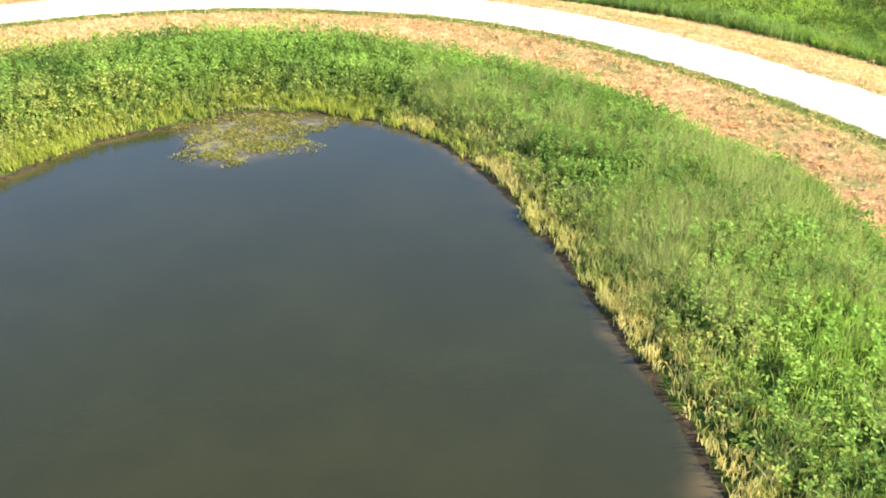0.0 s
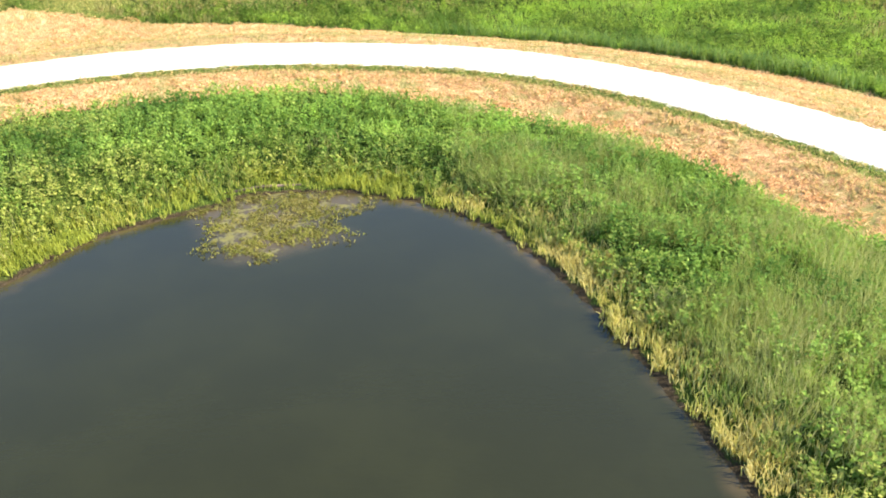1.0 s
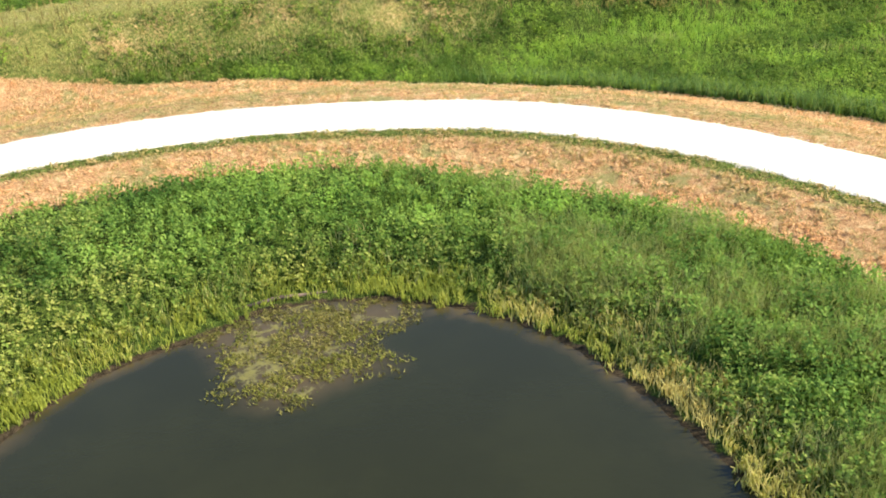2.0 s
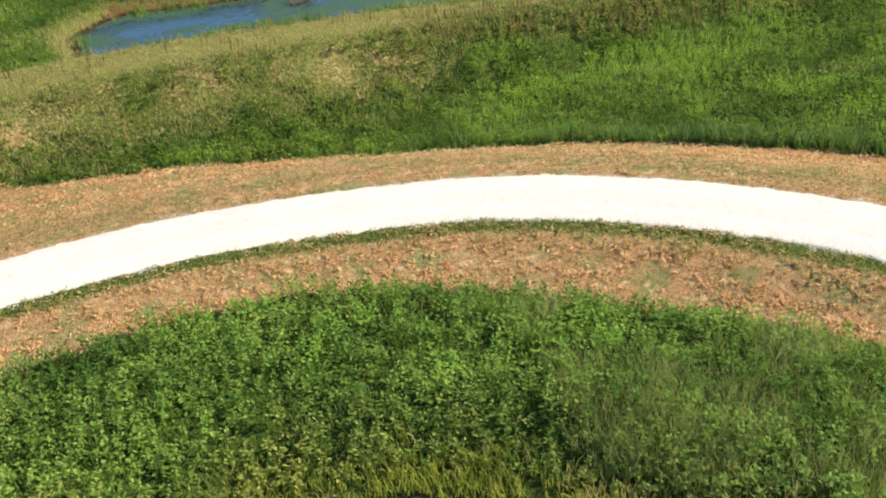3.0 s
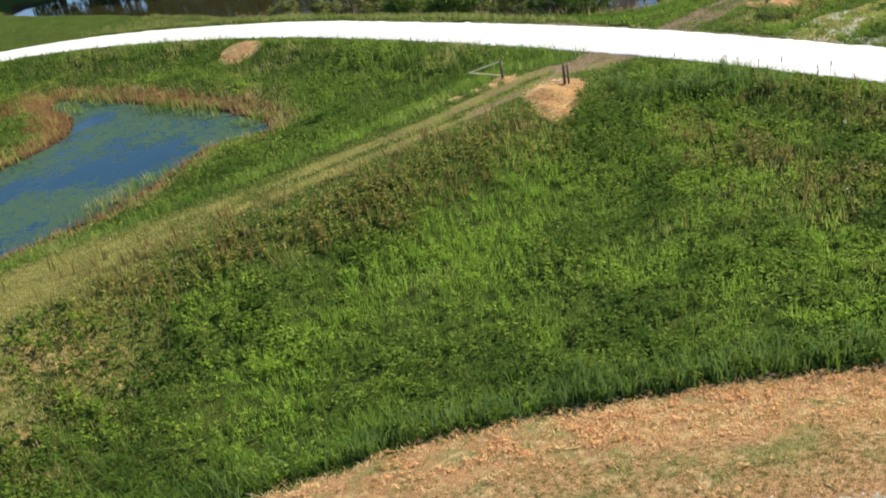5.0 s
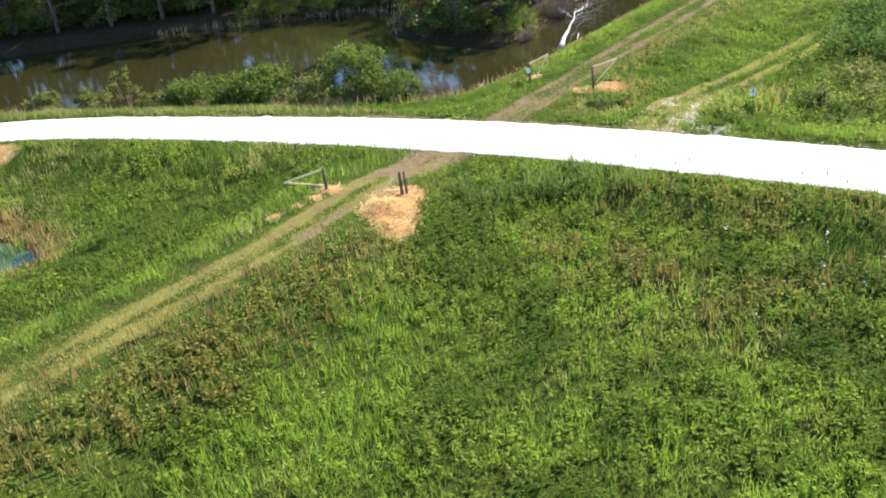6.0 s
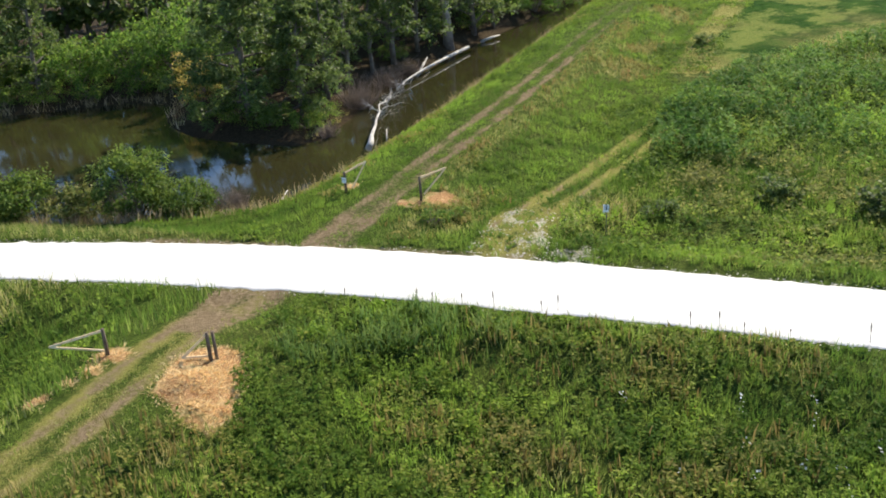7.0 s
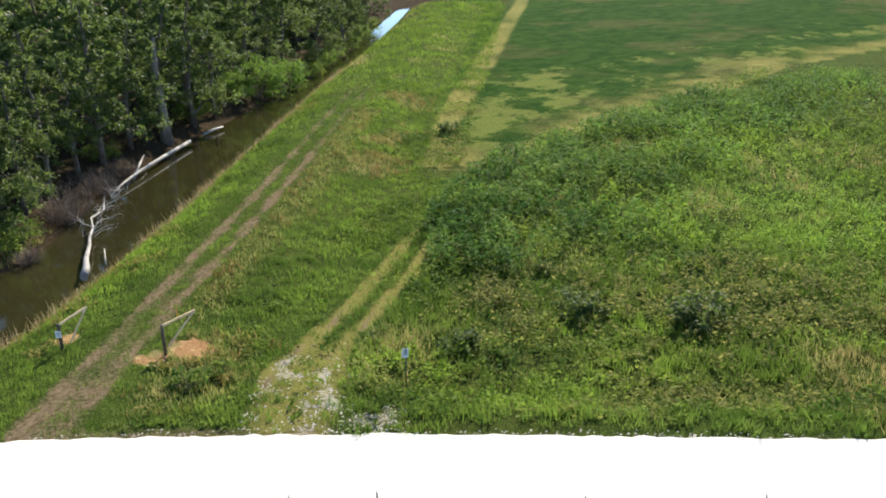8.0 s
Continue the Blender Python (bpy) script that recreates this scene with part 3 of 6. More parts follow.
def ground_cover(X, Y):
    q = Zones(X, Y)
    mown = np.where(q.mown, 1.0, 0.0) * np.minimum(sstep(0, 0.5, q.green_in), sstep(0, 0.5, -q.mown_out))
    mown = np.maximum(mown, 1 - sstep(0.75, 1.15, q.heap))
    verge = (1 - sstep(2.2, 3.4, q.ring)) * q.inner
    mown = mown * (1 - 0.6 * verge * (q.green_in > 0) * (q.heap > 1))
    rows = 0.5 + 0.5 * np.sin((q.ring + 0.9 * fbm(X, Y, 6.0, 81)) * 3.6)
    mown = np.where(q.heap > 1.1, mown * np.where(q.inner, 0.62 + 0.38 * rows, 0.75 + 0.25 * q.swath), mown)
    pale = (1 - sstep(1.5, 4.0, q.levee)) * (~q.east) * (0.22 + 0.5 * sstep(14, -4, X))
    pale = np.maximum(pale, 0.6 * (1 - sstep(0.5, 4.0, q.marsh)))
    pale = np.maximum(pale, ((0.02 + 0.45 * fbm(X, Y, 1.5, 172)) * (1 - sstep(0.8, 1.7, q.levee)) + (0.08 + 0.25 * sstep(14, 24, X) + 0.75 * fbm(X, Y, 0.9, 175)) * (1 - sstep(0.1, 0.75, np.abs(q.levee - 0.7)))) * (X < 34) * (X > -30))
    pale = np.maximum(pale, (0.12 + 0.7 * fbm(X, Y, 2.5, 173)) * sstep(8.5, 5.0, q.levee) * sstep(6, 0, X) * (Y < 90))
    pale = np.maximum(pale, 0.9 * (1 - sstep(1.5, 3.5, np.hypot((X - 8.5) / 1.3, Y - 117.5))))
    tan = (0.12 + 0.75 * fbm(X, Y, 1.8, 204)) * sstep(9.5, 6.0, q.levee) * sstep(1.2, 3.5, q.levee) * sstep(7, 0, X) * (X > -40) * (Y < 75.5) * (q.mown_out > 1.5)
    mown = np.maximum(mown, 0.66 * tan)
    mown = np.where(q.inner | (q.heap < 1.2), mown, mown * (0.74 + 0.26 * sstep(4.2, 5.6, q.ring + 1.2 * (fbm(X, Y, 3.0, 83) - 0.5))))
    pale = np.where(q.mown & ~q.inner, np.maximum(pale, 0.45 * (1 - sstep(4.0, 5.8, q.ring))), pale)
    field = q.east & (q.levee_east > 8.5) & (X > 75 + 8 * fbm(X, Y, 3.0, 209)) & (signed(X, Y, WEED_FIELD) > -1)
    rim = signed(X, Y, WEED_FIELD)
    strip = dist_line(X, Y, [(80, 72.5), (92, 75.2), (123, 76), (225, 79.6)])
    pale = np.where(field, np.maximum.reduce([(0.1 + 0.95 * fbm(X, Y, 3.5, 178)) * (1 - sstep(3, 11, rim)), (0.3 + 0.7 * fbm(X, Y, 3.0, 197)) * (1 - sstep(0.8, 2.4, strip))]), pale)
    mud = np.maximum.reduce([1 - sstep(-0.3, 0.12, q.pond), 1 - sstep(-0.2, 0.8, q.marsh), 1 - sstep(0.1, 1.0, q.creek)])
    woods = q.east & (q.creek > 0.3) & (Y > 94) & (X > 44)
    # ground below the trees is painted in the same dark colour as the banks
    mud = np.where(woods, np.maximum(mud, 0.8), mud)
    return {"mown": mown, "pale": np.maximum(pale, q.rut_pale), "bare": q.bare, "lime": np.maximum.reduce([q.lime, 0.5 * (1 - sstep(2.3, 2.8, q.road)), (0.35 + 0.9 * fbm(X, Y, 0.8, 176)) * (1 - sstep(1.8, 2.3, q.ring))]), "mud": mud, "crop": np.where(field, 1.0, 0.0), "thin": np.where(field, np.maximum(sstep(40, 3, rim), sstep(26, 6, np.hypot((X - 108) * 0.8, Y - 70))), 0.0)}


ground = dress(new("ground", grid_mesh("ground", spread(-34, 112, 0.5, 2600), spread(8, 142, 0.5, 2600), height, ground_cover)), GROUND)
tagged(ground, "uneven grassy farmland with mown strips and dirt wheel tracks", "ground", kind="structure")


def road_mesh(name, line, half, lift, seed):
    """A crowned strip of gravel with ragged edges that sink into the verge."""
    pts = [Vector((*p, 0)) for p in rounded(line, 6)]
    dense = [pts[0]]
    for p in pts[1:]:
        while (p - dense[-1]).length > 0.45:
            dense.append(dense[-1] + (p - dense[-1]).normalized() * 0.4)
    across = [-1.0, -0.985, -0.93, -0.75, -0.5, -0.25, 0, 0.25, 0.5, 0.75, 0.93, 0.985, 1.0]
    verts, rut = [], []
    for i, p in enumerate(dense):
        way = (dense[min(i + 3, len(dense) - 1)] - dense[max(i - 3, 0)]).normalized()
        side = Vector((way.y, -way.x, 0))
        wide = half * (1 - 0.12 * float(sstep(80, 100, p.y)))
        for a in across:
            wob = 0.34 * (noise.noise((p.x * 0.9, p.y * 0.9, seed + (a > 0))) + 0.75 * noise.noise((p.x * 3.1, p.y * 3.1, seed + 4 + (a > 0)))) * abs(a) ** 6
            verts.append(p + side * (a * wide + math.copysign(wob, a)))
            rut.append(max(0.0, 1 - abs(abs(a) - 0.42) / 0.2))
    V = np.array([tuple(v) for v in verts])
    lifts = np.tile([-0.04, 0.01, 0.03, 0.05, 0.055, 0.07, 0.085, 0.07, 0.055, 0.05, 0.03, 0.01, -0.04], len(dense))
    V[:, 2] = height(V[:, 0], V[:, 1]) + lifts * lift + 0.012 * (fbm(V[:, 0], V[:, 1], 0.5, seed) - 0.5)
    n = len(across)
    i = (np.arange(len(dense) - 1)[:, None] * n + np.arange(n - 1)[None, :]).ravel()
    return mesh_of(name, V, np.stack([i, i + 1, i + 1 + n, i + n], 1), {"rut": rut}, True)


ring_road = dress(new("road_ring", road_mesh("road_ring", RING, 1.85, 1.0, 3)), GRAVEL)
tagged(ring_road, "curved white crushed limestone lane round the pond", "road", kind="structure")
main_road = dress(new("road_straight", road_mesh("road_straight", ROAD, 2.33, 1.0, 9)), WHITEGRAVEL)
tagged(main_road, "wide sunlit white gravel road across the levee", "road", kind="structure")


PADS = [(-12.2, 38.6), (-10.6, 40.0), (-7.6, 40.1), (-5.3, 39.6), (-5.5, 38.7), (-6.7, 38.5), (-7.6, 37.3), (-6.3, 36.4), (-8.4, 35.5), (-8.9, 35.0), (-9.7, 34.8), (-10.8, 35.7), (-11.2, 37.4)]


def water_mesh(name, poly, level, step, weeds):
    xs, ys = [p[0] for p in poly], [p[1] for p in poly]
    gx, gy = np.arange(min(xs) - 1, max(xs) + 1, step), np.arange(min(ys) - 1, max(ys) + 1, step)

    def extra(X, Y):
        s = signed(X, Y, poly)
        silt = 0.75 * sstep(2.2, -1.0, signed(X, Y, PADS)) if poly is POND else 0.0
        if poly is POND:
            silt = np.maximum(silt, 0.3 * sstep(-4.5, -0.5, s) * dome(fbm(X, Y, 2.6, 33), 0.46, 0.68))
        return {"shallow": np.maximum(sstep(-0.5 - 2.2 * fbm(X, Y, 2.2, 32), 0.2, s) * (0.35 + 0.9 * fbm(X, Y, 1.6, 31)), silt), "weed": weeds(X, Y, s)}

    return grid_mesh(name, gx, gy, lambda X, Y: np.full(X.shape, level), extra, lambda X, Y: signed(X, Y, poly) < 0.6)


def pond_weeds(X, Y, s):
    d = signed(X, Y, PADS)
    return np.clip(sstep(0.9, -0.6, d) * (2.0 * fbm(X, Y, 0.9, 41) - 0.5), 0, 0.6)


def marsh_weeds(X, Y, s):
    fine = 0.8 * (fbm(X, Y, 1.3, 52) - 0.5)
    return np.clip(fbm(X * 0.5, Y, 4.0, 51) * 2.4 - 0.46 + fine + 0.1 * sstep(-3, 0, s) + blobs(X, Y, ((0.6, 95, 2.4, 0.4), (3, 96.5, 2.0, 0.35), (8.6, 106.5, 3.0, 0.3), (-5.4, 99.3, 2.2, 0.3))), 0, 0.8)


def creek_weeds(X, Y, s):
    return np.clip(0.35 * sstep(-1.5, 0, s) * fbm(X, Y, 2.0, 61), 0, 1)


for name, poly, level, step, weeds, mat, label in (
    ("water_pond", POND, POND_Z, 0.5, pond_weeds, POND_WATER, "still murky brown pond with yellow-green floating weed"),
    ("water_marsh", MARSH, MARSH_Z, 0.6, marsh_weeds, MARSH_WATER, "shallow blue marsh water with green weed beds"),
    ("water_creek", CREEK, CREEK_Z, 0.9, creek_weeds, CREEK_WATER, "dark still creek under the trees"),
):
    tagged(dress(new(name, water_mesh(name, poly, level, step, weeds)), mat), label, "water", kind="structure")


# ---- plants of the ground ----
rng = np.random.default_rng(7)


def sow(x0, x1, y0, y1, per_m2, share):
    """Random places in a rectangle, thinned by share(zones) between 0 and 1. Gives zones of the places that are kept."""
    n = int((x1 - x0) * (y1 - y0) * per_m2)
    X, Y = rng.uniform(x0, x1, n), rng.uniform(y0, y1, n)
    fade = np.ones(n)
    if x0 < -20:
        fade = fade * np.clip((X - x0) / 7, 0, 1)
    if y0 < 30:
        fade = fade * np.clip((Y - y0) / 7, 0, 1)
    keep = rng.random(n) < share(Zones(X, Y)) * fade
    return Zones(X[keep], Y[keep])


def blades(X, Y, tall, wide, lean, dry, count=1, scatter=0.1, lying=0.0):
    """Grass: count blades round each place, each one bent triangle pair. Returns verts, faces and dryness."""
    n = len(X) * count
    X, Y, tall, dry = (np.repeat(np.broadcast_to(a, len(X) if count == 1 else np.shape(X)), count) for a in (X, Y, tall, dry))
    X, Y = X + rng.normal(0, scatter, n), Y + rng.normal(0, scatter, n)
    tall = tall * rng.uniform(0.55, 1.15, n)
    a, b = rng.uniform(0, 2 * np.pi, n), rng.uniform(0, 2 * np.pi, n)
    bend = tall * lean * rng.uniform(0.2, 1.4, n)
    Z = height(X, Y) - 0.03
    w = wide * rng.uniform(0.6, 1.4, n) / 2
    base = np.stack([X, Y, Z], 1)
    side = np.stack([np.cos(b) * w, np.sin(b) * w, np.zeros(n)], 1)
    up = tall * (1 - lying)
    mid = base + np.stack([np.cos(a) * bend * 0.3, np.sin(a) * bend * 0.3, up * 0.6], 1)
    tip = base + np.stack([np.cos(a) * bend, np.sin(a) * bend, up], 1)
    V = np.stack([base - side, base + side, mid + side * 0.8, tip, mid - side * 0.8], 1).reshape(-1, 3)
    k = np.arange(n)[:, None] * 5
    F = np.concatenate([k + np.array([[0, 1, 2]]), k + np.array([[0, 2, 4]]), k + np.array([[4, 2, 3]])], 1).reshape(-1, 3)
    return V, F, np.repeat(dry, 5)


def spikes(X, Y, tall, wide, lean, dry, count=1, scatter=0.1):
    """Thin grass: one triangle a blade."""
    n = len(X) * count
    X, Y, tall, dry = (np.repeat(np.broadcast_to(a, np.shape(X)), count) for a in (X, Y, tall, dry))
    X, Y = X + rng.normal(0, scatter, n), Y + rng.normal(0, scatter, n)
    tall = tall * rng.uniform(0.5, 1.2, n)
    a, b = rng.uniform(0, 2 * np.pi, n), rng.uniform(0, 2 * np.pi, n)
    bend = tall * lean * rng.uniform(0.0, 1.5, n)
    w = wide * rng.uniform(0.6, 1.4, n) / 2
    base = np.stack([X, Y, height(X, Y) - 0.03], 1)
    side = np.stack([np.cos(b) * w, np.sin(b) * w, np.zeros(n)], 1)
    tip = base + np.stack([np.cos(a) * bend, np.sin(a) * bend, tall], 1)
    V = np.stack([base - side, base + side, tip], 1).reshape(-1, 3)
    return V, np.arange(3 * n).reshape(-1, 3), np.repeat(dry, 3)


def leaf_quads(centre, axis, size, wide, dry):
    """Leaves: a lozenge at each centre along its axis, rolled a little."""
    n = len(centre)
    flat = np.cross(axis, np.array([0, 0, 1.0]) + rng.normal(0, 0.45, (n, 3)))
    flat /= np.linalg.norm(flat, axis=1, keepdims=True) + 1e-9
    a, b = axis * size[:, None] * 0.5, flat * (size * wide)[:, None] * 0.5
    V = np.stack([centre - a, centre + b - a * 0.1, centre + a, centre - b - a * 0.1], 1).reshape(-1, 3)
    return V, np.arange(4 * n).reshape(-1, 4), np.repeat(dry, 4)


def leafy(X, Y, tall, reach, size, dry, count, wide=0.55):
    """Leafy weeds: a dome of leaves on each place."""
    low = 0.4 + 0.6 * dome(dist_line(X, Y, ROAD), 2.7, 5.0)
    tall, reach = tall * low, reach * low
    n = len(X) * count
    X, Y, tall, reach, dry = (np.repeat(np.broadcast_to(a, np.shape(X)), count) for a in (X, Y, tall, reach, dry))
    a, r = rng.uniform(0, 2 * np.pi, n), np.sqrt(rng.random(n))
    z = tall * (1 - 0.55 * r * r) * rng.uniform(0.45, 1.0, n)
    px, py = X + np.cos(a) * r * reach, Y + np.sin(a) * r * reach
    centre = np.stack([px, py, height(px, py) + z], 1)
    axis = np.stack([np.cos(a), np.sin(a), rng.normal(0.05, 0.45, n)], 1) + rng.normal(0, 0.35, (n, 3))
    axis /= np.linalg.norm(axis, axis=1, keepdims=True)
    return leaf_quads(centre, axis, size * rng.uniform(0.6, 1.4, n), wide, dry)


def stalky(X, Y, tall, reach, size, dry, count, wide=0.5):
    """Upright leafy plants: leaves all the way up a stem, wide below and narrow at the tip."""
    low = 0.25 + 0.75 * dome(dist_line(X, Y, ROAD), 2.7, 5.0)
    tall, reach = tall * low, reach * (0.4 + 0.6 * low)
    n = len(X) * count
    X, Y, tall, reach, dry = (np.repeat(np.broadcast_to(a, np.shape(X)), count) for a in (X, Y, tall, reach, dry))
    up = rng.random(n) ** 0.7
    a = rng.uniform(0, 2 * np.pi, n)
    r = reach * (1.05 - 0.7 * up) * rng.uniform(0.5, 1.2, n)
    px, py = X + np.cos(a) * r, Y + np.sin(a) * r
    centre = np.stack([px, py, height(X, Y) + tall * (0.12 + 0.88 * up)], 1)
    axis = np.stack([np.cos(a), np.sin(a), rng.normal(-0.05, 0.4, n) + 0.5 * up], 1) + rng.normal(0, 0.25, (n, 3))
    axis /= np.linalg.norm(axis, axis=1, keepdims=True)
    return leaf_quads(centre, axis, size * (1.25 - 0.5 * up) * rng.uniform(0.7, 1.3, n), wide, dry)


def stuff(name, pieces, material, label, category, tone=None):
    """Joins plant pieces into one object; tone(x, y) makes patches lusher (up to 1) or darker (down to -1)."""
    V, F, D, base = [], [], [], 0
    for v, f, d in pieces:
        V.append(v), F.append(f + base), D.append(d)
        base += len(v)
    V = np.concatenate(V)
    attrs = {"dry": np.concatenate(D)}
    if tone:
        attrs["lush"] = tone(V[:, 0], V[:, 1])
    me = mesh_of(name, V, np.concatenate(F), attrs)
    return tagged(dress(new(name, me), material), label, category, kind="stuff")


# weeds and grass between the pond and the mown strip
def fading(q):
    """Growth gets sparse towards the south and the west."""
    ragged = 5 * (fbm(q.X, q.Y, 3.0, 210) - 0.5)
    return dome(q.Y + ragged, 8.5, 12.5) * dome(q.X + ragged, -31, -24)


def far_south(q):
    return dome(q.Y + 9 * (fbm(q.X, q.Y, 4.0, 211) - 0.5), 24, 36)


def weed_share(q):
    leafy_part = dome(fbm(q.X, q.Y, 5.0, 71) + 0.25 * dome(-q.X, -8, 8), 0.35, 0.6)
    return np.where((q.green_in < 0.1) & (q.pond > 0.6) & (q.X > -30), 0.25 + 0.75 * leafy_part, 0) * fading(q)


def bank_tone(X, Y):
    return np.clip(1.8 * (fbm(X, Y, 1.7, 146) - 0.5) + 1.4 * (fbm(X, Y, 5.0, 147) - 0.55), -0.8, 0.3)


q = sow(-30, 14.5, 10, 51, 11, weed_share)
tall = (0.35 + 0.75 * fbm(q.X, q.Y, 1.2, 72)) * (0.5 + 0.5 * dome(q.pond, 0.5, 2.5))
edge = dome(q.pond, 4.5, 0.8)
weeds = stalky(q.X, q.Y, tall, 0.15 + 0.16 * fbm(q.X, q.Y, 1.0, 73), 0.155, 0.08 + 0.42 * edge + 0.3 * dome(fbm(q.X, q.Y, 3.0, 74), 0.56, 0.8) + 0.15 * dome(q.X, -10, -18), 15, 0.55)
stuff("leafy_weeds", [weeds], WEED, "dense knee-high green leafy weeds on the pond bank", "weeds", bank_tone)

q = sow(-30, 14.5, 8, 51, 16, lambda q: np.where((q.green_in < 0.2) & (q.pond > 0.4) & (q.X > -30), 0.25 + 0.75 * dome(fbm(q.X, q.Y, 5.0, 71) + 0.25 * dome(-q.X, -8, 8), 0.62, 0.35), 0) * fading(q))
bank_grass = blades(q.X, q.Y, 0.45 + 0.4 * fbm(q.X, q.Y, 1.7, 75), 0.028, 0.55, 0.1 + 0.3 * dome(fbm(q.X, q.Y, 2.4, 76), 0.5, 0.75) + 0.35 * dome(q.pond, 4.5, 0.8), 6, 0.09)
q = sow(-2, 14.5, 10, 47, 26, lambda q: np.where((q.green_in < -0.4) & (q.pond > 1.2), dome(fbm(q.X, q.Y, 2.6, 179) + 0.06 * dome(q.X, 2, 8), 0.50, 0.62), 0))
panicles = spikes(q.X, q.Y, 0.75 + 0.35 * fbm(q.X, q.Y, 1.5, 180), 0.020, 0.55, 0.1 + 0.6 * fbm(q.X, q.Y, 2.0, 181), 8, 0.12)
stuff("panicle_grass", [panicles], MIST, "hazy pale seeding grass in patches over the bank", "grass")
q = sow(-30, 8, 8, 42, 46, lambda q: np.where((q.pond > -0.1 - 0.4 * dome(fbm(q.X, q.Y, 1.1, 148), 0.48, 0.72)) & (q.pond < 1.9), dome(q.pond, 1.9, 0.6) * (0.35 + 0.65 * dome(fbm(q.X, q.Y, 1.6, 77), 0.3, 0.55)), 0))
reeds = blades(q.X, q.Y, 0.24 + 0.30 * fbm(q.X, q.Y, 1.5, 78), 0.036, 0.55, 0.05 + 0.55 * dome(q.X, -4, 2) + 0.35 * dome(fbm(q.X, q.Y, 1.8, 79), 0.4, 0.75), 5, 0.07)
stuff("bank_grass", [bank_grass], GRASS, "soft tall green grass between the weeds", "grass", bank_tone)
stuff("pond_reeds", [reeds], REED, "yellow-green reeds and sedge along the pond edge", "reeds")

q = sow(-14, -3.5, 34, 40.4, 150, lambda q: np.where(q.pond < -0.1, dome(signed(q.X, q.Y, PADS) + 2.0 * (fbm(q.X, q.Y, 1.0, 143) - 0.5), 0.7, -0.4) * dome(fbm(q.X, q.Y, 0.6, 145), 0.34, 0.5), 0))
v, f, d = spikes(q.X, q.Y, 0.06, 0.05, 2.2, 0.2 + 0.6 * fbm(q.X, q.Y, 0.7, 144), 3, 0.06)
v[:, 2] = POND_Z + np.where(np.arange(len(v)) % 3 == 2, 0.07, 0.006)
stuff("floating_weed", [(v, f, d)], FLOATWEED, "mat of yellow-green weed floating at the pond's head", "water plants")

# mown strips with rows of cut straw
def straw_share(q):
    rows = 0.55 + 0.45 * np.sin((q.ring + 0.8 * fbm(q.X, q.Y, 5.0, 81)) * 3.6)
    patch = dome(fbm(q.X, q.Y, 1.6, 82), 0.25, 0.6)
    on = q.mown & (q.ring > 1.95) & (q.X > -32)
    near_lane = np.where(q.inner, 1.0, 0.4 + 0.6 * dome(q.ring, 3.6, 5.4))
    return np.where(on, np.clip(0.18 + 0.9 * np.where(q.inner, rows * patch, q.swath * (0.5 + 0.5 * patch)), 0, 1) * near_lane, 0)


q = sow(-32, 24, 12, 67.5, 95, straw_share)
straw = spikes(q.X, q.Y, 0.04 + 0.05 * fbm(q.X, q.Y, 1.0, 83), 0.045, 3.4, 0.6 + 0.5 * fbm(q.X, q.Y, 2.0, 84), 1)
q = sow(-32, 24, 14, 66, 42, lambda q: np.where(q.mown & (q.ring > 1.87), np.where((q.ring < 2.9) & q.inner, 0.95, 0.2 + 0.4 * dome(fbm(q.X, q.Y, 2.0, 85), 0.5, 0.7)), 0))
stubble = spikes(q.X, q.Y, 0.12 + 0.10 * fbm(q.X, q.Y, 1.0, 86), 0.03, 0.5, np.where(q.inner, np.where(q.ring < 3.1, 0.42, 0.55), 0.72), 4, 0.07)
q = sow(-30, 24, 18, 67.5, 9, lambda q: np.clip(0.15 + 1.2 * straw_share(q), 0, 1) * (straw_share(q) > 0) * np.where(q.inner, 1.0, 0.25 + 0.45 * q.swath))
ripe = np.where(q.inner, 0.42 + 0.6 * dome(q.green_in, 3.6, 0.6), 0.58 + 0.32 * dome(q.mown_out, -4.5, -1.0)) + 0.5 * (fbm(q.X, q.Y, 0.9, 88) - 0.5)
clumps = leafy(q.X, q.Y, 0.06 + 0.10 * fbm(q.X, q.Y, 1.0, 87), 0.22, 0.19, ripe, 10, 0.24)
stuff("cut_straw", [straw], STRAW, "loose orange-brown straw lying over the mown strip", "straw")
stuff("hay_clumps", [clumps], STRAW, "low clumps of orange and olive cut hay on the mown strip", "straw")
q = sow(-22, 24, 38, 67.5, 60, lambda q: np.where(q.mown & ~q.inner & (q.ring > 2.6), np.maximum(0.9 * dome(np.abs(q.mown_out + 0.55), 0.5, 0.15), 0.6 * dome(q.swath, 0.75, 1.0)) * dome(fbm(q.X, q.Y, 1.4, 182), 0.32, 0.5), 0))
windrow = spikes(q.X, q.Y, 0.10, 0.065, 2.6, 0.95 + 0.1 * fbm(q.X, q.Y, 1.0, 183), 2, 0.1)
stuff("raked_hay", [windrow], HEAP, "pale golden hay raked into thin rows beside the lane", "straw")
stuff("verge_stubble", [stubble], GRASS, "short mown stubble along the gravel edge", "grass")

# field between the ring lane, the levee and the straight road
def field_on(q):
    return (q.mown_out > 0) & (~q.east) & (~q.water) & (q.road > 2.55) & (q.heap > 0.9) & (q.creek > 0) & (q.yard > 0.2)


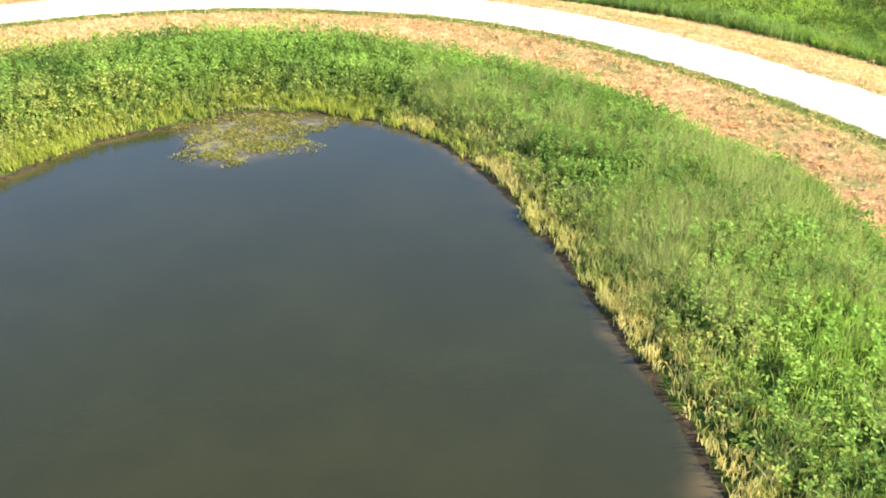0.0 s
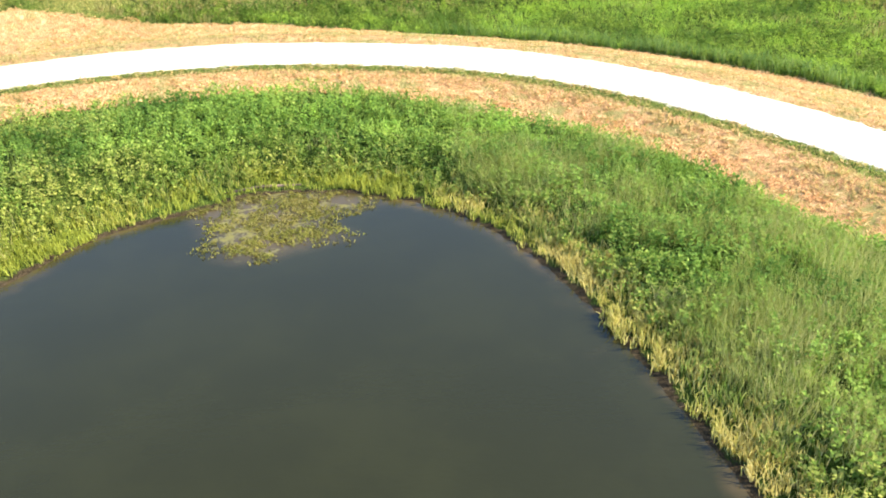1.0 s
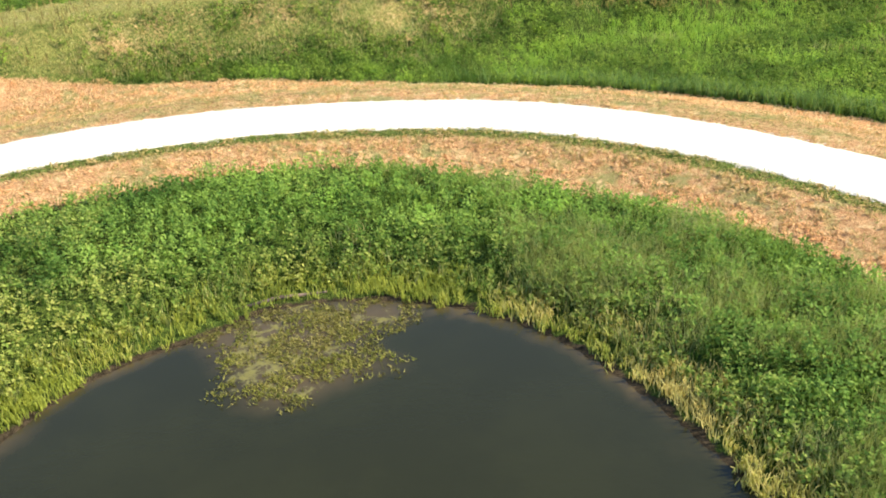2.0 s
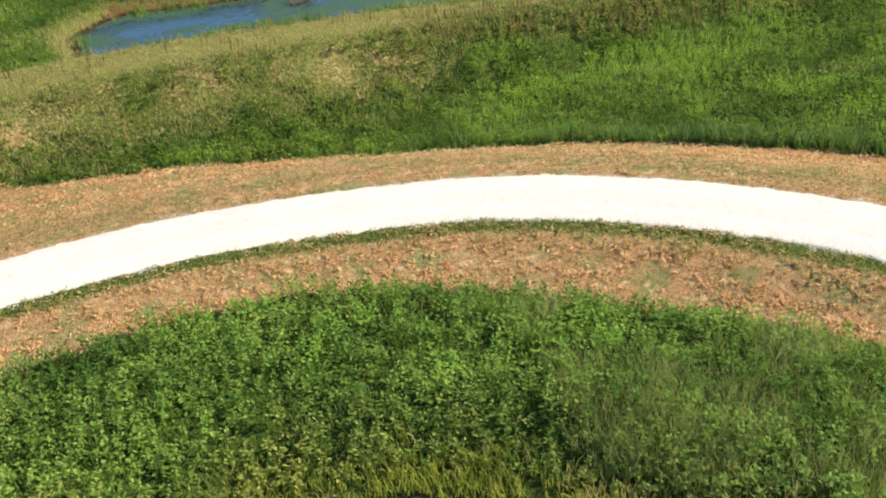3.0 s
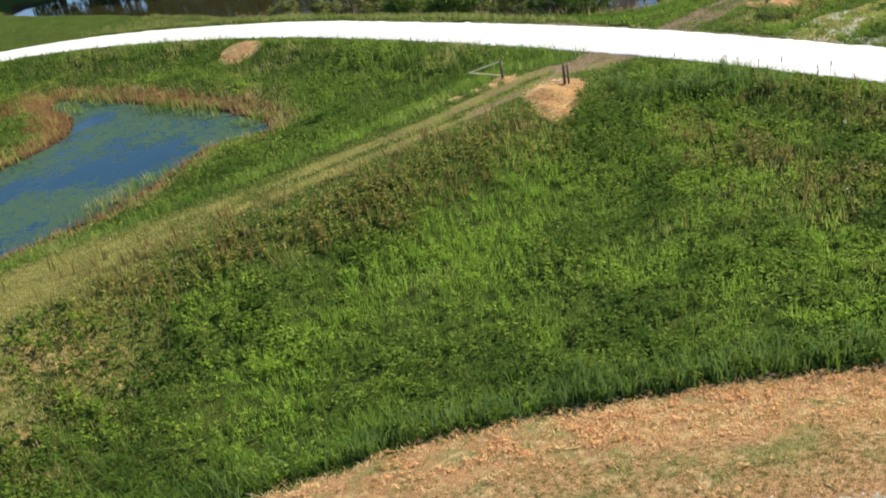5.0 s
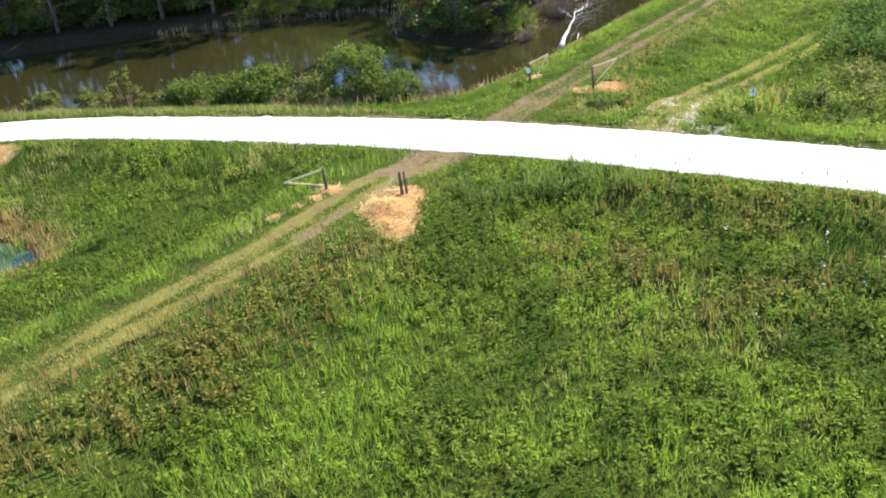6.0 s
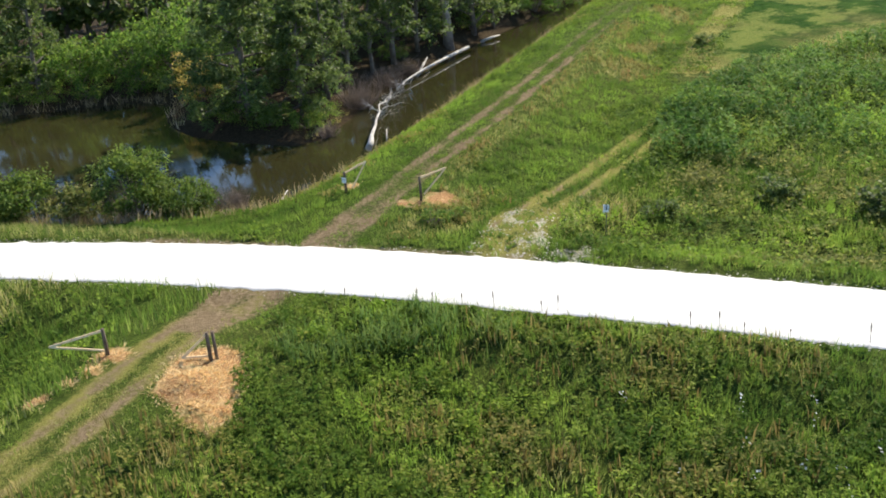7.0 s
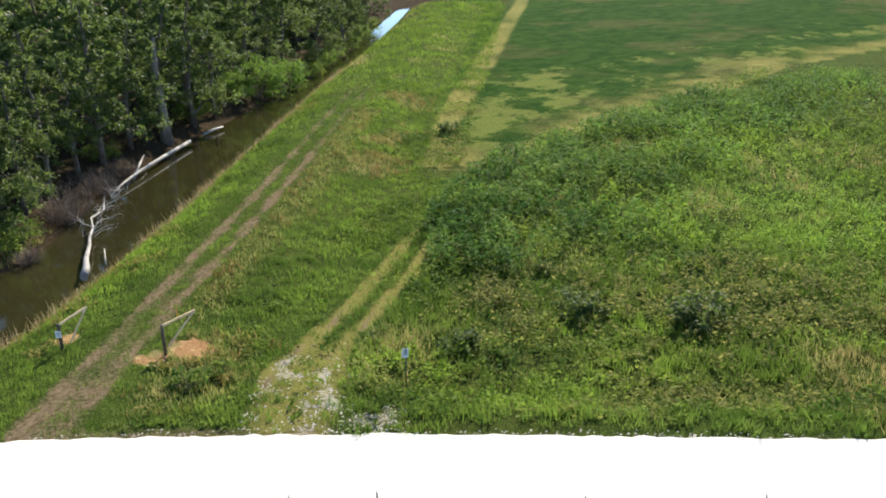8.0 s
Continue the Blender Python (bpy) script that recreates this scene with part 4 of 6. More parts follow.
def field_tone(X, Y):
    ragged = 1.6 * (fbm(X, Y, 2.4, 151) - 0.5)
    lush = 1.0 * sstep(2.6, 0.8, dist_line(X, Y, [(1, 65.6), (6, 68.6), (11, 69.2), (17.5, 70.4), (20.5, 71.6)]) + ragged)
    lush = lush + 0.3 * sstep(1.6, 0.5, dist_line(X, Y, [(5, 79.3), (9, 79.8), (17, 80.5), (22, 80.8), (27, 81.3)]) + 0.5 * ragged)
    lush = lush + blobs(X, Y, ((19.5, 57, 3.2, 0.5), (23.5, 64, 2.4, 0.7), (12, 66, 2.5, 0.6), (16, 62.5, 1.8, 0.5), (27, 70.5, 1.5, 0.6)))
    dark = 0.55 * sstep(2.6, 1.0, dist_line(X, Y, [(-14, 69), (-8, 68.3), (-4, 67.3), (-1, 65.2)]) + ragged)
    dark = dark + blobs(X, Y, ((1, 71, 1.8, 0.8), (22.5, 71.5, 1.5, 0.7), (26, 73, 1.2, 0.6), (17, 66, 1.5, 0.5), (21, 66.5, 1.6, 0.5), (14, 60.5, 2.2, 0.5), (28, 66, 1.4, 0.7), (27, 58, 3.2, 0.55), (31.5, 57.5, 3.0, 0.5), (24, 55, 3.0, 0.4)))
    return np.clip((lush - dark) * (0.5 + fbm(X, Y, 1.3, 152)) + 2.2 * (fbm(X, Y, 1.6, 159) - 0.5), -1, 1)


def brown_band(q):
    slope = dome(dist_line(q.X, q.Y, [(1, 74.6), (7, 74.4), (12, 74.2), (18, 74.3), (22, 74.2)]) + 1.6 * (fbm(q.X, q.Y, 2.0, 153) - 0.5), 2.7, 1.3)
    corner = dome(np.hypot((q.X - 29.5) / 5.5, (q.Y - 64) / 7), 1.3, 0.5) * dome(fbm(q.X, q.Y, 3.0, 154), 0.32, 0.55)
    corner = np.maximum(corner, 0.8 * dome(blobs(q.X, q.Y, ((25.5, 67.5, 2.2, 1), (27.5, 70.5, 2.0, 1), (24.5, 60.5, 2.6, 1), (33.6, 59.5, 2.6, 1), (21.5, 63, 1.6, 0.8))), 0.2, 0.9) * dome(fbm(q.X, q.Y, 1.8, 166), 0.38, 0.6))
    west = dome(q.X, 2, -8) * dome(q.levee, 7, 3.5)
    return np.clip(np.maximum.reduce([slope, corner, 0.15 * west]) * (0.5 + fbm(q.X, q.Y, 2.5, 91)), 0, 1)


q = sow(-36, 37, 25, 79, 11, lambda q: np.where(field_on(q) & (q.levee > 1.8), 0.55 + 0.45 * dome(q.X, 5, -1) * dome(q.levee, 7, 4.5) + 0.4 * np.clip(field_tone(q.X, q.Y), 0, 1) + 0.3 * dome(q.mown_out, 2.6, 0.5), np.where(field_on(q), 1.0 - (0.4 + 0.35 * dome(q.X, 12, 22)) * dome(np.abs(q.levee - 0.7), 0.7, 0.2), 0)) * far_south(q))
band = brown_band(q)
crest = dome(q.levee, 4.5, 2.0)
crest = np.maximum(crest, dome(q.levee, 7.0, 4.5) * dome(q.X, 5, -1) * (0.6 + 0.6 * fbm(q.X, q.Y, 2.5, 173)))
tall = (0.3 + 0.35 * fbm(q.X, q.Y, 3.0, 92)) * np.clip(1 - 0.62 * crest, 0.3, 1) * (1 + 0.6 * dome(q.mown_out, 2.6, 0.3) * dome(q.X, -1, 4))
field_grass = spikes(q.X, q.Y, tall, 0.036, 0.45, np.clip(0.12 + 0.3 * band + 0.62 * dome(q.X, 5, -3) * dome(q.levee, 9.5, 5.5) * (0.4 + 1.1 * fbm(q.X, q.Y, 2.0, 200)) + 0.24 * crest * dome(q.X, 26, 8) + 0.35 * dome(q.levee, 1.4, 0.7) + 0.4 * dome(fbm(q.X, q.Y, 4.0, 93), 0.6, 0.8), 0, 1), 7, 0.12)
q = sow(-36, 37, 25, 79, 11, lambda q: np.where(field_on(q) & (q.levee > 2.6), (0.3 + 0.7 * dome(fbm(q.X, q.Y, 4.0, 94), 0.36, 0.54)) * (1 - 0.6 * np.clip(field_tone(q.X, q.Y), 0, 1)) * (1 - (0.95 - 1.3 * dome(fbm(q.X, q.Y, 1.3, 158), 0.55, 0.66)) * dome(q.X, 6, -4) * dome(q.levee, 7.5, 5.0)), 0) * far_south(q))
band = brown_band(q)
field_forbs = stalky(q.X, q.Y, 0.3 + 0.45 * fbm(q.X, q.Y, 1.6, 95), 0.16 + 0.16 * fbm(q.X, q.Y, 1.2, 96), 0.175, np.clip(0.1 + 0.5 * band + 0.3 * dome(fbm(q.X, q.Y, 0.8, 184), 0.6, 0.8), 0, 1), 11, 0.5)
q = sow(-36, 37, 25, 79, 5, lambda q: np.where(field_on(q), 0.9 * brown_band(q), 0))
seed_heads = blades(q.X, q.Y, 0.5 + 0.25 * fbm(q.X, q.Y, 2.0, 97), 0.055, 0.22, 0.65 + 0.3 * rng.random(len(q.X)), 3, 0.12)
stuff("field_grass", [field_grass], GRASS, "rough uncut green grass of the field and levee slope", "grass", field_tone)
stuff("field_forbs", [field_forbs], FORB, "dark green broad-leaved plants among the field grass", "weeds", field_tone)
q = sow(-6, 26, 38, 68, 26, lambda q: np.where(field_on(q) & (q.mown_out < 1.7), dome(q.X, -3, 5) * dome(q.mown_out, 1.7, 0.4) * (0.35 + 0.65 * dome(fbm(q.X, q.Y, 1.6, 185), 0.4, 0.55)), 0))
edge_grass = blades(q.X, q.Y, 0.65 + 0.4 * fbm(q.X, q.Y, 1.5, 186), 0.034, 0.5, 0.05 + 0.3 * fbm(q.X, q.Y, 1.0, 187), 4, 0.08)
q = sow(26, 36, 66, 78, 20, lambda q: np.where(field_on(q), dome(blobs(q.X, q.Y, ((31, 74, 1.8, 1), (32.6, 71.8, 1.6, 1), (29.2, 75, 1.2, 0.8), (33, 69, 1.0, 0.6))), 0.2, 0.9) * dome(fbm(q.X, q.Y, 1.0, 205), 0.3, 0.5), 0))
track_grass = blades(q.X, q.Y, 0.6 + 0.4 * fbm(q.X, q.Y, 1.2, 206), 0.034, 0.6, 0.1 + 0.4 * fbm(q.X, q.Y, 1.0, 207), 5, 0.1)
stuff("edge_grass", [edge_grass, track_grass], EDGEGRASS, "tall blue-green grass standing along the mown edge", "grass")
stuff("brown_seed_heads", [seed_heads], SEED, "withered brown seed heads along the levee slope", "weeds")

# north side of the levee, round the marsh and beside the road
q = sow(-40, 36, 77, 142, 3.4, lambda q: np.where(field_on(q) & (q.levee > 1.6) & (q.Y > np.interp(q.X, [-40, -20, 0, 27], [66, 73, 76, 79])), 0.95, 0))
near_marsh = dome(q.marsh, 3.0, 0.3)
north_grass = spikes(q.X, q.Y, 0.4 + 0.4 * fbm(q.X, q.Y, 3.0, 101), 0.05, 0.45, np.clip(0.22 + 0.6 * near_marsh + 0.4 * dome(fbm(q.X, q.Y, 5.0, 102), 0.5, 0.75), 0, 1), 7, 0.18)
q = sow(-40, 36, 77, 142, 4.0, lambda q: np.where(field_on(q) & (q.levee > 3.0) & (q.marsh > 1.5) & (q.Y > np.interp(q.X, [-40, -20, 0, 27], [66, 73, 76, 79])), 0.45 + 0.55 * dome(fbm(q.X, q.Y, 5.0, 103), 0.4, 0.6), 0))
north_forbs = leafy(q.X, q.Y, 0.4 + 0.5 * fbm(q.X, q.Y, 3.0, 104), 0.4, 0.19, 0.1, 9)
q = sow(-24, 18, 86, 118, 10, lambda q: np.where(q.marsh < -0.2, np.maximum(dome(fbm(q.X * 0.5, q.Y, 4.0, 51), 0.50, 0.64) * 0.8, dome(blobs(q.X, q.Y, ((6.2, 92.3, 1.5, 1), (8.2, 93.4, 1.0, 1), (0.8, 94.8, 1.8, 0.6), (3.2, 96.4, 1.4, 0.6), (12.5, 113.5, 2.5, 0.7))), 0.2, 1.0)), 0))
marsh_tufts = blades(q.X, q.Y, 0.98, 0.06, 0.4, 0.15 + 0.4 * fbm(q.X, q.Y, 6.0, 106) + 0.6 * dome(blobs(q.X, q.Y, ((6.2, 92.3, 1.4, 1), (8.2, 93.4, 1.0, 1))), 0, 1), 3, 0.2)
q = sow(-20, 22, 87, 121, 16, lambda q: np.where((q.marsh > -0.3) & (q.marsh < 5.0), np.maximum(np.where((q.Y > 98 + 0.1 * q.X) | (q.X < -1), 0.75, 0.3) * dome(q.marsh + 1.8 * (fbm(q.X, q.Y, 2.0, 155) - 0.5), 1.7, 0.7), 0.9 * dome(blobs(q.X, q.Y, ((8.4, 110, 1.9, 1), (6.5, 116.5, 2.6, 0.8), (9, 118.5, 2.0, 0.8))), 0.3, 1)), 0))
rim_reeds = spikes(q.X, q.Y, 0.35 + 0.3 * fbm(q.X, q.Y, 2.0, 156), 0.06, 0.5, 0.6 + 0.4 * fbm(q.X, q.Y, 3.0, 157), 6, 0.2)
stuff("marsh_reeds", [rim_reeds], RUSTREED, "rust-brown reeds along the marsh shore", "reeds")
def north_tone(X, Y):
    return np.clip(-0.28 + 2.2 * (fbm(X, Y, 2.5, 165) - 0.5), -1, 0.45)


stuff("north_grass", [north_grass], GRASS, "rough grass and brown reeds round the marsh", "grass", north_tone)
stuff("north_forbs", [north_forbs], FORB, "dark leafy growth between the marsh and the road", "weeds", north_tone)
stuff("marsh_weed", [marsh_tufts], GRASS, "green water plants standing in the shallow marsh", "water plants")

# east of the straight road
def east_on(q):
    return q.east & (~q.water) & (q.road > 2.45) & (q.creek > 0.1) & (q.heap > 0.9) & ((np.maximum(q.lime, q.rut_pale) < 0.35) | (rng.random(len(q.X)) < 0.3)) & ((q.bare < 0.45) | (rng.random(len(q.X)) < 0.22))


def rust(q):
    scatter = dome(fbm(q.X, q.Y, 6.0, 111), 0.52, 0.68) * dome(q.levee_east, 1.5, 3.0) * dome(q.levee_east, 9, 6)
    streak = dome(dist_line(q.X, q.Y, [(49, 79.6), (58, 80.0), (66, 80.2), (76, 81.0), (95, 82.6)]) + 1.6 * (fbm(q.X, q.Y, 2.0, 112) - 0.5), 2.0, 0.9) * dome(q.levee_east, 1.0, 1.6)
    return np.clip(np.maximum(scatter, 0.75 * streak), 0, 1)


q = sow(38, 112, 40, 98, 9, lambda q: np.where(east_on(q) & (q.Y < 96.5 + 0 * q.X) & (signed(q.X, q.Y, WEED_FIELD) > -0.5) & (q.levee_east < np.where(q.X > 76, 9.0, 14.0)), dome(q.X, 150, 60) * np.where(q.creek < 2.0, 1.0, 0.9), 0))
q_short = dome(q.levee_east, 3.0, 1.0)
bank = dome(q.creek, 0.8, 0.1) * (q.Y > 84)
east_grass = spikes(q.X, q.Y, (0.22 + 0.3 * fbm(q.X, q.Y, 3.0, 112)) * (1 - 0.45 * q_short), 0.038, 0.5, np.clip(0.12 + 0.5 * rust(q) * (q.Y < np.interp(q.X, [39, 62, 95, 125], [80, 81.8, 84.8, 87])) + 0.75 * bank, 0, 1), 9, 0.13)
q = sow(38, 112, 40, 92, 5, lambda q: np.where(east_on(q) & (signed(q.X, q.Y, WEED_FIELD) > 0) & (q.levee_east > 2.2) & (q.levee_east < 12), dome(fbm(q.X, q.Y, 3.0, 113), 0.42, 0.6), 0))
levee_forbs = leafy(q.X, q.Y, 0.25 + 0.35 * fbm(q.X, q.Y, 2.0, 114), 0.32, 0.18, np.clip(0.1 + 0.75 * rust(q), 0, 1), 9)
q = sow(108, 210, 60, 103, 2.2, lambda q: np.where(east_on(q) & (q.levee_east < 12) & (q.Y < 98), 0.9, 0))
far_grass = spikes(q.X, q.Y, 0.3 + 0.25 * fbm(q.X, q.Y, 4.0, 115), 0.09, 0.5, np.clip(0.15 + 0.5 * rust(q), 0, 1), 6, 0.25)
def east_tone(X, Y):
    ragged = 2.0 * (fbm(X, Y, 3.0, 161) - 0.5)
    lush = blobs(X, Y, ((68, 50, 7, 0.9), (64, 44, 7, 0.9), (45.5, 69, 2.5, 0.9), (44, 63, 3.0, 0.7), (47, 59, 2.5, 0.6), (47.5, 68, 2.0, 0.6), (82, 50, 9, 0.5)))
    lush = lush + 0.3 * sstep(3.0, 0.8, dist_line(X, Y, [(60, 75.5), (68, 76.5), (80, 79), (110, 82), (160, 85)]) + ragged)
    lush = lush + 0.35 * sstep(2.6, 0.8, dist_line(X, Y, [(45, 86.2), (56, 86.2), (75, 87.6), (95, 89.4), (120, 91)]) + 0.6 * ragged)
    dark = blobs(X, Y, ((66, 68.5, 3, 0.5), (74, 67.5, 5, 0.2), (56, 66, 4, 0.4), (50, 72.5, 2.5, 0.5), (47.5, 64.5, 1.2, 0.9)))
    dark = dark + 0.45 * sstep(52, 46, X) * sstep(83, 86, Y)
    return np.clip((lush - dark) * (0.5 + fbm(X, Y, 1.6, 162)) + 2.0 * (fbm(X, Y, 1.9, 164) - 0.59), -1, 0.8)


q = sow(20, 50, 82, 138, 9, lambda q: np.where(east_on(q) & (q.creek > 0.1) & ((q.X < 38.3) | (q.Y > 97.5)), 0.9, 0))
creek_verge = spikes(q.X, q.Y, 0.25 + 0.3 * fbm(q.X, q.Y, 3.0, 116), 0.045, 0.5, np.clip(0.32 + 0.3 * fbm(q.X, q.Y, 1.5, 208) + 0.4 * dome(q.creek, 0.8, 0.1), 0, 1), 8, 0.14)
stuff("levee_grass", [east_grass, far_grass, creek_verge], GRASS, "green levee grass with rusty patches beside the wheel track", "grass", east_tone)
q = sow(40, 112, 66, 96, 6, lambda q: np.where(east_on(q) & (signed(q.X, q.Y, WEED_FIELD) > 0.3) & (q.creek > 0.5), 0.26 * rust(q) * (q.Y < np.interp(q.X, [39, 62, 95, 125], [80, 81.8, 84.8, 87])), 0))
rusty = spikes(q.X, q.Y, 0.4 + 0.25 * fbm(q.X, q.Y, 1.5, 117), 0.05, 0.45, 0.25 + 0.6 * fbm(q.X, q.Y, 2.0, 118), 6, 0.16)
stuff("rusty_seed_heads", [rusty], RUSTREED, "rust-brown seed heads on the levee side", "weeds")
stuff("levee_forbs", [levee_forbs], FORB, "low leafy plants on the levee side", "weeds", east_tone)


def weed_field(q):
    return east_on(q) & (q.road > 3.0 + 1.2 * fbm(q.X, q.Y, 1.5, 199)) & (signed(q.X, q.Y, WEED_FIELD) < 0.3)


q = sow(39, 112, 28, 72, 5.4, lambda q: np.where(weed_field(q), dome(q.X, 140, 75) * (0.35 + 0.65 * dome(fbm(q.X, q.Y, 4.0, 121), 0.35, 0.55)) * (1 - 0.75 * dome(np.hypot((q.X - 70) / 12, (q.Y - 51) / 7), 1.2, 0.6)), 0))
far_part = dome(q.X, 56, 66)
tall = 0.3 + 0.45 * fbm(q.X, q.Y, 3.0, 122) + 0.35 * far_part
olive = dome(dist_line(q.X, q.Y, [(52, 66), (57, 61), (55, 55), (54, 47), (50, 40)]) + 4 * (fbm(q.X, q.Y, 3.0, 163) - 0.5), 5.5, 2.5)
tone = np.clip(0.08 + 0.5 * dome(fbm(q.X, q.Y, 5.0, 123), 0.44, 0.6) * dome(q.X, 80, 55) + 0.5 * olive, 0, 0.66)
east_weeds = stalky(q.X, q.Y, tall * 1.15, 0.26 + 0.18 * fbm(q.X, q.Y, 1.5, 124), 0.24, tone, 10, 0.45)
q = sow(39, 90, 24, 72, 8, lambda q: np.where(east_on(q) & (signed(q.X, q.Y, WEED_FIELD) < 0.3), dome(q.X, 100, 50) * (1.0 * (q.road < 4.5) + 0.2 + 0.8 * dome(fbm(q.X, q.Y, 4.0, 121), 0.55, 0.35)), 0))
east_blades = spikes(q.X, q.Y, 0.35 + 0.4 * fbm(q.X, q.Y, 2.0, 125), 0.034, 0.5, np.clip(0.15 + 0.7 * dome(fbm(q.X, q.Y, 5.0, 126), 0.45, 0.65), 0, 1), 9, 0.13)
q = sow(40, 92, 34, 70.5, 5, lambda q: np.where(weed_field(q), np.maximum(0.7 * dome(fbm(q.X, q.Y, 6.0, 127), 0.60, 0.70), dome(np.hypot((q.X - 70) / 12, (q.Y - 51) / 7), 1.25, 0.6)), 0))
lime_weeds = leafy(q.X, q.Y, 0.4 + 0.3 * fbm(q.X, q.Y, 1.5, 128), 0.3, 0.13, 0.3, 12)
q = sow(58, 112, 30, 73, 5, lambda q: np.where(weed_field(q), dome(signed(q.X, q.Y, WEED_FIELD), -16, -4) * dome(fbm(q.X, q.Y, 5.0, 129), 0.35, 0.5), 0))
tall_weeds = stalky(q.X, q.Y, 0.9 + 0.8 * fbm(q.X, q.Y, 2.0, 130), 0.34, 0.36, 0.06, 13, 0.34)
stuff("tall_weeds", [tall_weeds], TALLWEED, "head-high blue-green weeds along the field edge", "weeds", east_tone)
stuff("east_weeds", [east_weeds], EASTWEED, "tall dense dark green weeds of the east field", "weeds", east_tone)
stuff("east_field_grass", [east_blades], GRASS, "olive and brown grass of the east field", "grass", east_tone)
stuff("yellow_green_weeds", [lime_weeds], WEED, "yellow-green leafy weeds near the road edge", "weeds", east_tone)

q = sow(24, 34, 54, 66, 0.45, lambda q: np.where(field_on(q), dome(np.hypot((q.X - 29.5) / 4, (q.Y - 59.5) / 4), 1.2, 0.4), 0))
petals = leafy(q.X, q.Y, 0.75, 0.15, 0.08, 1.0, 5, 0.8)
stuff("white_flowers", [petals], PETAL, "pale flower heads scattered over the field weeds", "flowers")

# dry reeds on both creek shores
q = sow(31, 52, 86, 126, 9, lambda q: np.where((q.creek > -0.5) & (q.creek < 1.5) & (q.X < 52), (0.35 + 0.65 * dome(fbm(q.X, q.Y, 1.6, 188), 0.4, 0.58)) * dome(q.X, 54, 47), 0))
near_reeds = spikes(q.X, q.Y, 0.6 + 0.6 * fbm(q.X, q.Y, 1.5, 189), 0.06, 0.45, 0.3 + 0.7 * fbm(q.X, q.Y, 1.2, 190), 5, 0.16)
q = sow(56, 72, 107, 142, 8, lambda q: np.where((q.creek > -0.4) & (q.creek < 0.7) & (q.Y > 108), 0.25 + 0.75 * dome(fbm(q.X, q.Y, 1.6, 191), 0.42, 0.6), 0))
far_reeds = spikes(q.X, q.Y, 0.5 + 0.4 * fbm(q.X, q.Y, 1.5, 192), 0.08, 0.6, 0.35 + 0.7 * fbm(q.X, q.Y, 1.2, 193), 4, 0.2)
q = sow(52, 130, 85, 98, 13, lambda q: np.where((q.creek > -0.3) & (q.creek < 1.4) & (q.Y < np.interp(q.X, [52, 90, 130], [90, 94, 96.5])), 0.3 + 0.7 * dome(fbm(q.X, q.Y, 1.8, 194), 0.4, 0.6), 0))
bank_reeds = spikes(q.X, q.Y, 0.45 + 0.4 * fbm(q.X, q.Y, 1.5, 195), 0.06, 0.6, 0.35 + 0.6 * fbm(q.X, q.Y, 1.2, 196), 4, 0.15)
stuff("creek_reeds", [near_reeds, far_reeds, bank_reeds], DRYREED, "pale dry reeds and sedge along the creek shores", "reeds")

# straw heaps
pieces = []
for x, y, r, dry_straw in HEAPS:
    n = int(900 * r * r)
    a, d = rng.uniform(0, 2 * np.pi, n), r * np.sqrt(rng.random(n)) * 1.05
    X, Y = x + np.cos(a) * d, y + np.sin(a) * d
    if dry_straw:
        pieces.append(spikes(X, Y, 0.075, 0.06, 3.4, np.full(n, 1.0) - 0.15 * (d > r * 0.85)))
stuff("heaped_straw", pieces, HEAP, "bright yellow straw heaped round the gate posts", "straw")


# loose stones along the lane edges
def stones(line, half, count, seed):
    r = np.random.default_rng(seed)
    pts = np.array(rounded(line, 4))
    seg = r.integers(0, len(pts) - 1, count * 3)
    t = r.random(count * 3)
    p = pts[seg] * (1 - t[:, None]) + pts[seg + 1] * t[:, None]
    way = pts[seg + 1] - pts[seg]
    way /= np.linalg.norm(way, axis=1, keepdims=True)
    off = half * np.where(r.random(count * 3) < 0.5, -1, 1) * (1 + r.normal(0.015, 0.075, count * 3))
    p = p + np.stack([way[:, 1], -way[:, 0]], 1) * off[:, None]
    near = (p[:, 0] > -26) & (p[:, 0] < 46) & (p[:, 1] > 24) & (p[:, 1] < 100)
    p = p[near][:count]
    n = len(p)
    size = r.uniform(0.018, 0.055, n)
    octa = np.array([(1, 0, 0), (0, 1, 0), (-1, 0, 0), (0, -1, 0), (0, 0, 0.8), (0, 0, -0.5)], float)
    V = octa[None] * size[:, None, None] * r.uniform(0.6, 1.3, (n, 6, 1)) * np.array([1.0, 1.0, 0.45])
    V = V + np.concatenate([p, (height(p[:, 0], p[:, 1]) + 0.012)[:, None]], 1)[:, None]
    tri = np.array([(0, 1, 4), (1, 2, 4), (2, 3, 4), (3, 0, 4), (1, 0, 5), (2, 1, 5), (3, 2, 5), (0, 3, 5)])
    return V.reshape(-1, 3), (tri[None] + np.arange(n)[:, None, None] * 6).reshape(-1, 3), np.zeros(n * 6)


V1, F1, D1 = stones(RING, 1.87, 1500, 3)
V2, F2, D2 = stones(ROAD, 2.36, 1700, 4)


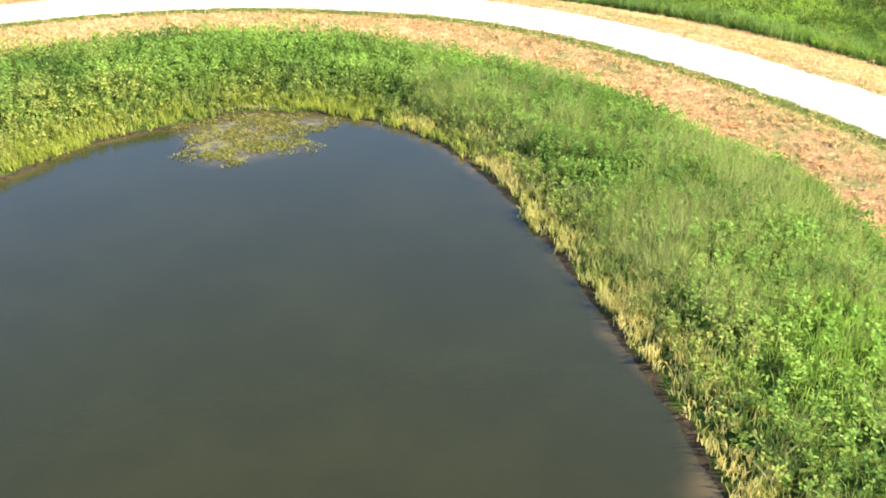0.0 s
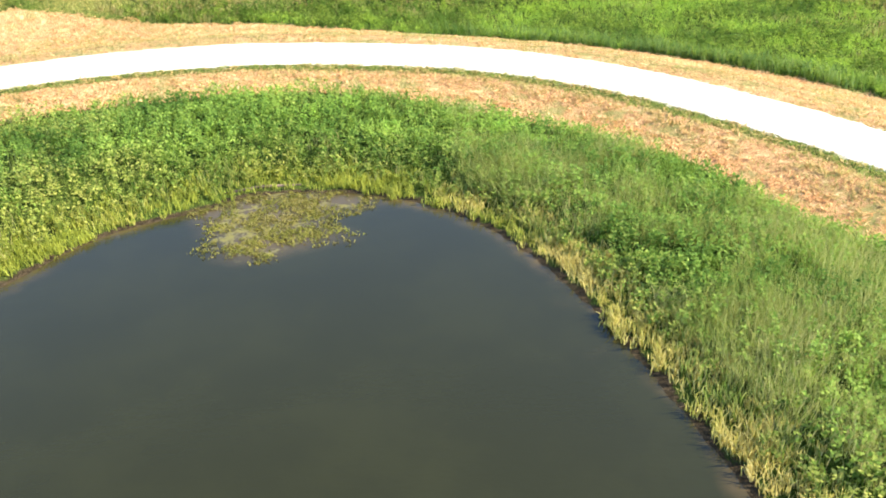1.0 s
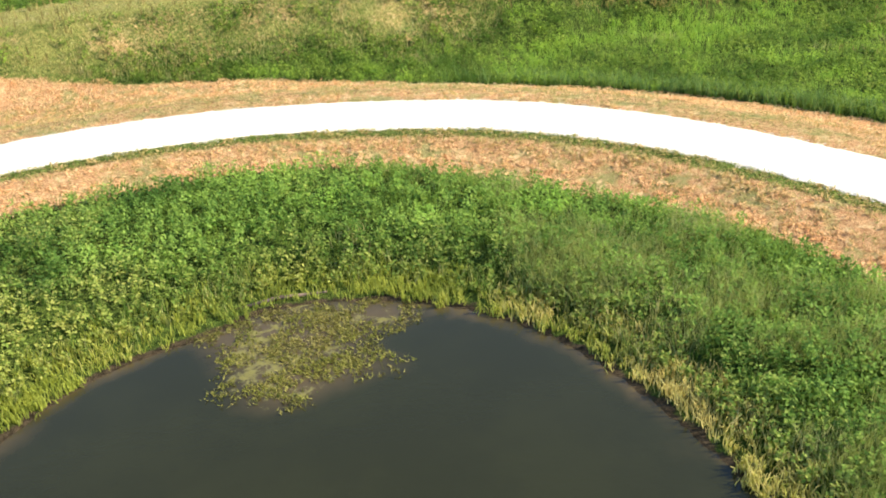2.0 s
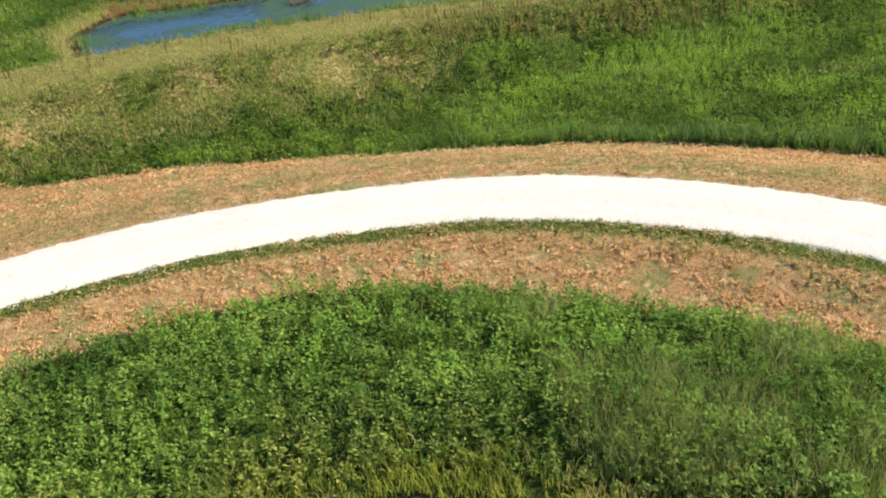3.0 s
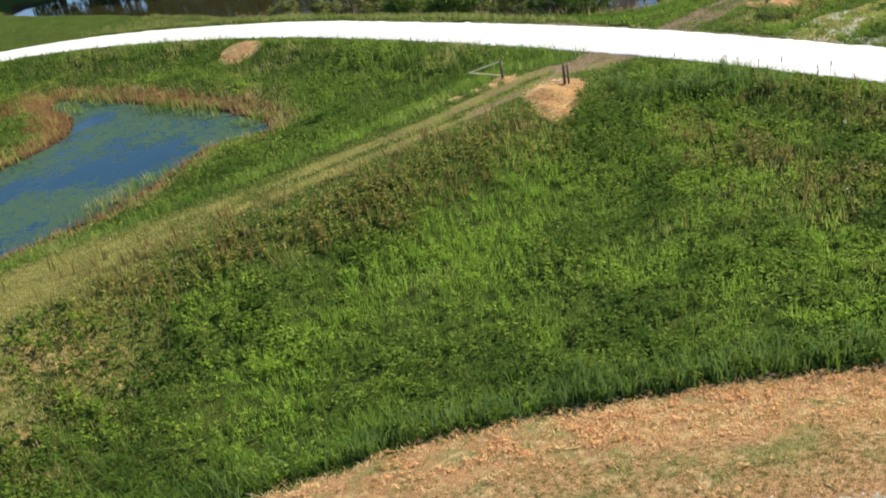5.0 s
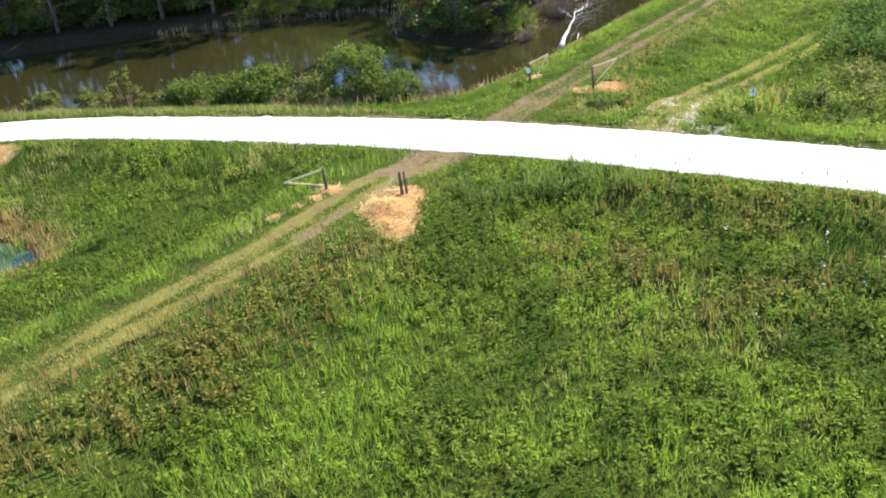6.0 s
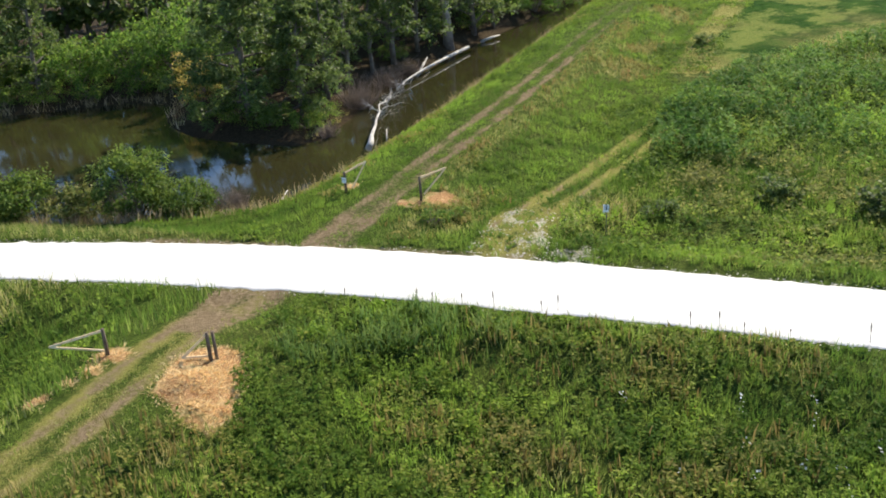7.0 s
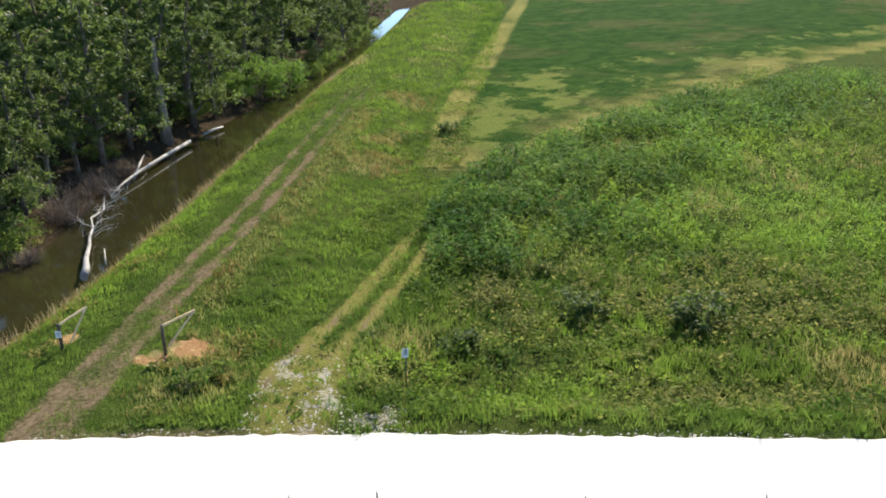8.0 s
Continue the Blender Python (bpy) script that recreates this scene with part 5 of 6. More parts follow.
def scattered(count, seed):
    """Single stones spread over the mouth of the grassy track."""
    r = np.random.default_rng(seed)
    X, Y = r.uniform(39.6, 49, count * 3), r.uniform(67.4, 74.2, count * 3)
    share = Zones(X, Y)
    share = np.maximum(1.2 * dome(share.lime, 0.15, 0.6), 0.12 * share.rut_pale) + 0.5 * (share.road < 2.9)
    keep = r.random(count * 3) < share * dome(X, 49.5, 42)
    X, Y = X[keep], Y[keep]
    n = len(X)
    base = np.array([(1, 0, 0), (0, 1, 0), (-1, 0, 0), (0, -1, 0), (0, 0, 0.7)], float)
    V = base[None] * r.uniform(0.02, 0.06, (n, 1, 1)) * r.uniform(0.6, 1.3, (n, 5, 1)) * np.array([1.0, 1.0, 0.5])
    V = V + np.stack([X, Y, height(X, Y) + 0.008], 1)[:, None]
    tri = np.array([(0, 1, 4), (1, 2, 4), (2, 3, 4), (3, 0, 4)])
    return V.reshape(-1, 3), (tri[None] + np.arange(n)[:, None, None] * 5).reshape(-1, 3), np.zeros(n * 5)


V3, F3, D3 = scattered(1500, 8)
V2, F2, D2 = np.concatenate([V2, V3]), np.concatenate([F2, F3 + len(V2)]), np.concatenate([D2, D3])
loose = dress(new("loose_gravel", mesh_of("loose_gravel", np.concatenate([V1, V2]), np.concatenate([F1, F2 + len(V1)]), {"rut": np.concatenate([D1, D2])})), GRAVEL)
tagged(loose, "loose white stones along the lane edges", "gravel", kind="stuff")


# ---- trees and bushes ----
def cluster_leaves(centres, radii, per, size, wide, dry, g):
    n = len(centres) * per
    c, r = np.repeat(centres, per, 0), np.repeat(radii, per)
    off = g.normal(0, 0.48, (n, 3)) * r[:, None] * np.array([1, 1, 0.7])
    axis = off + g.normal(0, 0.5, (n, 3)) * r[:, None] + np.array([0, 0, -0.25]) * r[:, None]
    axis /= np.linalg.norm(axis, axis=1, keepdims=True) + 1e-9
    flat = np.cross(axis, np.array([0, 0, 1.0]) + g.normal(0, 0.6, (n, 3)))
    flat /= np.linalg.norm(flat, axis=1, keepdims=True) + 1e-9
    s = size * g.uniform(0.6, 1.4, n)
    a, b = axis * s[:, None] * 0.5, flat * (s * wide)[:, None] * 0.5
    p = c + off
    V = np.stack([p - a, p + b - a * 0.1, p + a, p - b - a * 0.1], 1).reshape(-1, 3)
    return V, np.arange(4 * n).reshape(-1, 4), np.full(4 * n, dry)


def tree_meshes(seed, tall, reach, low, per, size, dry=0.08, limbs=11, lean=(0, 0), droop=0.0):
    """A trunk with limbs, and a crown of leaf clusters round the limbs' ends."""
    g = np.random.default_rng(seed)
    bm = bmesh.new()
    stem = [Vector((lean[0] * t * t + 0.25 * g.normal() * t, lean[1] * t * t + 0.25 * g.normal() * t, tall * 0.93 * t)) for t in np.linspace(0, 1, 8)]
    tube(stem, [0.035 * tall * (1 - 0.9 * t) ** 0.9 * 0.55 + 0.02 for t in np.linspace(0, 1, 8)], 8, bm=bm)
    centres, radii = [], []
    for i in range(limbs):
        t = low / tall + (0.93 - low / tall) * (i + 0.5) / limbs
        start = stem[0].lerp(stem[-1], t)
        k = min(int(t * 7), 6)
        start = stem[k].lerp(stem[k + 1], t * 7 - k)
        a = i * 2.4 + g.normal() * 0.4
        out = reach * (1.0 - 0.75 * max(0.0, (t - 0.45)) / 0.55) * g.uniform(0.75, 1.1)
        rise = out * (g.uniform(-0.15, 0.55) - droop)
        end = start + Vector((math.cos(a) * out, math.sin(a) * out, rise))
        elbow = start.lerp(end, 0.5) + Vector((0, 0, 0.12 * out))
        tube([start, elbow, end], [0.012 * tall * (1 - t) + 0.035, 0.04, 0.015], 5, caps=False, bm=bm)
        for s in (0.35, 0.6, 0.82, 1.0):
            p = start.lerp(end, s) + Vector((0, 0, 0.12 * out * math.sin(math.pi * s)))
            for _ in range(2):
                centres.append(tuple(p + Vector(g.normal(0, 0.14 * out + 0.12, 3))))
                radii.append(0.115 * out * g.uniform(0.6, 1.4) + 0.22)
    for _ in range(5):
        centres.append(tuple(stem[-1] + Vector(g.normal(0, 0.35, 3))))
        radii.append(0.6)
    trunk = bpy.data.meshes.new("trunk")
    bm.to_mesh(trunk)
    bm.free()
    V, F, D = cluster_leaves(np.array(centres), np.array(radii), per, size, 0.62, dry, g)
    return trunk, mesh_of("crown", V, F, {"dry": D})


def tree(name, meshes, x, y, turn, scale, leaf, label, category, group):
    ob = thing(name, (x, y, height_at(x, y) - 0.1), label, category, group)
    part("trunk", meshes[0], BARK, ob)
    part("crown", meshes[1], leaf, ob)
    ob.rotation_euler[2] = turn
    ob.scale = (scale, scale, scale)
    return ob


rnd = random.Random(11)
FRONT = [tree_meshes(200 + i, 11.5 + i % 3, 3.4 + 0.3 * (i % 2), 0.7, 54, 0.25, 0.05 + 0.05 * (i % 3), 12, (-0.3, -1.6)) for i in range(4)]
TALL = [tree_meshes(300 + i, 14 + i % 2, 3.8, 3.0, 44, 0.31, 0.04, 12) for i in range(3)]
BACK = [tree_meshes(400 + i, 15, 4.4, 0.6, 20, 0.6, 0.04, 12) for i in range(2)]
WEEP = [tree_meshes(420 + i, 13.0, 4.3, 0.9, 92, 0.26, 0.06, 22, (-1.0, -0.5), 0.28) for i in range(2)]
for x, y, turn, s in ((61.2, 101.6, 0.0, 1.0), (63.2, 98.2, 1.9, 0.72)):
    tree("weeping_tree", WEEP[0 if s > 0.7 else 1], x, y, turn, s, LEAF, "large weeping tree with leafy boughs down to the water", "tree", "trees on the creek bank")
bank_line = [(67.5, 98.6), (72, 99.4), (76.5, 99.8), (80.6, 100.0), (85.6, 100.2), (92.5, 100.4), (96.5, 99.4), (101, 99.2), (106, 102.6), (113, 103.2), (119, 102.4), (126, 100.4), (133, 98.4), (141, 98.8), (150, 99.4), (160, 100.2), (171, 101.4)]
for i, (x, y) in enumerate(bank_line):
    s = 0.68 if x < 78 else rnd.uniform(0.8, 1.1)
    tree("bank_tree", (TALL[i % 3] if x < 82 else FRONT[i % 4]), x, y, rnd.uniform(-0.5, 0.5), s, LEAF, "leafy broad crown hanging over the dark creek", "tree", "trees on the creek bank")
shore = [(65.4, 128.5), (63.6, 131.5), (61.5, 135), (58.5, 140), (55, 144.5), (51.5, 149.5), (47, 155)]
for i, (x, y) in enumerate(shore):
    tree("shore_tree", FRONT[(i + 1) % 4], x, y, 1.2 + rnd.uniform(-0.4, 0.4), rnd.uniform(0.85, 1.05), LEAF, "dark green tree on the shaded pool shore", "tree", "trees on the creek bank")
for i in range(26):
    x = 66 + i * 4.3 + rnd.uniform(-1, 1)
    y = 104.5 + 0.02 * (x - 60) + rnd.uniform(-1, 1.5)
    tree("woodland_tree", TALL[i % 3], x, y, rnd.uniform(0, 6.3), rnd.uniform(0.85, 1.15) * (0.75 if x < 74 else 1.0), LEAF, "tall shaded woodland tree behind the creek", "tree", "woodland trees")
for i in range(22):
    x = 97 + i * 4.6 + rnd.uniform(-1.5, 1.5)
    y = 112 + rnd.uniform(-2, 4)
    tree("backwoods_tree", BACK[i % 2], x, y, rnd.uniform(0, 6.3), rnd.uniform(0.9, 1.2), LEAF, "dense dark tree deep in the wood", "tree", "woodland trees")
for x, y in ((80, 113), (85, 116), (90, 112.5), (93, 118), (84, 121), (89, 124), (95, 124), (79, 127)):
    tree("young_woodland_tree", BACK[0], x, y, x, 0.58, LEAF, "lower bushy tree inside the wood", "tree", "woodland trees")
for i in range(10):
    tree("backwoods_tree", BACK[i % 2], 66 + i * 2.4 + rnd.uniform(-1, 1), 146 - i * 1.4 + rnd.uniform(-2, 2), rnd.uniform(0, 6.3), 1.15, LEAF, "dense dark tree deep in the wood", "tree", "woodland trees")
for i in range(9):
    tree("backwoods_tree", BACK[i % 2], 30 + i * 3.0 + rnd.uniform(-1, 1), 178 - i * 2.0 + rnd.uniform(-2, 2), rnd.uniform(0, 6.3), 1.1, LEAF, "dense dark tree deep in the wood", "tree", "woodland trees")
for i in range(12):
    tree("backwoods_tree", BACK[i % 2], 62 - i * 2.9 + rnd.uniform(-1, 1), 141 + i * 3.6 + rnd.uniform(-1, 1), rnd.uniform(0, 6.3), 1.0, LEAF, "dense dark tree deep in the wood", "tree", "woodland trees")
for x, y in ((104, 124), (108, 131), (112, 140), (118, 134), (124, 142), (131, 136), (137, 144), (144, 139), (103, 140), (110, 150), (152, 132), (160, 126), (181, 104), (189, 106), (198, 108), (206, 113)):
    tree("backwoods_tree", BACK[x % 2], x, y, 0.7 * x, 1.15, LEAF, "dense dark tree deep in the wood", "tree", "woodland trees")
for i in range(6):
    tree("backwoods_tree", BACK[i % 2], 60 + i * 1.2 + rnd.uniform(-1, 1), 158 - i * 2.4 + rnd.uniform(-2, 2), rnd.uniform(0, 6.3), 1.0, LEAF, "dense dark tree deep in the wood", "tree", "woodland trees")


def bush_meshes(seed, tall, reach, per, size, dry, clumps=26, upright=0.0):
    """Stems from one root and a low mound of leaf clusters."""
    g = np.random.default_rng(seed)
    bm = bmesh.new()
    centres, radii = [], []
    for i in range(clumps):
        a, r = g.uniform(0, 2 * math.pi), reach * math.sqrt(g.random()) * 0.85
        z = tall * (1 - (0.6 - 0.3 * upright) * (r / reach) ** 2) * g.uniform(0.16, 0.95)
        tip = Vector((math.cos(a) * r, math.sin(a) * r, z))
        if i % 2 == 0:
            tube([(0.1 * math.cos(a), 0.1 * math.sin(a), 0), tuple(tip * 0.5 + Vector((0, 0, 0.1))), tuple(tip)], [0.04, 0.025, 0.008], 4, caps=False, bm=bm)
        centres.append(tuple(tip)), radii.append(reach * g.uniform(0.17, 0.32))
    stems = bpy.data.meshes.new("stems")
    bm.to_mesh(stems)
    bm.free()
    V, F, D = cluster_leaves(np.array(centres), np.array(radii), per, size, 0.55, dry, g)
    return stems, mesh_of("foliage", V, F, {"dry": D})


def bush(name, meshes, x, y, leaf, label, group="", turn=0.0, scale=1.0, category="bush"):
    ob = thing(name, (x, y, max(height_at(x, y), -1.9) - 0.05), label, category, group)
    part("stem_clump", meshes[0], TWIG, ob)
    part("foliage", meshes[1], leaf, ob)
    ob.rotation_euler[2], ob.scale = turn, (scale, scale, scale)
    return ob


ROUND = bush_meshes(500, 2.4, 2.1, 210, 0.16, 0.08, 36)
ROUND_B = bush_meshes(501, 2.3, 2.0, 210, 0.16, 0.15, 34)
UPRIGHT = bush_meshes(502, 3.9, 2.0, 210, 0.16, 0.22, 36, 1.0)
THIN = bush_meshes(503, 3.2, 0.9, 60, 0.17, 0.45, 14, 1.0)
LOWB = bush_meshes(504, 1.5, 1.2, 130, 0.13, 0.5, 20)
for name, m, x, y, leaf, label, turn, size in (
    ("round_bush", ROUND, 38.9, 108.6, BUSH, "rounded bright green bush on the creek bank", 0.3, 1.25),
    ("round_bush", ROUND_B, 40.7, 103.9, BUSH, "rounded green bush overgrown with vines beside the creek", 1.9, 1.5),
    ("olive_bush", LOWB, 42.0, 99.8, BUSH, "low olive bush with dry twigs at the creek edge", 4.0, 1.7),
    ("upright_bush", UPRIGHT, 43.3, 96.3, BUSH, "upright grey-green willow bush on the creek bank", 0.8, 1.22),
    ("ragged_bush", ROUND_B, 44.5, 93.7, BUSH, "ragged olive bush with dry twigs at the creek edge", 2.8, 1.05),
    ("slender_shrub", THIN, 36.6, 114.2, BUSH, "slender yellow-green shrub on the creek bank", 0.0, 1.3),
    ("low_shrub", LOWB, 37.4, 112.2, BUSH, "low yellow-green shrub beside the creek", 2.0, 1.2),
    ("low_shrub", LOWB, 35.9, 118.2, BUSH, "low yellowish shrub beside the creek", 0.5, 1.3),
    ("low_shrub", LOWB, 34.3, 122.6, BUSH, "low yellowish shrub beside the creek", 3.0, 1.3),
):
    bush(name, m, x, y, leaf, label, "bushes on the creek bank", turn, size)
MOUND = bush_meshes(505, 4.2, 3.0, 100, 0.20, 0.10, 40)
LOW_MOUND = bush_meshes(509, 3.2, 2.6, 80, 0.19, 0.30, 30)
for x, y, s, turn in ((71.0, 122.0, 1.25, 0.2), (72.4, 117.6, 1.4, 1.5), (73.2, 113.0, 1.2, 2.5), (68.0, 126.2, 1.1, 0.9), (76.5, 121.0, 1.7, 3.3), (77.0, 115.0, 1.6, 4.4)):
    bush("vine_mound", MOUND, x, y, VINE, "high bank of bright green vines over the pool shore", "vine mounds", turn, s, "vines")
for x, y, s, turn in ((66.4, 123.0, 0.8, 0.4), (68.6, 119.6, 0.85, 1.4), (69.6, 116.0, 0.8, 2.2), (64.2, 126.6, 0.8, 5.0), (68.8, 113.0, 0.75, 3.7), (62.4, 130.0, 0.7, 2.9)):
    bush("low_vine_mound", LOW_MOUND, x, y, VINE, "low mound of yellow-green vines at the water's edge", "vine mounds", turn, s, "vines")
for x, y, s, turn in ((107.5, 99.2, 0.8, 0.9), (111.0, 98.4, 1.15, 3.3), (115.5, 97.4, 1.05, 4.4), (120.5, 97.4, 0.8, 5.0)):
    bush("vine_mound", MOUND, x, y, VINE, "sunlit vine mound hanging over the creek", "vine mounds", turn, s, "vines")
for x, y, s, turn in ((127, 97.6, 0.8, 1.0), (134, 98, 0.9, 2.0), (142, 98.6, 0.85, 0.3), (151, 99.2, 0.9, 3.0), (161, 100, 0.9, 4.0), (172, 101.2, 1.0, 5.1), (82.5, 101.2, 0.6, 1.0), (98, 100.2, 0.7, 2.2), (61.2, 96.4, 0.62, 0.7), (60.4, 99.3, 0.7, 2.6), (60.8, 102.6, 0.65, 4.1), (64.0, 96.8, 0.55, 5.3), (61.4, 106.0, 0.6, 1.9)):
    bush("bank_bush", LOW_MOUND, x, y, LEAF, "dark ragged bush on the wooded creek bank", "bank bushes", turn, s)
for i in range(15):
    x, y = 72.5 - 1.55 * i + rnd.uniform(-0.8, 0.8), 128.5 + 2.1 * i + rnd.uniform(-0.8, 0.8)
    bush("understory_bush", LOW_MOUND, x, y, LEAF, "dark understory bush below the woodland trees", "understory bushes", i * 1.3, rnd.uniform(1.4, 1.8))
RUST = bush_meshes(506, 3.4, 1.7, 80, 0.2, 0.75, 22)
for x, y, s in ((67.8, 111.6, 1.4), (65.2, 109.8, 1.1)):
    bush("rusty_shrub", RUST, x, y, VINE, "rust-orange shrub below the trees", "", x, s)
DARK = bush_meshes(507, 1.0, 0.95, 70, 0.12, 0.12, 18)
for x, y, s in ((48.9, 67.2, 1.15), (53.2, 62.1, 1.5), (52.0, 56.8, 1.75), (97.0, 53.2, 1.5), (89.8, 74.0, 1.2), (58.5, 64.0, 0.7)):
    bush("dark_bush", DARK, x, y, LEAF, "small dark bush standing among the weeds", "dark field bushes", x, s)
YELLOW = bush_meshes(508, 0.8, 1.0, 70, 0.11, 0.35, 18)
for x, y, s in ((42.9, 76.6, 1.0), (44.3, 75.8, 0.8)):
    bush("yellow_bush", YELLOW, x, y, VINE, "low yellow-green bush beside the dirt track", "", x, s)


def brush(name, x, y, z, tall, reach, count, seed, label):
    """A heap of bare dry twigs."""
    g = np.random.default_rng(seed)
    ob = thing(name, (x, y, z), label, "dead brush", "dead brush")
    bm = bmesh.new()
    for i in range(count):
        a, r = g.uniform(0, 6.283), reach * math.sqrt(g.random())
        root = Vector((math.cos(a) * r * 0.4, math.sin(a) * r * 0.4, 0))
        tip = Vector((math.cos(a) * r, math.sin(a) * r, tall * g.uniform(0.4, 1.0)))
        mid = root.lerp(tip, 0.5) + Vector(g.normal(0, 0.12 * reach, 3))
        tube([root, mid, tip], [0.02, 0.013, 0.004], 3, caps=False, bm=bm)
        for _ in range(2):
            tube([mid, mid + Vector(g.normal(0, 0.3 * reach, 3))], [0.01, 0.003], 3, caps=False, bm=bm)
    part("twig_tangle", bm, TWIG, ob)
    return ob


brush("dry_brush", 45.9, 91.2, -1.8, 1.7, 1.2, 90, 1, "tangle of pale dry twigs at the creek edge")
brush("dry_brush", 43.0, 97.0, -1.6, 1.5, 1.3, 70, 2, "tangle of dry brown twigs between the bushes")
brush("dry_brush", 61.0, 94.6, -1.9, 1.2, 1.2, 80, 3, "tangle of grey twigs standing in the creek")
brush("dry_brush", 68.8, 96.6, -1.9, 2.6, 2.2, 140, 4, "heap of reddish-brown dead branches against the far bank")
brush("dry_brush", -4.6, 98.6, -1.55, 0.7, 1.3, 90, 6, "heap of dark twigs standing in the marsh")
brush("dry_brush", 75.5, 98.0, -1.9, 2.0, 2.2, 120, 5, "heap of reddish-brown dead branches beside the fallen trunk")
brush("dry_brush", 80.5, 98.8, -1.9, 1.3, 2.2, 110, 7, "low tangle of rust-brown dead branches in the water")

# fallen bleached trunk across the creek
log = thing("fallen_trunk", (58.6, 89.6, -1.8), "bleached fallen tree trunk lying across the creek", "fallen tree")
bm = tube([(-0.6, -0.25, 0.22), (0.6, 0.25, 0.3), (2.2, 1.15, 0.28), (4.2, 2.0, 0.36), (5.8, 2.9, 0.3), (7.4, 3.5, 0.45), (9.2, 4.6, 0.5), (11.6, 5.0, 0.35), (13.6, 6.0, 0.55)], [0.24, 0.20, 0.15, 0.10, 0.085, 0.07, 0.06, 0.05, 0.03], 9)
for v in bm.verts:
    v.co += Vector((0, 0, 1)) * 0.05 * noise.noise(v.co * 1.7)
part("lower_trunk", bm, DEADWOOD, log)
bm = tube([(15.8, 6.7, 0.15), (18.5, 7.1, 0.3), (21.5, 7.35, 0.36), (24.5, 7.5, 0.36), (28.6, 7.7, 0.32), (32.2, 7.75, 0.3)], [0.05, 0.09, 0.12, 0.14, 0.165, 0.16], 9)
part("upper_trunk", bm, DEADWOOD, log)
part("upper_trunk", tube([(20.5, 9.8, 0.3), (22.0, 10.0, 0.45), (23.6, 10.2, 0.4)], [0.12, 0.13, 0.1], 8), DEADWOOD, log)
g = np.random.default_rng(91)
for i in range(34):
    t = g.uniform(5.0, 19.5)
    start = Vector((t, 0.5 * t - 0.0065 * t * t, 0.4))
    end = start + Vector((g.normal(0.2, 0.9), g.normal(0.0, 0.9), g.uniform(-0.3, 1.3)))
    thick = g.uniform(0.018, 0.04)
    bm = tube([start, start.lerp(end, 0.4) + Vector(g.normal(0, 0.16, 3)), start.lerp(end, 0.75) + Vector(g.normal(0, 0.16, 3)), end], [thick, thick * 0.7, thick * 0.45, 0.005], 5)
    for _ in range(2):
        fork = start.lerp(end, g.uniform(0.35, 0.8))
        tube([fork, fork + Vector(g.normal(0, 0.4, 3))], [thick * 0.5, 0.005], 4, bm=bm)
    part("branch", bm, DEADWOOD, log)
for x, y, tall, r in ((90.2, 99.2, 9.5, 0.40), (97.6, 100.0, 8.0, 0.30)):
    snag = thing("dead_tree", (x, y, -1.9), "bare grey dead tree trunk standing at the water", "dead tree", "dead trees")
    part("trunk", tube([(0, 0, 0), (0.1, 0.05, tall * 0.3), (-0.1, 0.1, tall * 0.7), (0.15, 0, tall)], [r * 1.5, r, r * 0.75, r * 0.3], 10), SNAGWOOD, snag)
    for i in range(5):
        z = tall * (0.5 + 0.1 * i)
        part("branch", tube([(0, 0, z), (0.9 * math.cos(i * 2.2), 0.9 * math.sin(i * 2.2), z + 0.5), (1.5 * math.cos(i * 2.2), 1.5 * math.sin(i * 2.2), z + 0.7)], [0.09, 0.05, 0.015], 5), SNAGWOOD, snag)
for a, b, r in (((79.5, 97.0, -1.7), (84.5, 98.6, -1.2), 0.13), ((94.6, 97.7, -1.72), (97.4, 96.9, -1.6), 0.14), ((47.0, 88.9, -1.75), (49.4, 90.0, -1.7), 0.05), ((60.5, 89.4, -1.75), (63.0, 90.8, -1.68), 0.05)):
    drift = thing("drift_log", a, "pale drift log at the water's edge", "log", "drift logs")
    part("log", tube([(0, 0, 0), tuple((Vector(b) - Vector(a)) * 0.5 + Vector((0, 0, 0.06))), tuple(Vector(b) - Vector(a))], [r, r * 0.9, r * 0.5], 8), DEADWOOD, drift)


from mathutils.bvhtree import BVHTree

# ---- gates, signs and roadside stalks ----
def bar(a, b, wide, deep, bevel=0.008):
    """A squared timber between two places."""
    a, b = Vector(a), Vector(b)
    way = b - a
    m = Matrix.Translation(a.lerp(b, 0.5)) @ way.to_track_quat("Z", "Y").to_matrix().to_4x4()
    return box((wide, deep, way.length), m, bevel)


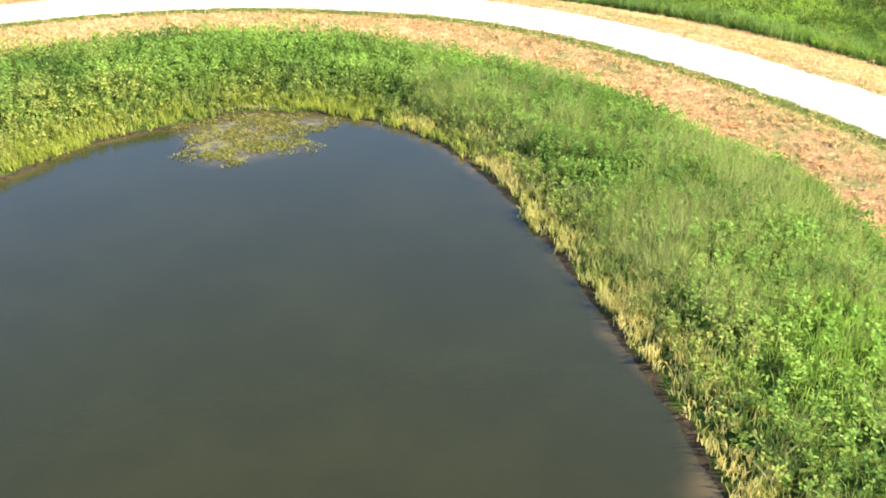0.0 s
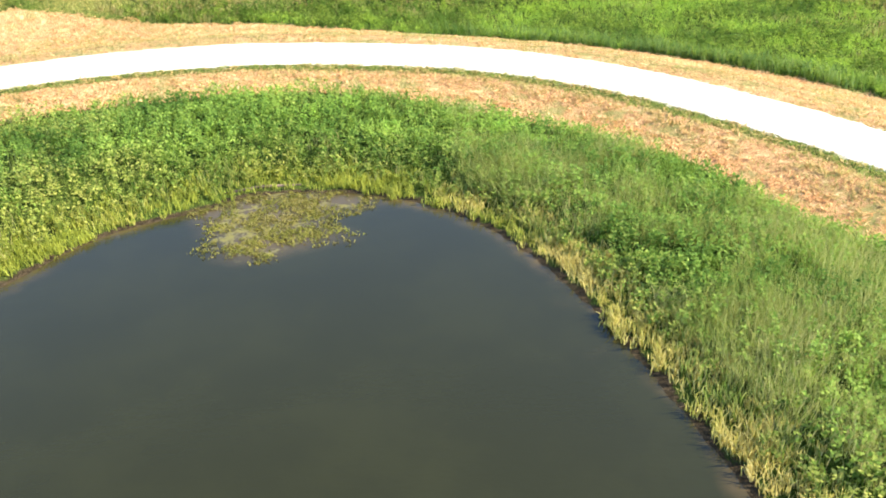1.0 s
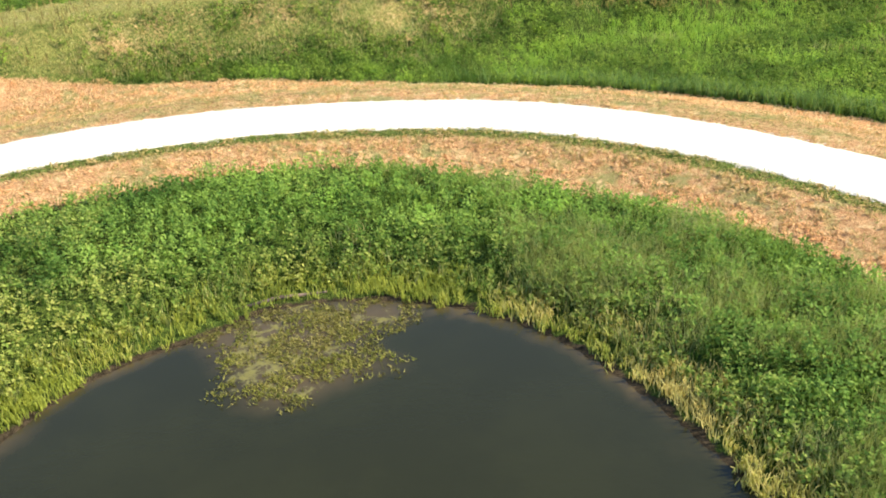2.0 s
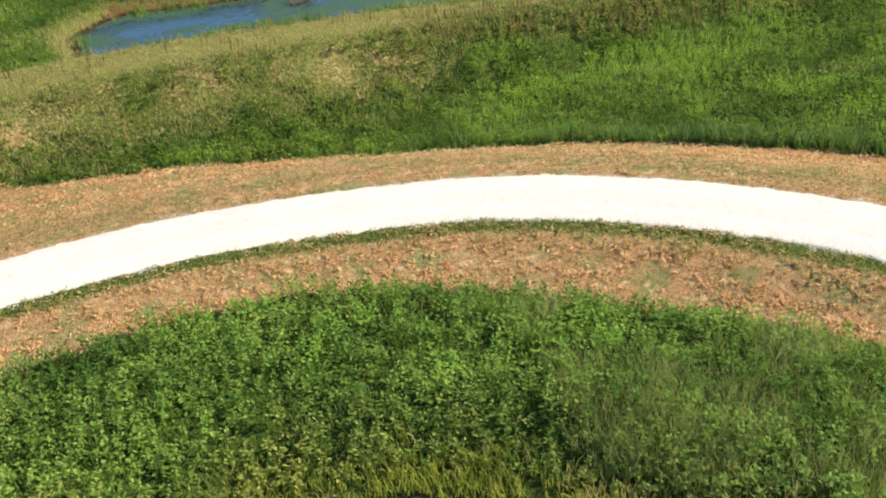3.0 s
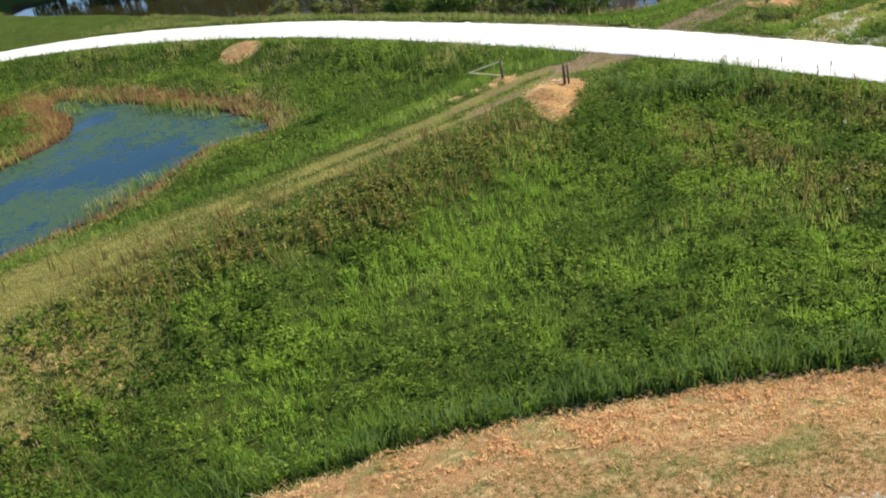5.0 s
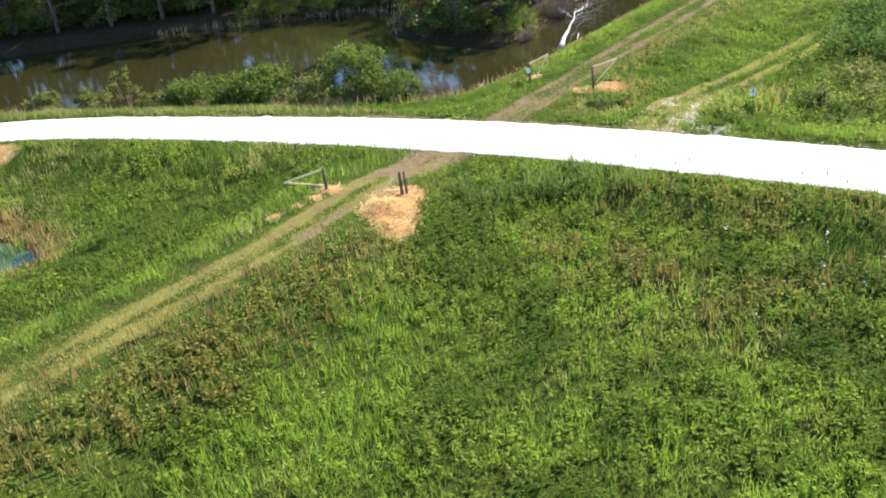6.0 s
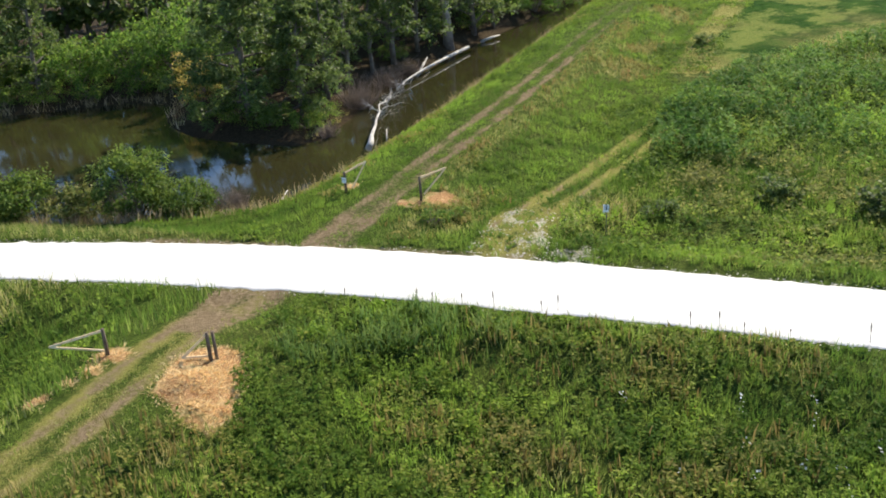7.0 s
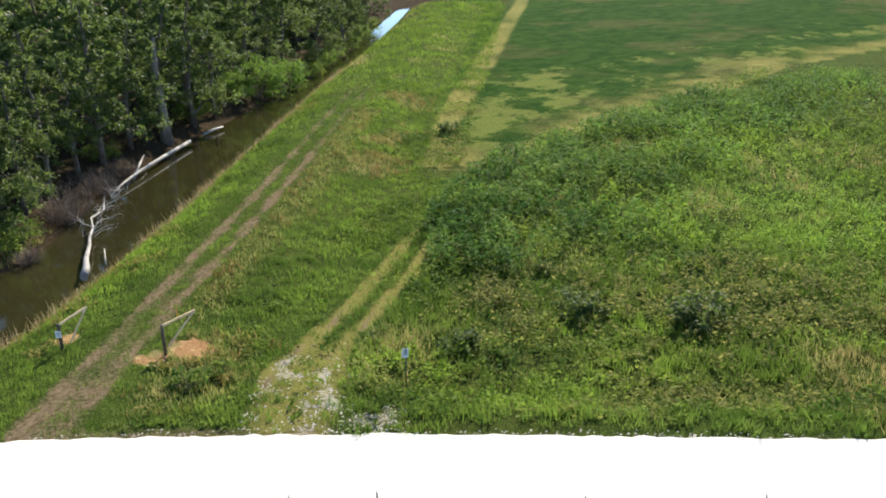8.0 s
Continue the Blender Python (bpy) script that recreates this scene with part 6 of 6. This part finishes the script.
def gate(x, y, top, rail_end, strut_end, label, plate=False, twin=None):
    """An open triangular barrier: a dark post, a pale top rail and a slanting strut. Ends are offsets from the post's foot."""
    z = height_at(x, y)
    ob = thing("barrier_gate", (x, y, z), label, "gate", "track gates")
    bm = tube([(0, 0, -0.3), (0.01, 0, top * 0.5), (0.03, 0.01, top)], [0.075, 0.07, 0.062], 9)
    part("post", bm, POSTWOOD, ob)
    head = Vector((0.03, 0.01, top - 0.07))
    part("rail", bar(head, rail_end, 0.075, 0.085), RAILWOOD, ob)
    part("strut", bar(Vector(rail_end) * 0.96 + head * 0.04 - Vector((0, 0, 0.03)), strut_end, 0.06, 0.07), RAILWOOD, ob)
    if twin:
        part("post", tube([(twin[0], twin[1], -0.3), (twin[0], twin[1], top * 0.95)], [0.06, 0.055], 9), POSTWOOD, ob)
    if plate:
        pl = part("sign_plate", box((0.02, 0.24, 0.30), pose(-0.09, 0, top * 0.62, 0, 0, 8), 0.004), SIGNWHITE, ob, "small white notice plate")
        part("print", box((0.004, 0.16, 0.03), pose(-0.103, 0, top * 0.62 + 0.05, 0, 0, 8)), SIGNDARK, pl)
        part("print", box((0.004, 0.13, 0.02), pose(-0.103, 0, top * 0.62 - 0.03, 0, 0, 8)), SIGNDARK, pl)
    return ob


gate(26.4, 76.6, 1.05, (-0.34, 0.95, 0.10), (0.02, 0.1, 0.14), "dark wooden gate post with a slanting brace in a straw heap", twin=(0.22, -0.08))
gate(25.5, 80.5, 1.0, (-0.35, 2.5, 0.05), (0.03, 0.12, 0.12), "weathered gate post with a long fallen rail beside the levee track")
gate(45.35, 78.5, 1.30, (1.30, -0.90, 1.42), (0.16, -0.1, 0.30), "open triangular timber gate on a dark post by the track")
gate(45.6, 83.2, 1.15, (1.25, -0.65, 1.40), (0.35, -0.2, 0.15), "open triangular gate of pale timber with a white notice plate", plate=True)
gate(6.3, 131.2, 1.2, (1.3, -0.5, 1.3), (0.2, -0.1, 0.2), "far open timber gate beside the distant road")

# shed on the sandy yard north of the marsh
zd = height_at(-3.5, 118.8)
shed = thing("shed", (-3.5, 118.9, zd), "small brown wooden shed with a grey gabled metal roof", "shed")
shed.rotation_euler[2] = radians(-7)
wall = bmesh.new()
outline = [(-1.85, -0.3), (1.85, -0.3), (1.85, 2.1), (0, 3.0), (-1.85, 2.1)]
for hollow, flip in ((1.0, False), (0.95, True)):
    rings = [[wall.verts.new((x * hollow, y * hollow, z * (1.0 if hollow == 1 else 0.97))) for x, z in outline] for y in (-1.5, 1.5)]
    for k in range(5):
        quad = [rings[0][k], rings[0][(k + 1) % 5], rings[1][(k + 1) % 5], rings[1][k]]
        if k not in (2, 3):
            wall.faces.new(quad[::-1] if not flip else quad)
    wall.faces.new(rings[0] if not flip else rings[0][::-1])
    wall.faces.new(rings[1][::-1] if not flip else rings[1])
part("wall", wall, SHEDWOOD, shed)
for sx in (-1, 1):
    slope = math.atan2(0.9, 1.85)
    at = Matrix.Translation((sx * 1.0, 0, 2.56)) @ Matrix.Rotation(sx * slope, 4, "Y")
    roof = part("roof", box((2.35, 3.7, 0.06), at, 0.01), SHEDROOF, shed)
    part("fascia", box((2.35, 0.04, 0.16), at @ Matrix.Translation((0, -1.87, -0.06))), SHEDTRIM, shed)
    for k in range(5):
        part("seam", box((2.3, 0.025, 0.03), at @ Matrix.Translation((0, -1.5 + 0.75 * k, 0.043))), SHEDROOF, roof)
hood = part("wall_hood", box((0.9, 0.45, 0.05), pose(-0.75, -1.74, 1.75, 14), 0.01), SIGNWHITE, shed, "white hood over a small window")
# dark board stands in for the shade below the hood
part("window", box((0.7, 0.05, 0.45), pose(-0.75, -1.51, 1.45), 0.01), POSTWOOD, shed, "dark small window")
part("corner_board", box((0.09, 0.09, 2.3), pose(-1.85, -1.5, 0.95)), SHEDTRIM, shed)
part("corner_board", box((0.09, 0.09, 2.3), pose(1.85, -1.5, 0.95)), SHEDWOOD, shed)
for x, y, turn in ((0.8, 119.8, 50), (-1.0, 119.0, 60)):
    block = thing("timber_block", (x, y, height_at(x, y)), "dark timber block lying on the pale sandy yard", "timber block", "yard blocks")
    block.rotation_euler[2] = radians(turn)
    part("timber", box((0.95, 0.22, 0.24), pose(0, 0, 0.10), 0.02), POSTWOOD, block)
zt = height_at(-10.3, 122.5)
trailer = thing("flatbed_trailer", (-10.3, 122.5, zt), "low grey flatbed trailer with a white side rail", "trailer")
trailer.rotation_euler[2] = radians(14)
part("deck", box((3.6, 2.0, 0.10), pose(0, 0, 0.62), 0.01), SHEDROOF, trailer)
for y in (-1.0, 1.0):
    part("side_rail", box((3.7, 0.06, 0.22), pose(0, y, 0.66), 0.01), SIGNWHITE, trailer)
    wheel = part("wheel", tube([(0, y * 0.86 - 0.09, 0.29), (0, y * 0.86 + 0.09, 0.29)], [0.3, 0.3], 16), POSTWOOD, trailer)
part("drawbar", bar((1.8, 0, 0.55), (3.0, 0, 0.35), 0.08, 0.08), STEEL, trailer)

zs = height_at(44.35, 68.4)
sign = thing("roadside_sign", (44.35, 68.4, zs), "small white notice on a thin dark metal post in the grass", "sign")
part("post", tube([(0, 0, -0.3), (-0.03, -0.05, 0.9), (-0.02, -0.09, 1.06 - zs)], [0.024, 0.024, 0.022], 6), STEEL, sign)
plate = part("plate", box((0.02, 0.27, 0.36), pose(-0.04, -0.06, 0.85 - zs, 6, 3, 38), 0.004), SIGNWHITE, sign)
for dz, w in ((0.12, 0.24), (0.04, 0.20), (-0.04, 0.24), (-0.11, 0.16)):
    part("print", box((0.004, w * 0.8, 0.025), pose(-0.04 - 0.0135 * math.cos(radians(38)), -0.06 - 0.0135 * math.sin(radians(38)), 0.85 - zs + dz, 6, 3, 38)), SIGNDARK, plate)

for i, (x, y, tall) in enumerate(((34.5, 72.95, 0.6), (34.5, 72.3, 0.5), (34.9, 69.8, 0.75), (34.75, 71.1, 0.5), (35.2, 67.3, 0.75), (35.1, 67.9, 0.5), (35.55, 62.4, 0.6), (35.6, 61.4, 0.7), (35.5, 60.5, 0.5), (36.0, 56.5, 0.8), (33.9, 76.0, 0.45), (35.75, 59.0, 0.35))):
    st = thing("weed_stalk", (x, y, height_at(x, y)), "thin dry weed stalk standing at the gravel edge", "weed", "roadside stalks")
    lean = 0.06 * math.sin(i * 2.1)
    part("stem", tube([(0, 0, -0.1), (lean * 0.5, 0, tall * 0.5), (lean, 0, tall * 0.7)], [0.012, 0.010, 0.008], 5), TWIG, st)
    part("seed_spike", tube([(lean, 0, tall * 0.55), (lean * 1.1, 0, tall * 0.8), (lean * 1.3, 0, tall)], [0.018, 0.028, 0.006], 6), TWIG, st)

# pale rushes and a log edge at the head of the pond
edge_log = thing("shore_log", (-11.2, 40.15, POND_Z), "dark sodden log along the pond's head", "log")
part("log", tube([(0, 0, 0.05), (1.4, 0.45, 0.1), (3.0, 0.6, 0.06)], [0.06, 0.08, 0.05], 8), POSTWOOD, edge_log)
for x, y in ((-2.5, 46.6), (-5.4, 48.2), (-1.9, 44.4), (4.2, 38.6)):
    X, Y = np.full(60, x) + rng.normal(0, 0.22, 60), np.full(60, y) + rng.normal(0, 0.22, 60)
    v, f, d = spikes(X, Y, 0.95, 0.03, 0.5, np.full(60, 0.25), 2, 0.05)
    tuft = dress(new("grass_tuft", mesh_of("grass_tuft", v, f, {"dry": d})), GRASS)
    tagged(tuft, "tall blue-green grass tuft among the weeds", "grass", "tall grass tufts")

# ---- the aircraft that carries the camera, placed to fit its view at 3.5 s ----
AIR = look((-7.945, 26.269, 16.409), (-7.534, 27.984, 15.464), -8.8)
FOCAL = 1732.0
aircraft = tagged(new("aircraft"), "white tubular landing gear of an aircraft in flight", "aircraft")
aircraft.matrix_world = AIR


def at(u, v, d):
    """A place in the aircraft from pixel position u, v in the camera's view, d metres ahead."""
    return Vector(((u - 784) / FOCAL * d, (441 - v) / FOCAL * d, -d))


def pipe(name, spots, width, material, label="", parent=None, sides=24):
    pts = [at(*s) for s in spots]
    radii = [w / FOCAL * s[2] for w, s in zip(width, spots)]
    return part(name, tube(pts, radii, sides), material, parent or aircraft, label)


def smoothed(spots, n=6):
    out = []
    for i in range(len(spots) - 1):
        p = [np.array(spots[min(max(j, 0), len(spots) - 1)], float) for j in (i - 1, i, i + 1, i + 2)]
        for s in range(n):
            t = s / n
            out.append(tuple(0.5 * (2 * p[1] + (p[2] - p[0]) * t + (2 * p[0] - 5 * p[1] + 4 * p[2] - p[3]) * t * t + (3 * p[1] - p[0] - 3 * p[2] + p[3]) * t**3)))
    return out + [tuple(spots[-1])]


step = pipe("step_tube", [(447, 474, 2.21), (448, 478, 2.21), (450, 486, 2.2), (458, 520, 2.17), (494, 668, 2.05)], [17, 23, 25, 25, 27], WHITEPAINT, "plain white painted tube")
pipe("end_cap", [(449.2, 484, 2.2), (451, 494, 2.19)], [26.5, 26.5], WHITEPAINT, "", step)
sleeve = pipe("sleeve", smoothed([(490, 648, 2.07), (492, 655, 2.06), (500, 690, 2.02), (518, 750, 1.96), (545, 830, 1.9), (566, 885, 1.86), (578, 915, 1.84)]), list(np.interp(np.linspace(0, 6, 37), range(7), [38, 49, 51, 55, 59, 62, 66])), SLEEVE, "grey taped sleeve round the tube")
for v in sleeve.data.vertices:
    v.co += Vector((1, 0.4, 0)) * 0.0035 * noise.noise(v.co * 14) + Vector((0.3, 0, 1)) * 0.0018 * noise.noise(v.co * 45)
pipe("tape_band", [(491, 652, 2.065), (493, 660, 2.055)], [50.5, 51.5], WHITEPAINT, "pale tape edge", sleeve)
pipe("tape_band", [(563, 877, 1.867), (566, 885, 1.86)], [62.8, 63.4], SIGNWHITE, "pale tape edge", sleeve)
hook = pipe("hook", smoothed([(455, 690, 2.0), (435, 700, 1.99), (418, 694, 1.98), (420, 680, 1.98), (436, 671, 1.99), (452, 668, 2.0)]), [3.5] * 31, COPPER, "thin copper wire hook", sleeve, 6)
pipe("hook_tip", [(414, 694, 1.975), (424, 698, 1.975)], [6, 6], WHITEPAINT, "", hook, 8)
font = bpy.data.curves.new("lettering", "FONT")
font.body, font.size, font.align_x, font.align_y = "NO STEP", 0.0195, "CENTER", "CENTER"
font.space_character, font.offset = 1.12, 0.0006
letters = new("lettering", font)
me = bpy.data.meshes.new_from_object(letters.evaluated_get(bpy.context.evaluated_depsgraph_get()))
bpy.data.objects.remove(letters)
run = (at(518, 708, 1.7) - at(541, 788, 1.7)).normalized()
out = (-at(530, 748, 1.7)).normalized()
out = (out - run * out.dot(run)).normalized()
me.transform(Matrix.Translation(at(529.5, 748, 1.7)) @ Matrix((run, out.cross(run), out)).transposed().to_4x4())
# the letters are laid onto the round sleeve
skin = BVHTree.FromPolygons([v.co.copy() for v in sleeve.data.vertices], [tuple(p.vertices) for p in sleeve.data.polygons])
for v in me.vertices:
    way = v.co.normalized()
    touch = skin.ray_cast(Vector((0, 0, 0)), way)[0]
    if touch:
        v.co = touch - way * 0.0012
part("lettering", me, RUBBER, sleeve, "black stencilled NO STEP lettering")

bm = bmesh.new()
rim = [(139, 570), (143, 548), (154, 537), (174, 533), (189, 538), (197, 556), (206, 610), (220, 700), (228, 800), (232, 892), (140, 892), (138, 760)]
front = [bm.verts.new(at(u, v, 2.32)) for u, v in rim]
back = [bm.verts.new(at(u, v, 2.32) + Vector((0, 0.002, -0.012))) for u, v in rim]
bm.faces.new(front)
bm.faces.new(back[::-1])
for i in range(len(rim)):
    bm.faces.new((front[i], back[i], back[(i + 1) % len(rim)], front[(i + 1) % len(rim)]))
bmesh.ops.recalc_face_normals(bm, faces=bm.faces[:])
pad = part("step_pad", bm, GRIP, aircraft, "dark grit-covered step plate")
pipe("rim", [(156, 536, 2.32), (176, 532, 2.32), (191, 538, 2.32), (199, 556, 2.32), (208, 610, 2.32), (222, 700, 2.32), (230, 800, 2.32), (234, 892, 2.32)], [2.5] * 8, WHITEPAINT, "white plate edge", pad, 6)
pipe("hose", smoothed([(219, 640, 2.3), (245, 680, 2.27), (300, 728, 2.22), (370, 769, 2.15), (430, 790, 2.1), (468, 797, 2.07)]), [5.5] * 31, WHITEPAINT, "thin curved white tube")
frame_tube = pipe("frame_tube", smoothed([(-70, 690, 1.5), (0, 694, 1.5), (90, 716, 1.5), (190, 755, 1.5), (290, 805, 1.48), (390, 868, 1.46), (440, 902, 1.45), (500, 945, 1.44)]), [37] * 43, WHITEPAINT, "thick bent white frame tube")
pipe("coupling", [(246, 783, 1.49), (250, 786, 1.49), (312, 817, 1.475), (316, 820, 1.475)], [38, 46, 46, 38], WHITEPAINT, "", frame_tube)
# raised black discs stand in for the dark inside of the coupling's holes
for u, v in ((270, 800), (292, 812)):
    pipe("hole_disc", [(u, v, 1.452), (u + 0.5, v + 0.5, 1.436)], [9, 9], RUBBER, "", frame_tube, 12)
for spots in (((118, 727, 1.5), (124, 729.5, 1.5)), ((130, 731, 1.5), (136, 734, 1.5)), ((322, 824, 1.475), (327, 827, 1.475)), ((332, 830, 1.47), (337, 833, 1.47)), ((4, 695, 1.5), (12, 697, 1.5))):
    pipe("cable_tie", spots, [40.5, 40.5], RUBBER, "black rubber tie", frame_tube)
cable = pipe("cable", smoothed([(-60, 772, 1.56), (0, 778, 1.56), (70, 786, 1.56), (140, 800, 1.55), (215, 828, 1.54), (300, 872, 1.52), (345, 896, 1.51)]), [12] * 37, RUBBER, "black cable under the frame tube")
for u, v in ((98, 772), (6, 757)):
    pipe("clip", smoothed([(u - 8, v - 10, 1.5), (u - 10, v + 10, 1.5), (u, v + 24, 1.51), (u + 8, v + 10, 1.5), (u + 4, v - 10, 1.5)]), [4.5] * 25, RUBBER, "", cable, 6)


def panel(name, outline, depth, thick, material, label):
    bm = bmesh.new()
    a = [bm.verts.new(at(u, v, depth)) for u, v in outline]
    b = [bm.verts.new(at(u, v, depth) + Vector((-0.004, 0, -thick))) for u, v in outline]
    bm.faces.new(a), bm.faces.new(b[::-1])
    for i in range(len(a)):
        bm.faces.new((a[i], b[i], b[(i + 1) % len(a)], a[(i + 1) % len(a)]))
    bmesh.ops.recalc_face_normals(bm, faces=bm.faces[:])
    return part(name, bm, material, aircraft, label)


panel("door_trim", [(34, -30), (62, -30), (60, 20), (58, 70), (54, 110), (47, 157), (28, 145), (30, 100), (36, 50)], 1.3, 0.02, CREAM, "cream painted door edge")
# the door edge is dark between its two cream pieces
panel("door_trim_dark", [(28, 146), (47, 158), (44, 190), (38, 217), (26, 207)], 1.3, 0.02, RUBBER, "dark rubber seal on the door edge")
panel("door_trim", [(26, 208), (38, 218), (34, 250), (29, 288), (27, 250)], 1.3, 0.02, CREAM, "cream painted door edge")
# a flat black sheet fills the dark opening between door sheet and trim
panel("door_gap", [(8, -30), (36, -30), (36, 50), (33, 90), (24, 90), (18, 60)], 1.33, 0.01, RUBBER, "dark door gap")
pipe("edge_strip", smoothed([(66, -30, 1.31), (66, 20, 1.31), (61, 100, 1.31), (51, 150, 1.31), (47, 175, 1.31)]), [3.2] * 25, SHEET, "blue-grey edge strip")
shell = panel("door_sheet", [(-60, -30), (9, -30), (13, 60), (19, 140), (24, 250), (25, 330), (22, 400), (17, 450), (8, 540), (-60, 540)], 1.28, 0.015, SHEET, "blue-grey sheet metal door")
pipe("door_rod", smoothed([(33, 54, 1.29), (28, 66, 1.29), (24, 100, 1.29), (22, 142, 1.29)]), [5.5] * 19, STEEL, "grey door rod")
for v in range(16, 480, 33):
    u = float(np.interp(v, [0, 60, 140, 250, 330, 400, 450, 540], [10, 13, 19, 24, 25, 22, 17, 8])) - 3.5
    pipe("rivet", [(u, v, 1.279), (u, v + 0.4, 1.274)], [2.2, 1.2], STEEL, "", shell, 6)
panel("tab", [(66, -6), (78, -6), (78, 12), (66, 12)], 1.29, 0.01, BLUEPAINT, "small light blue tab")
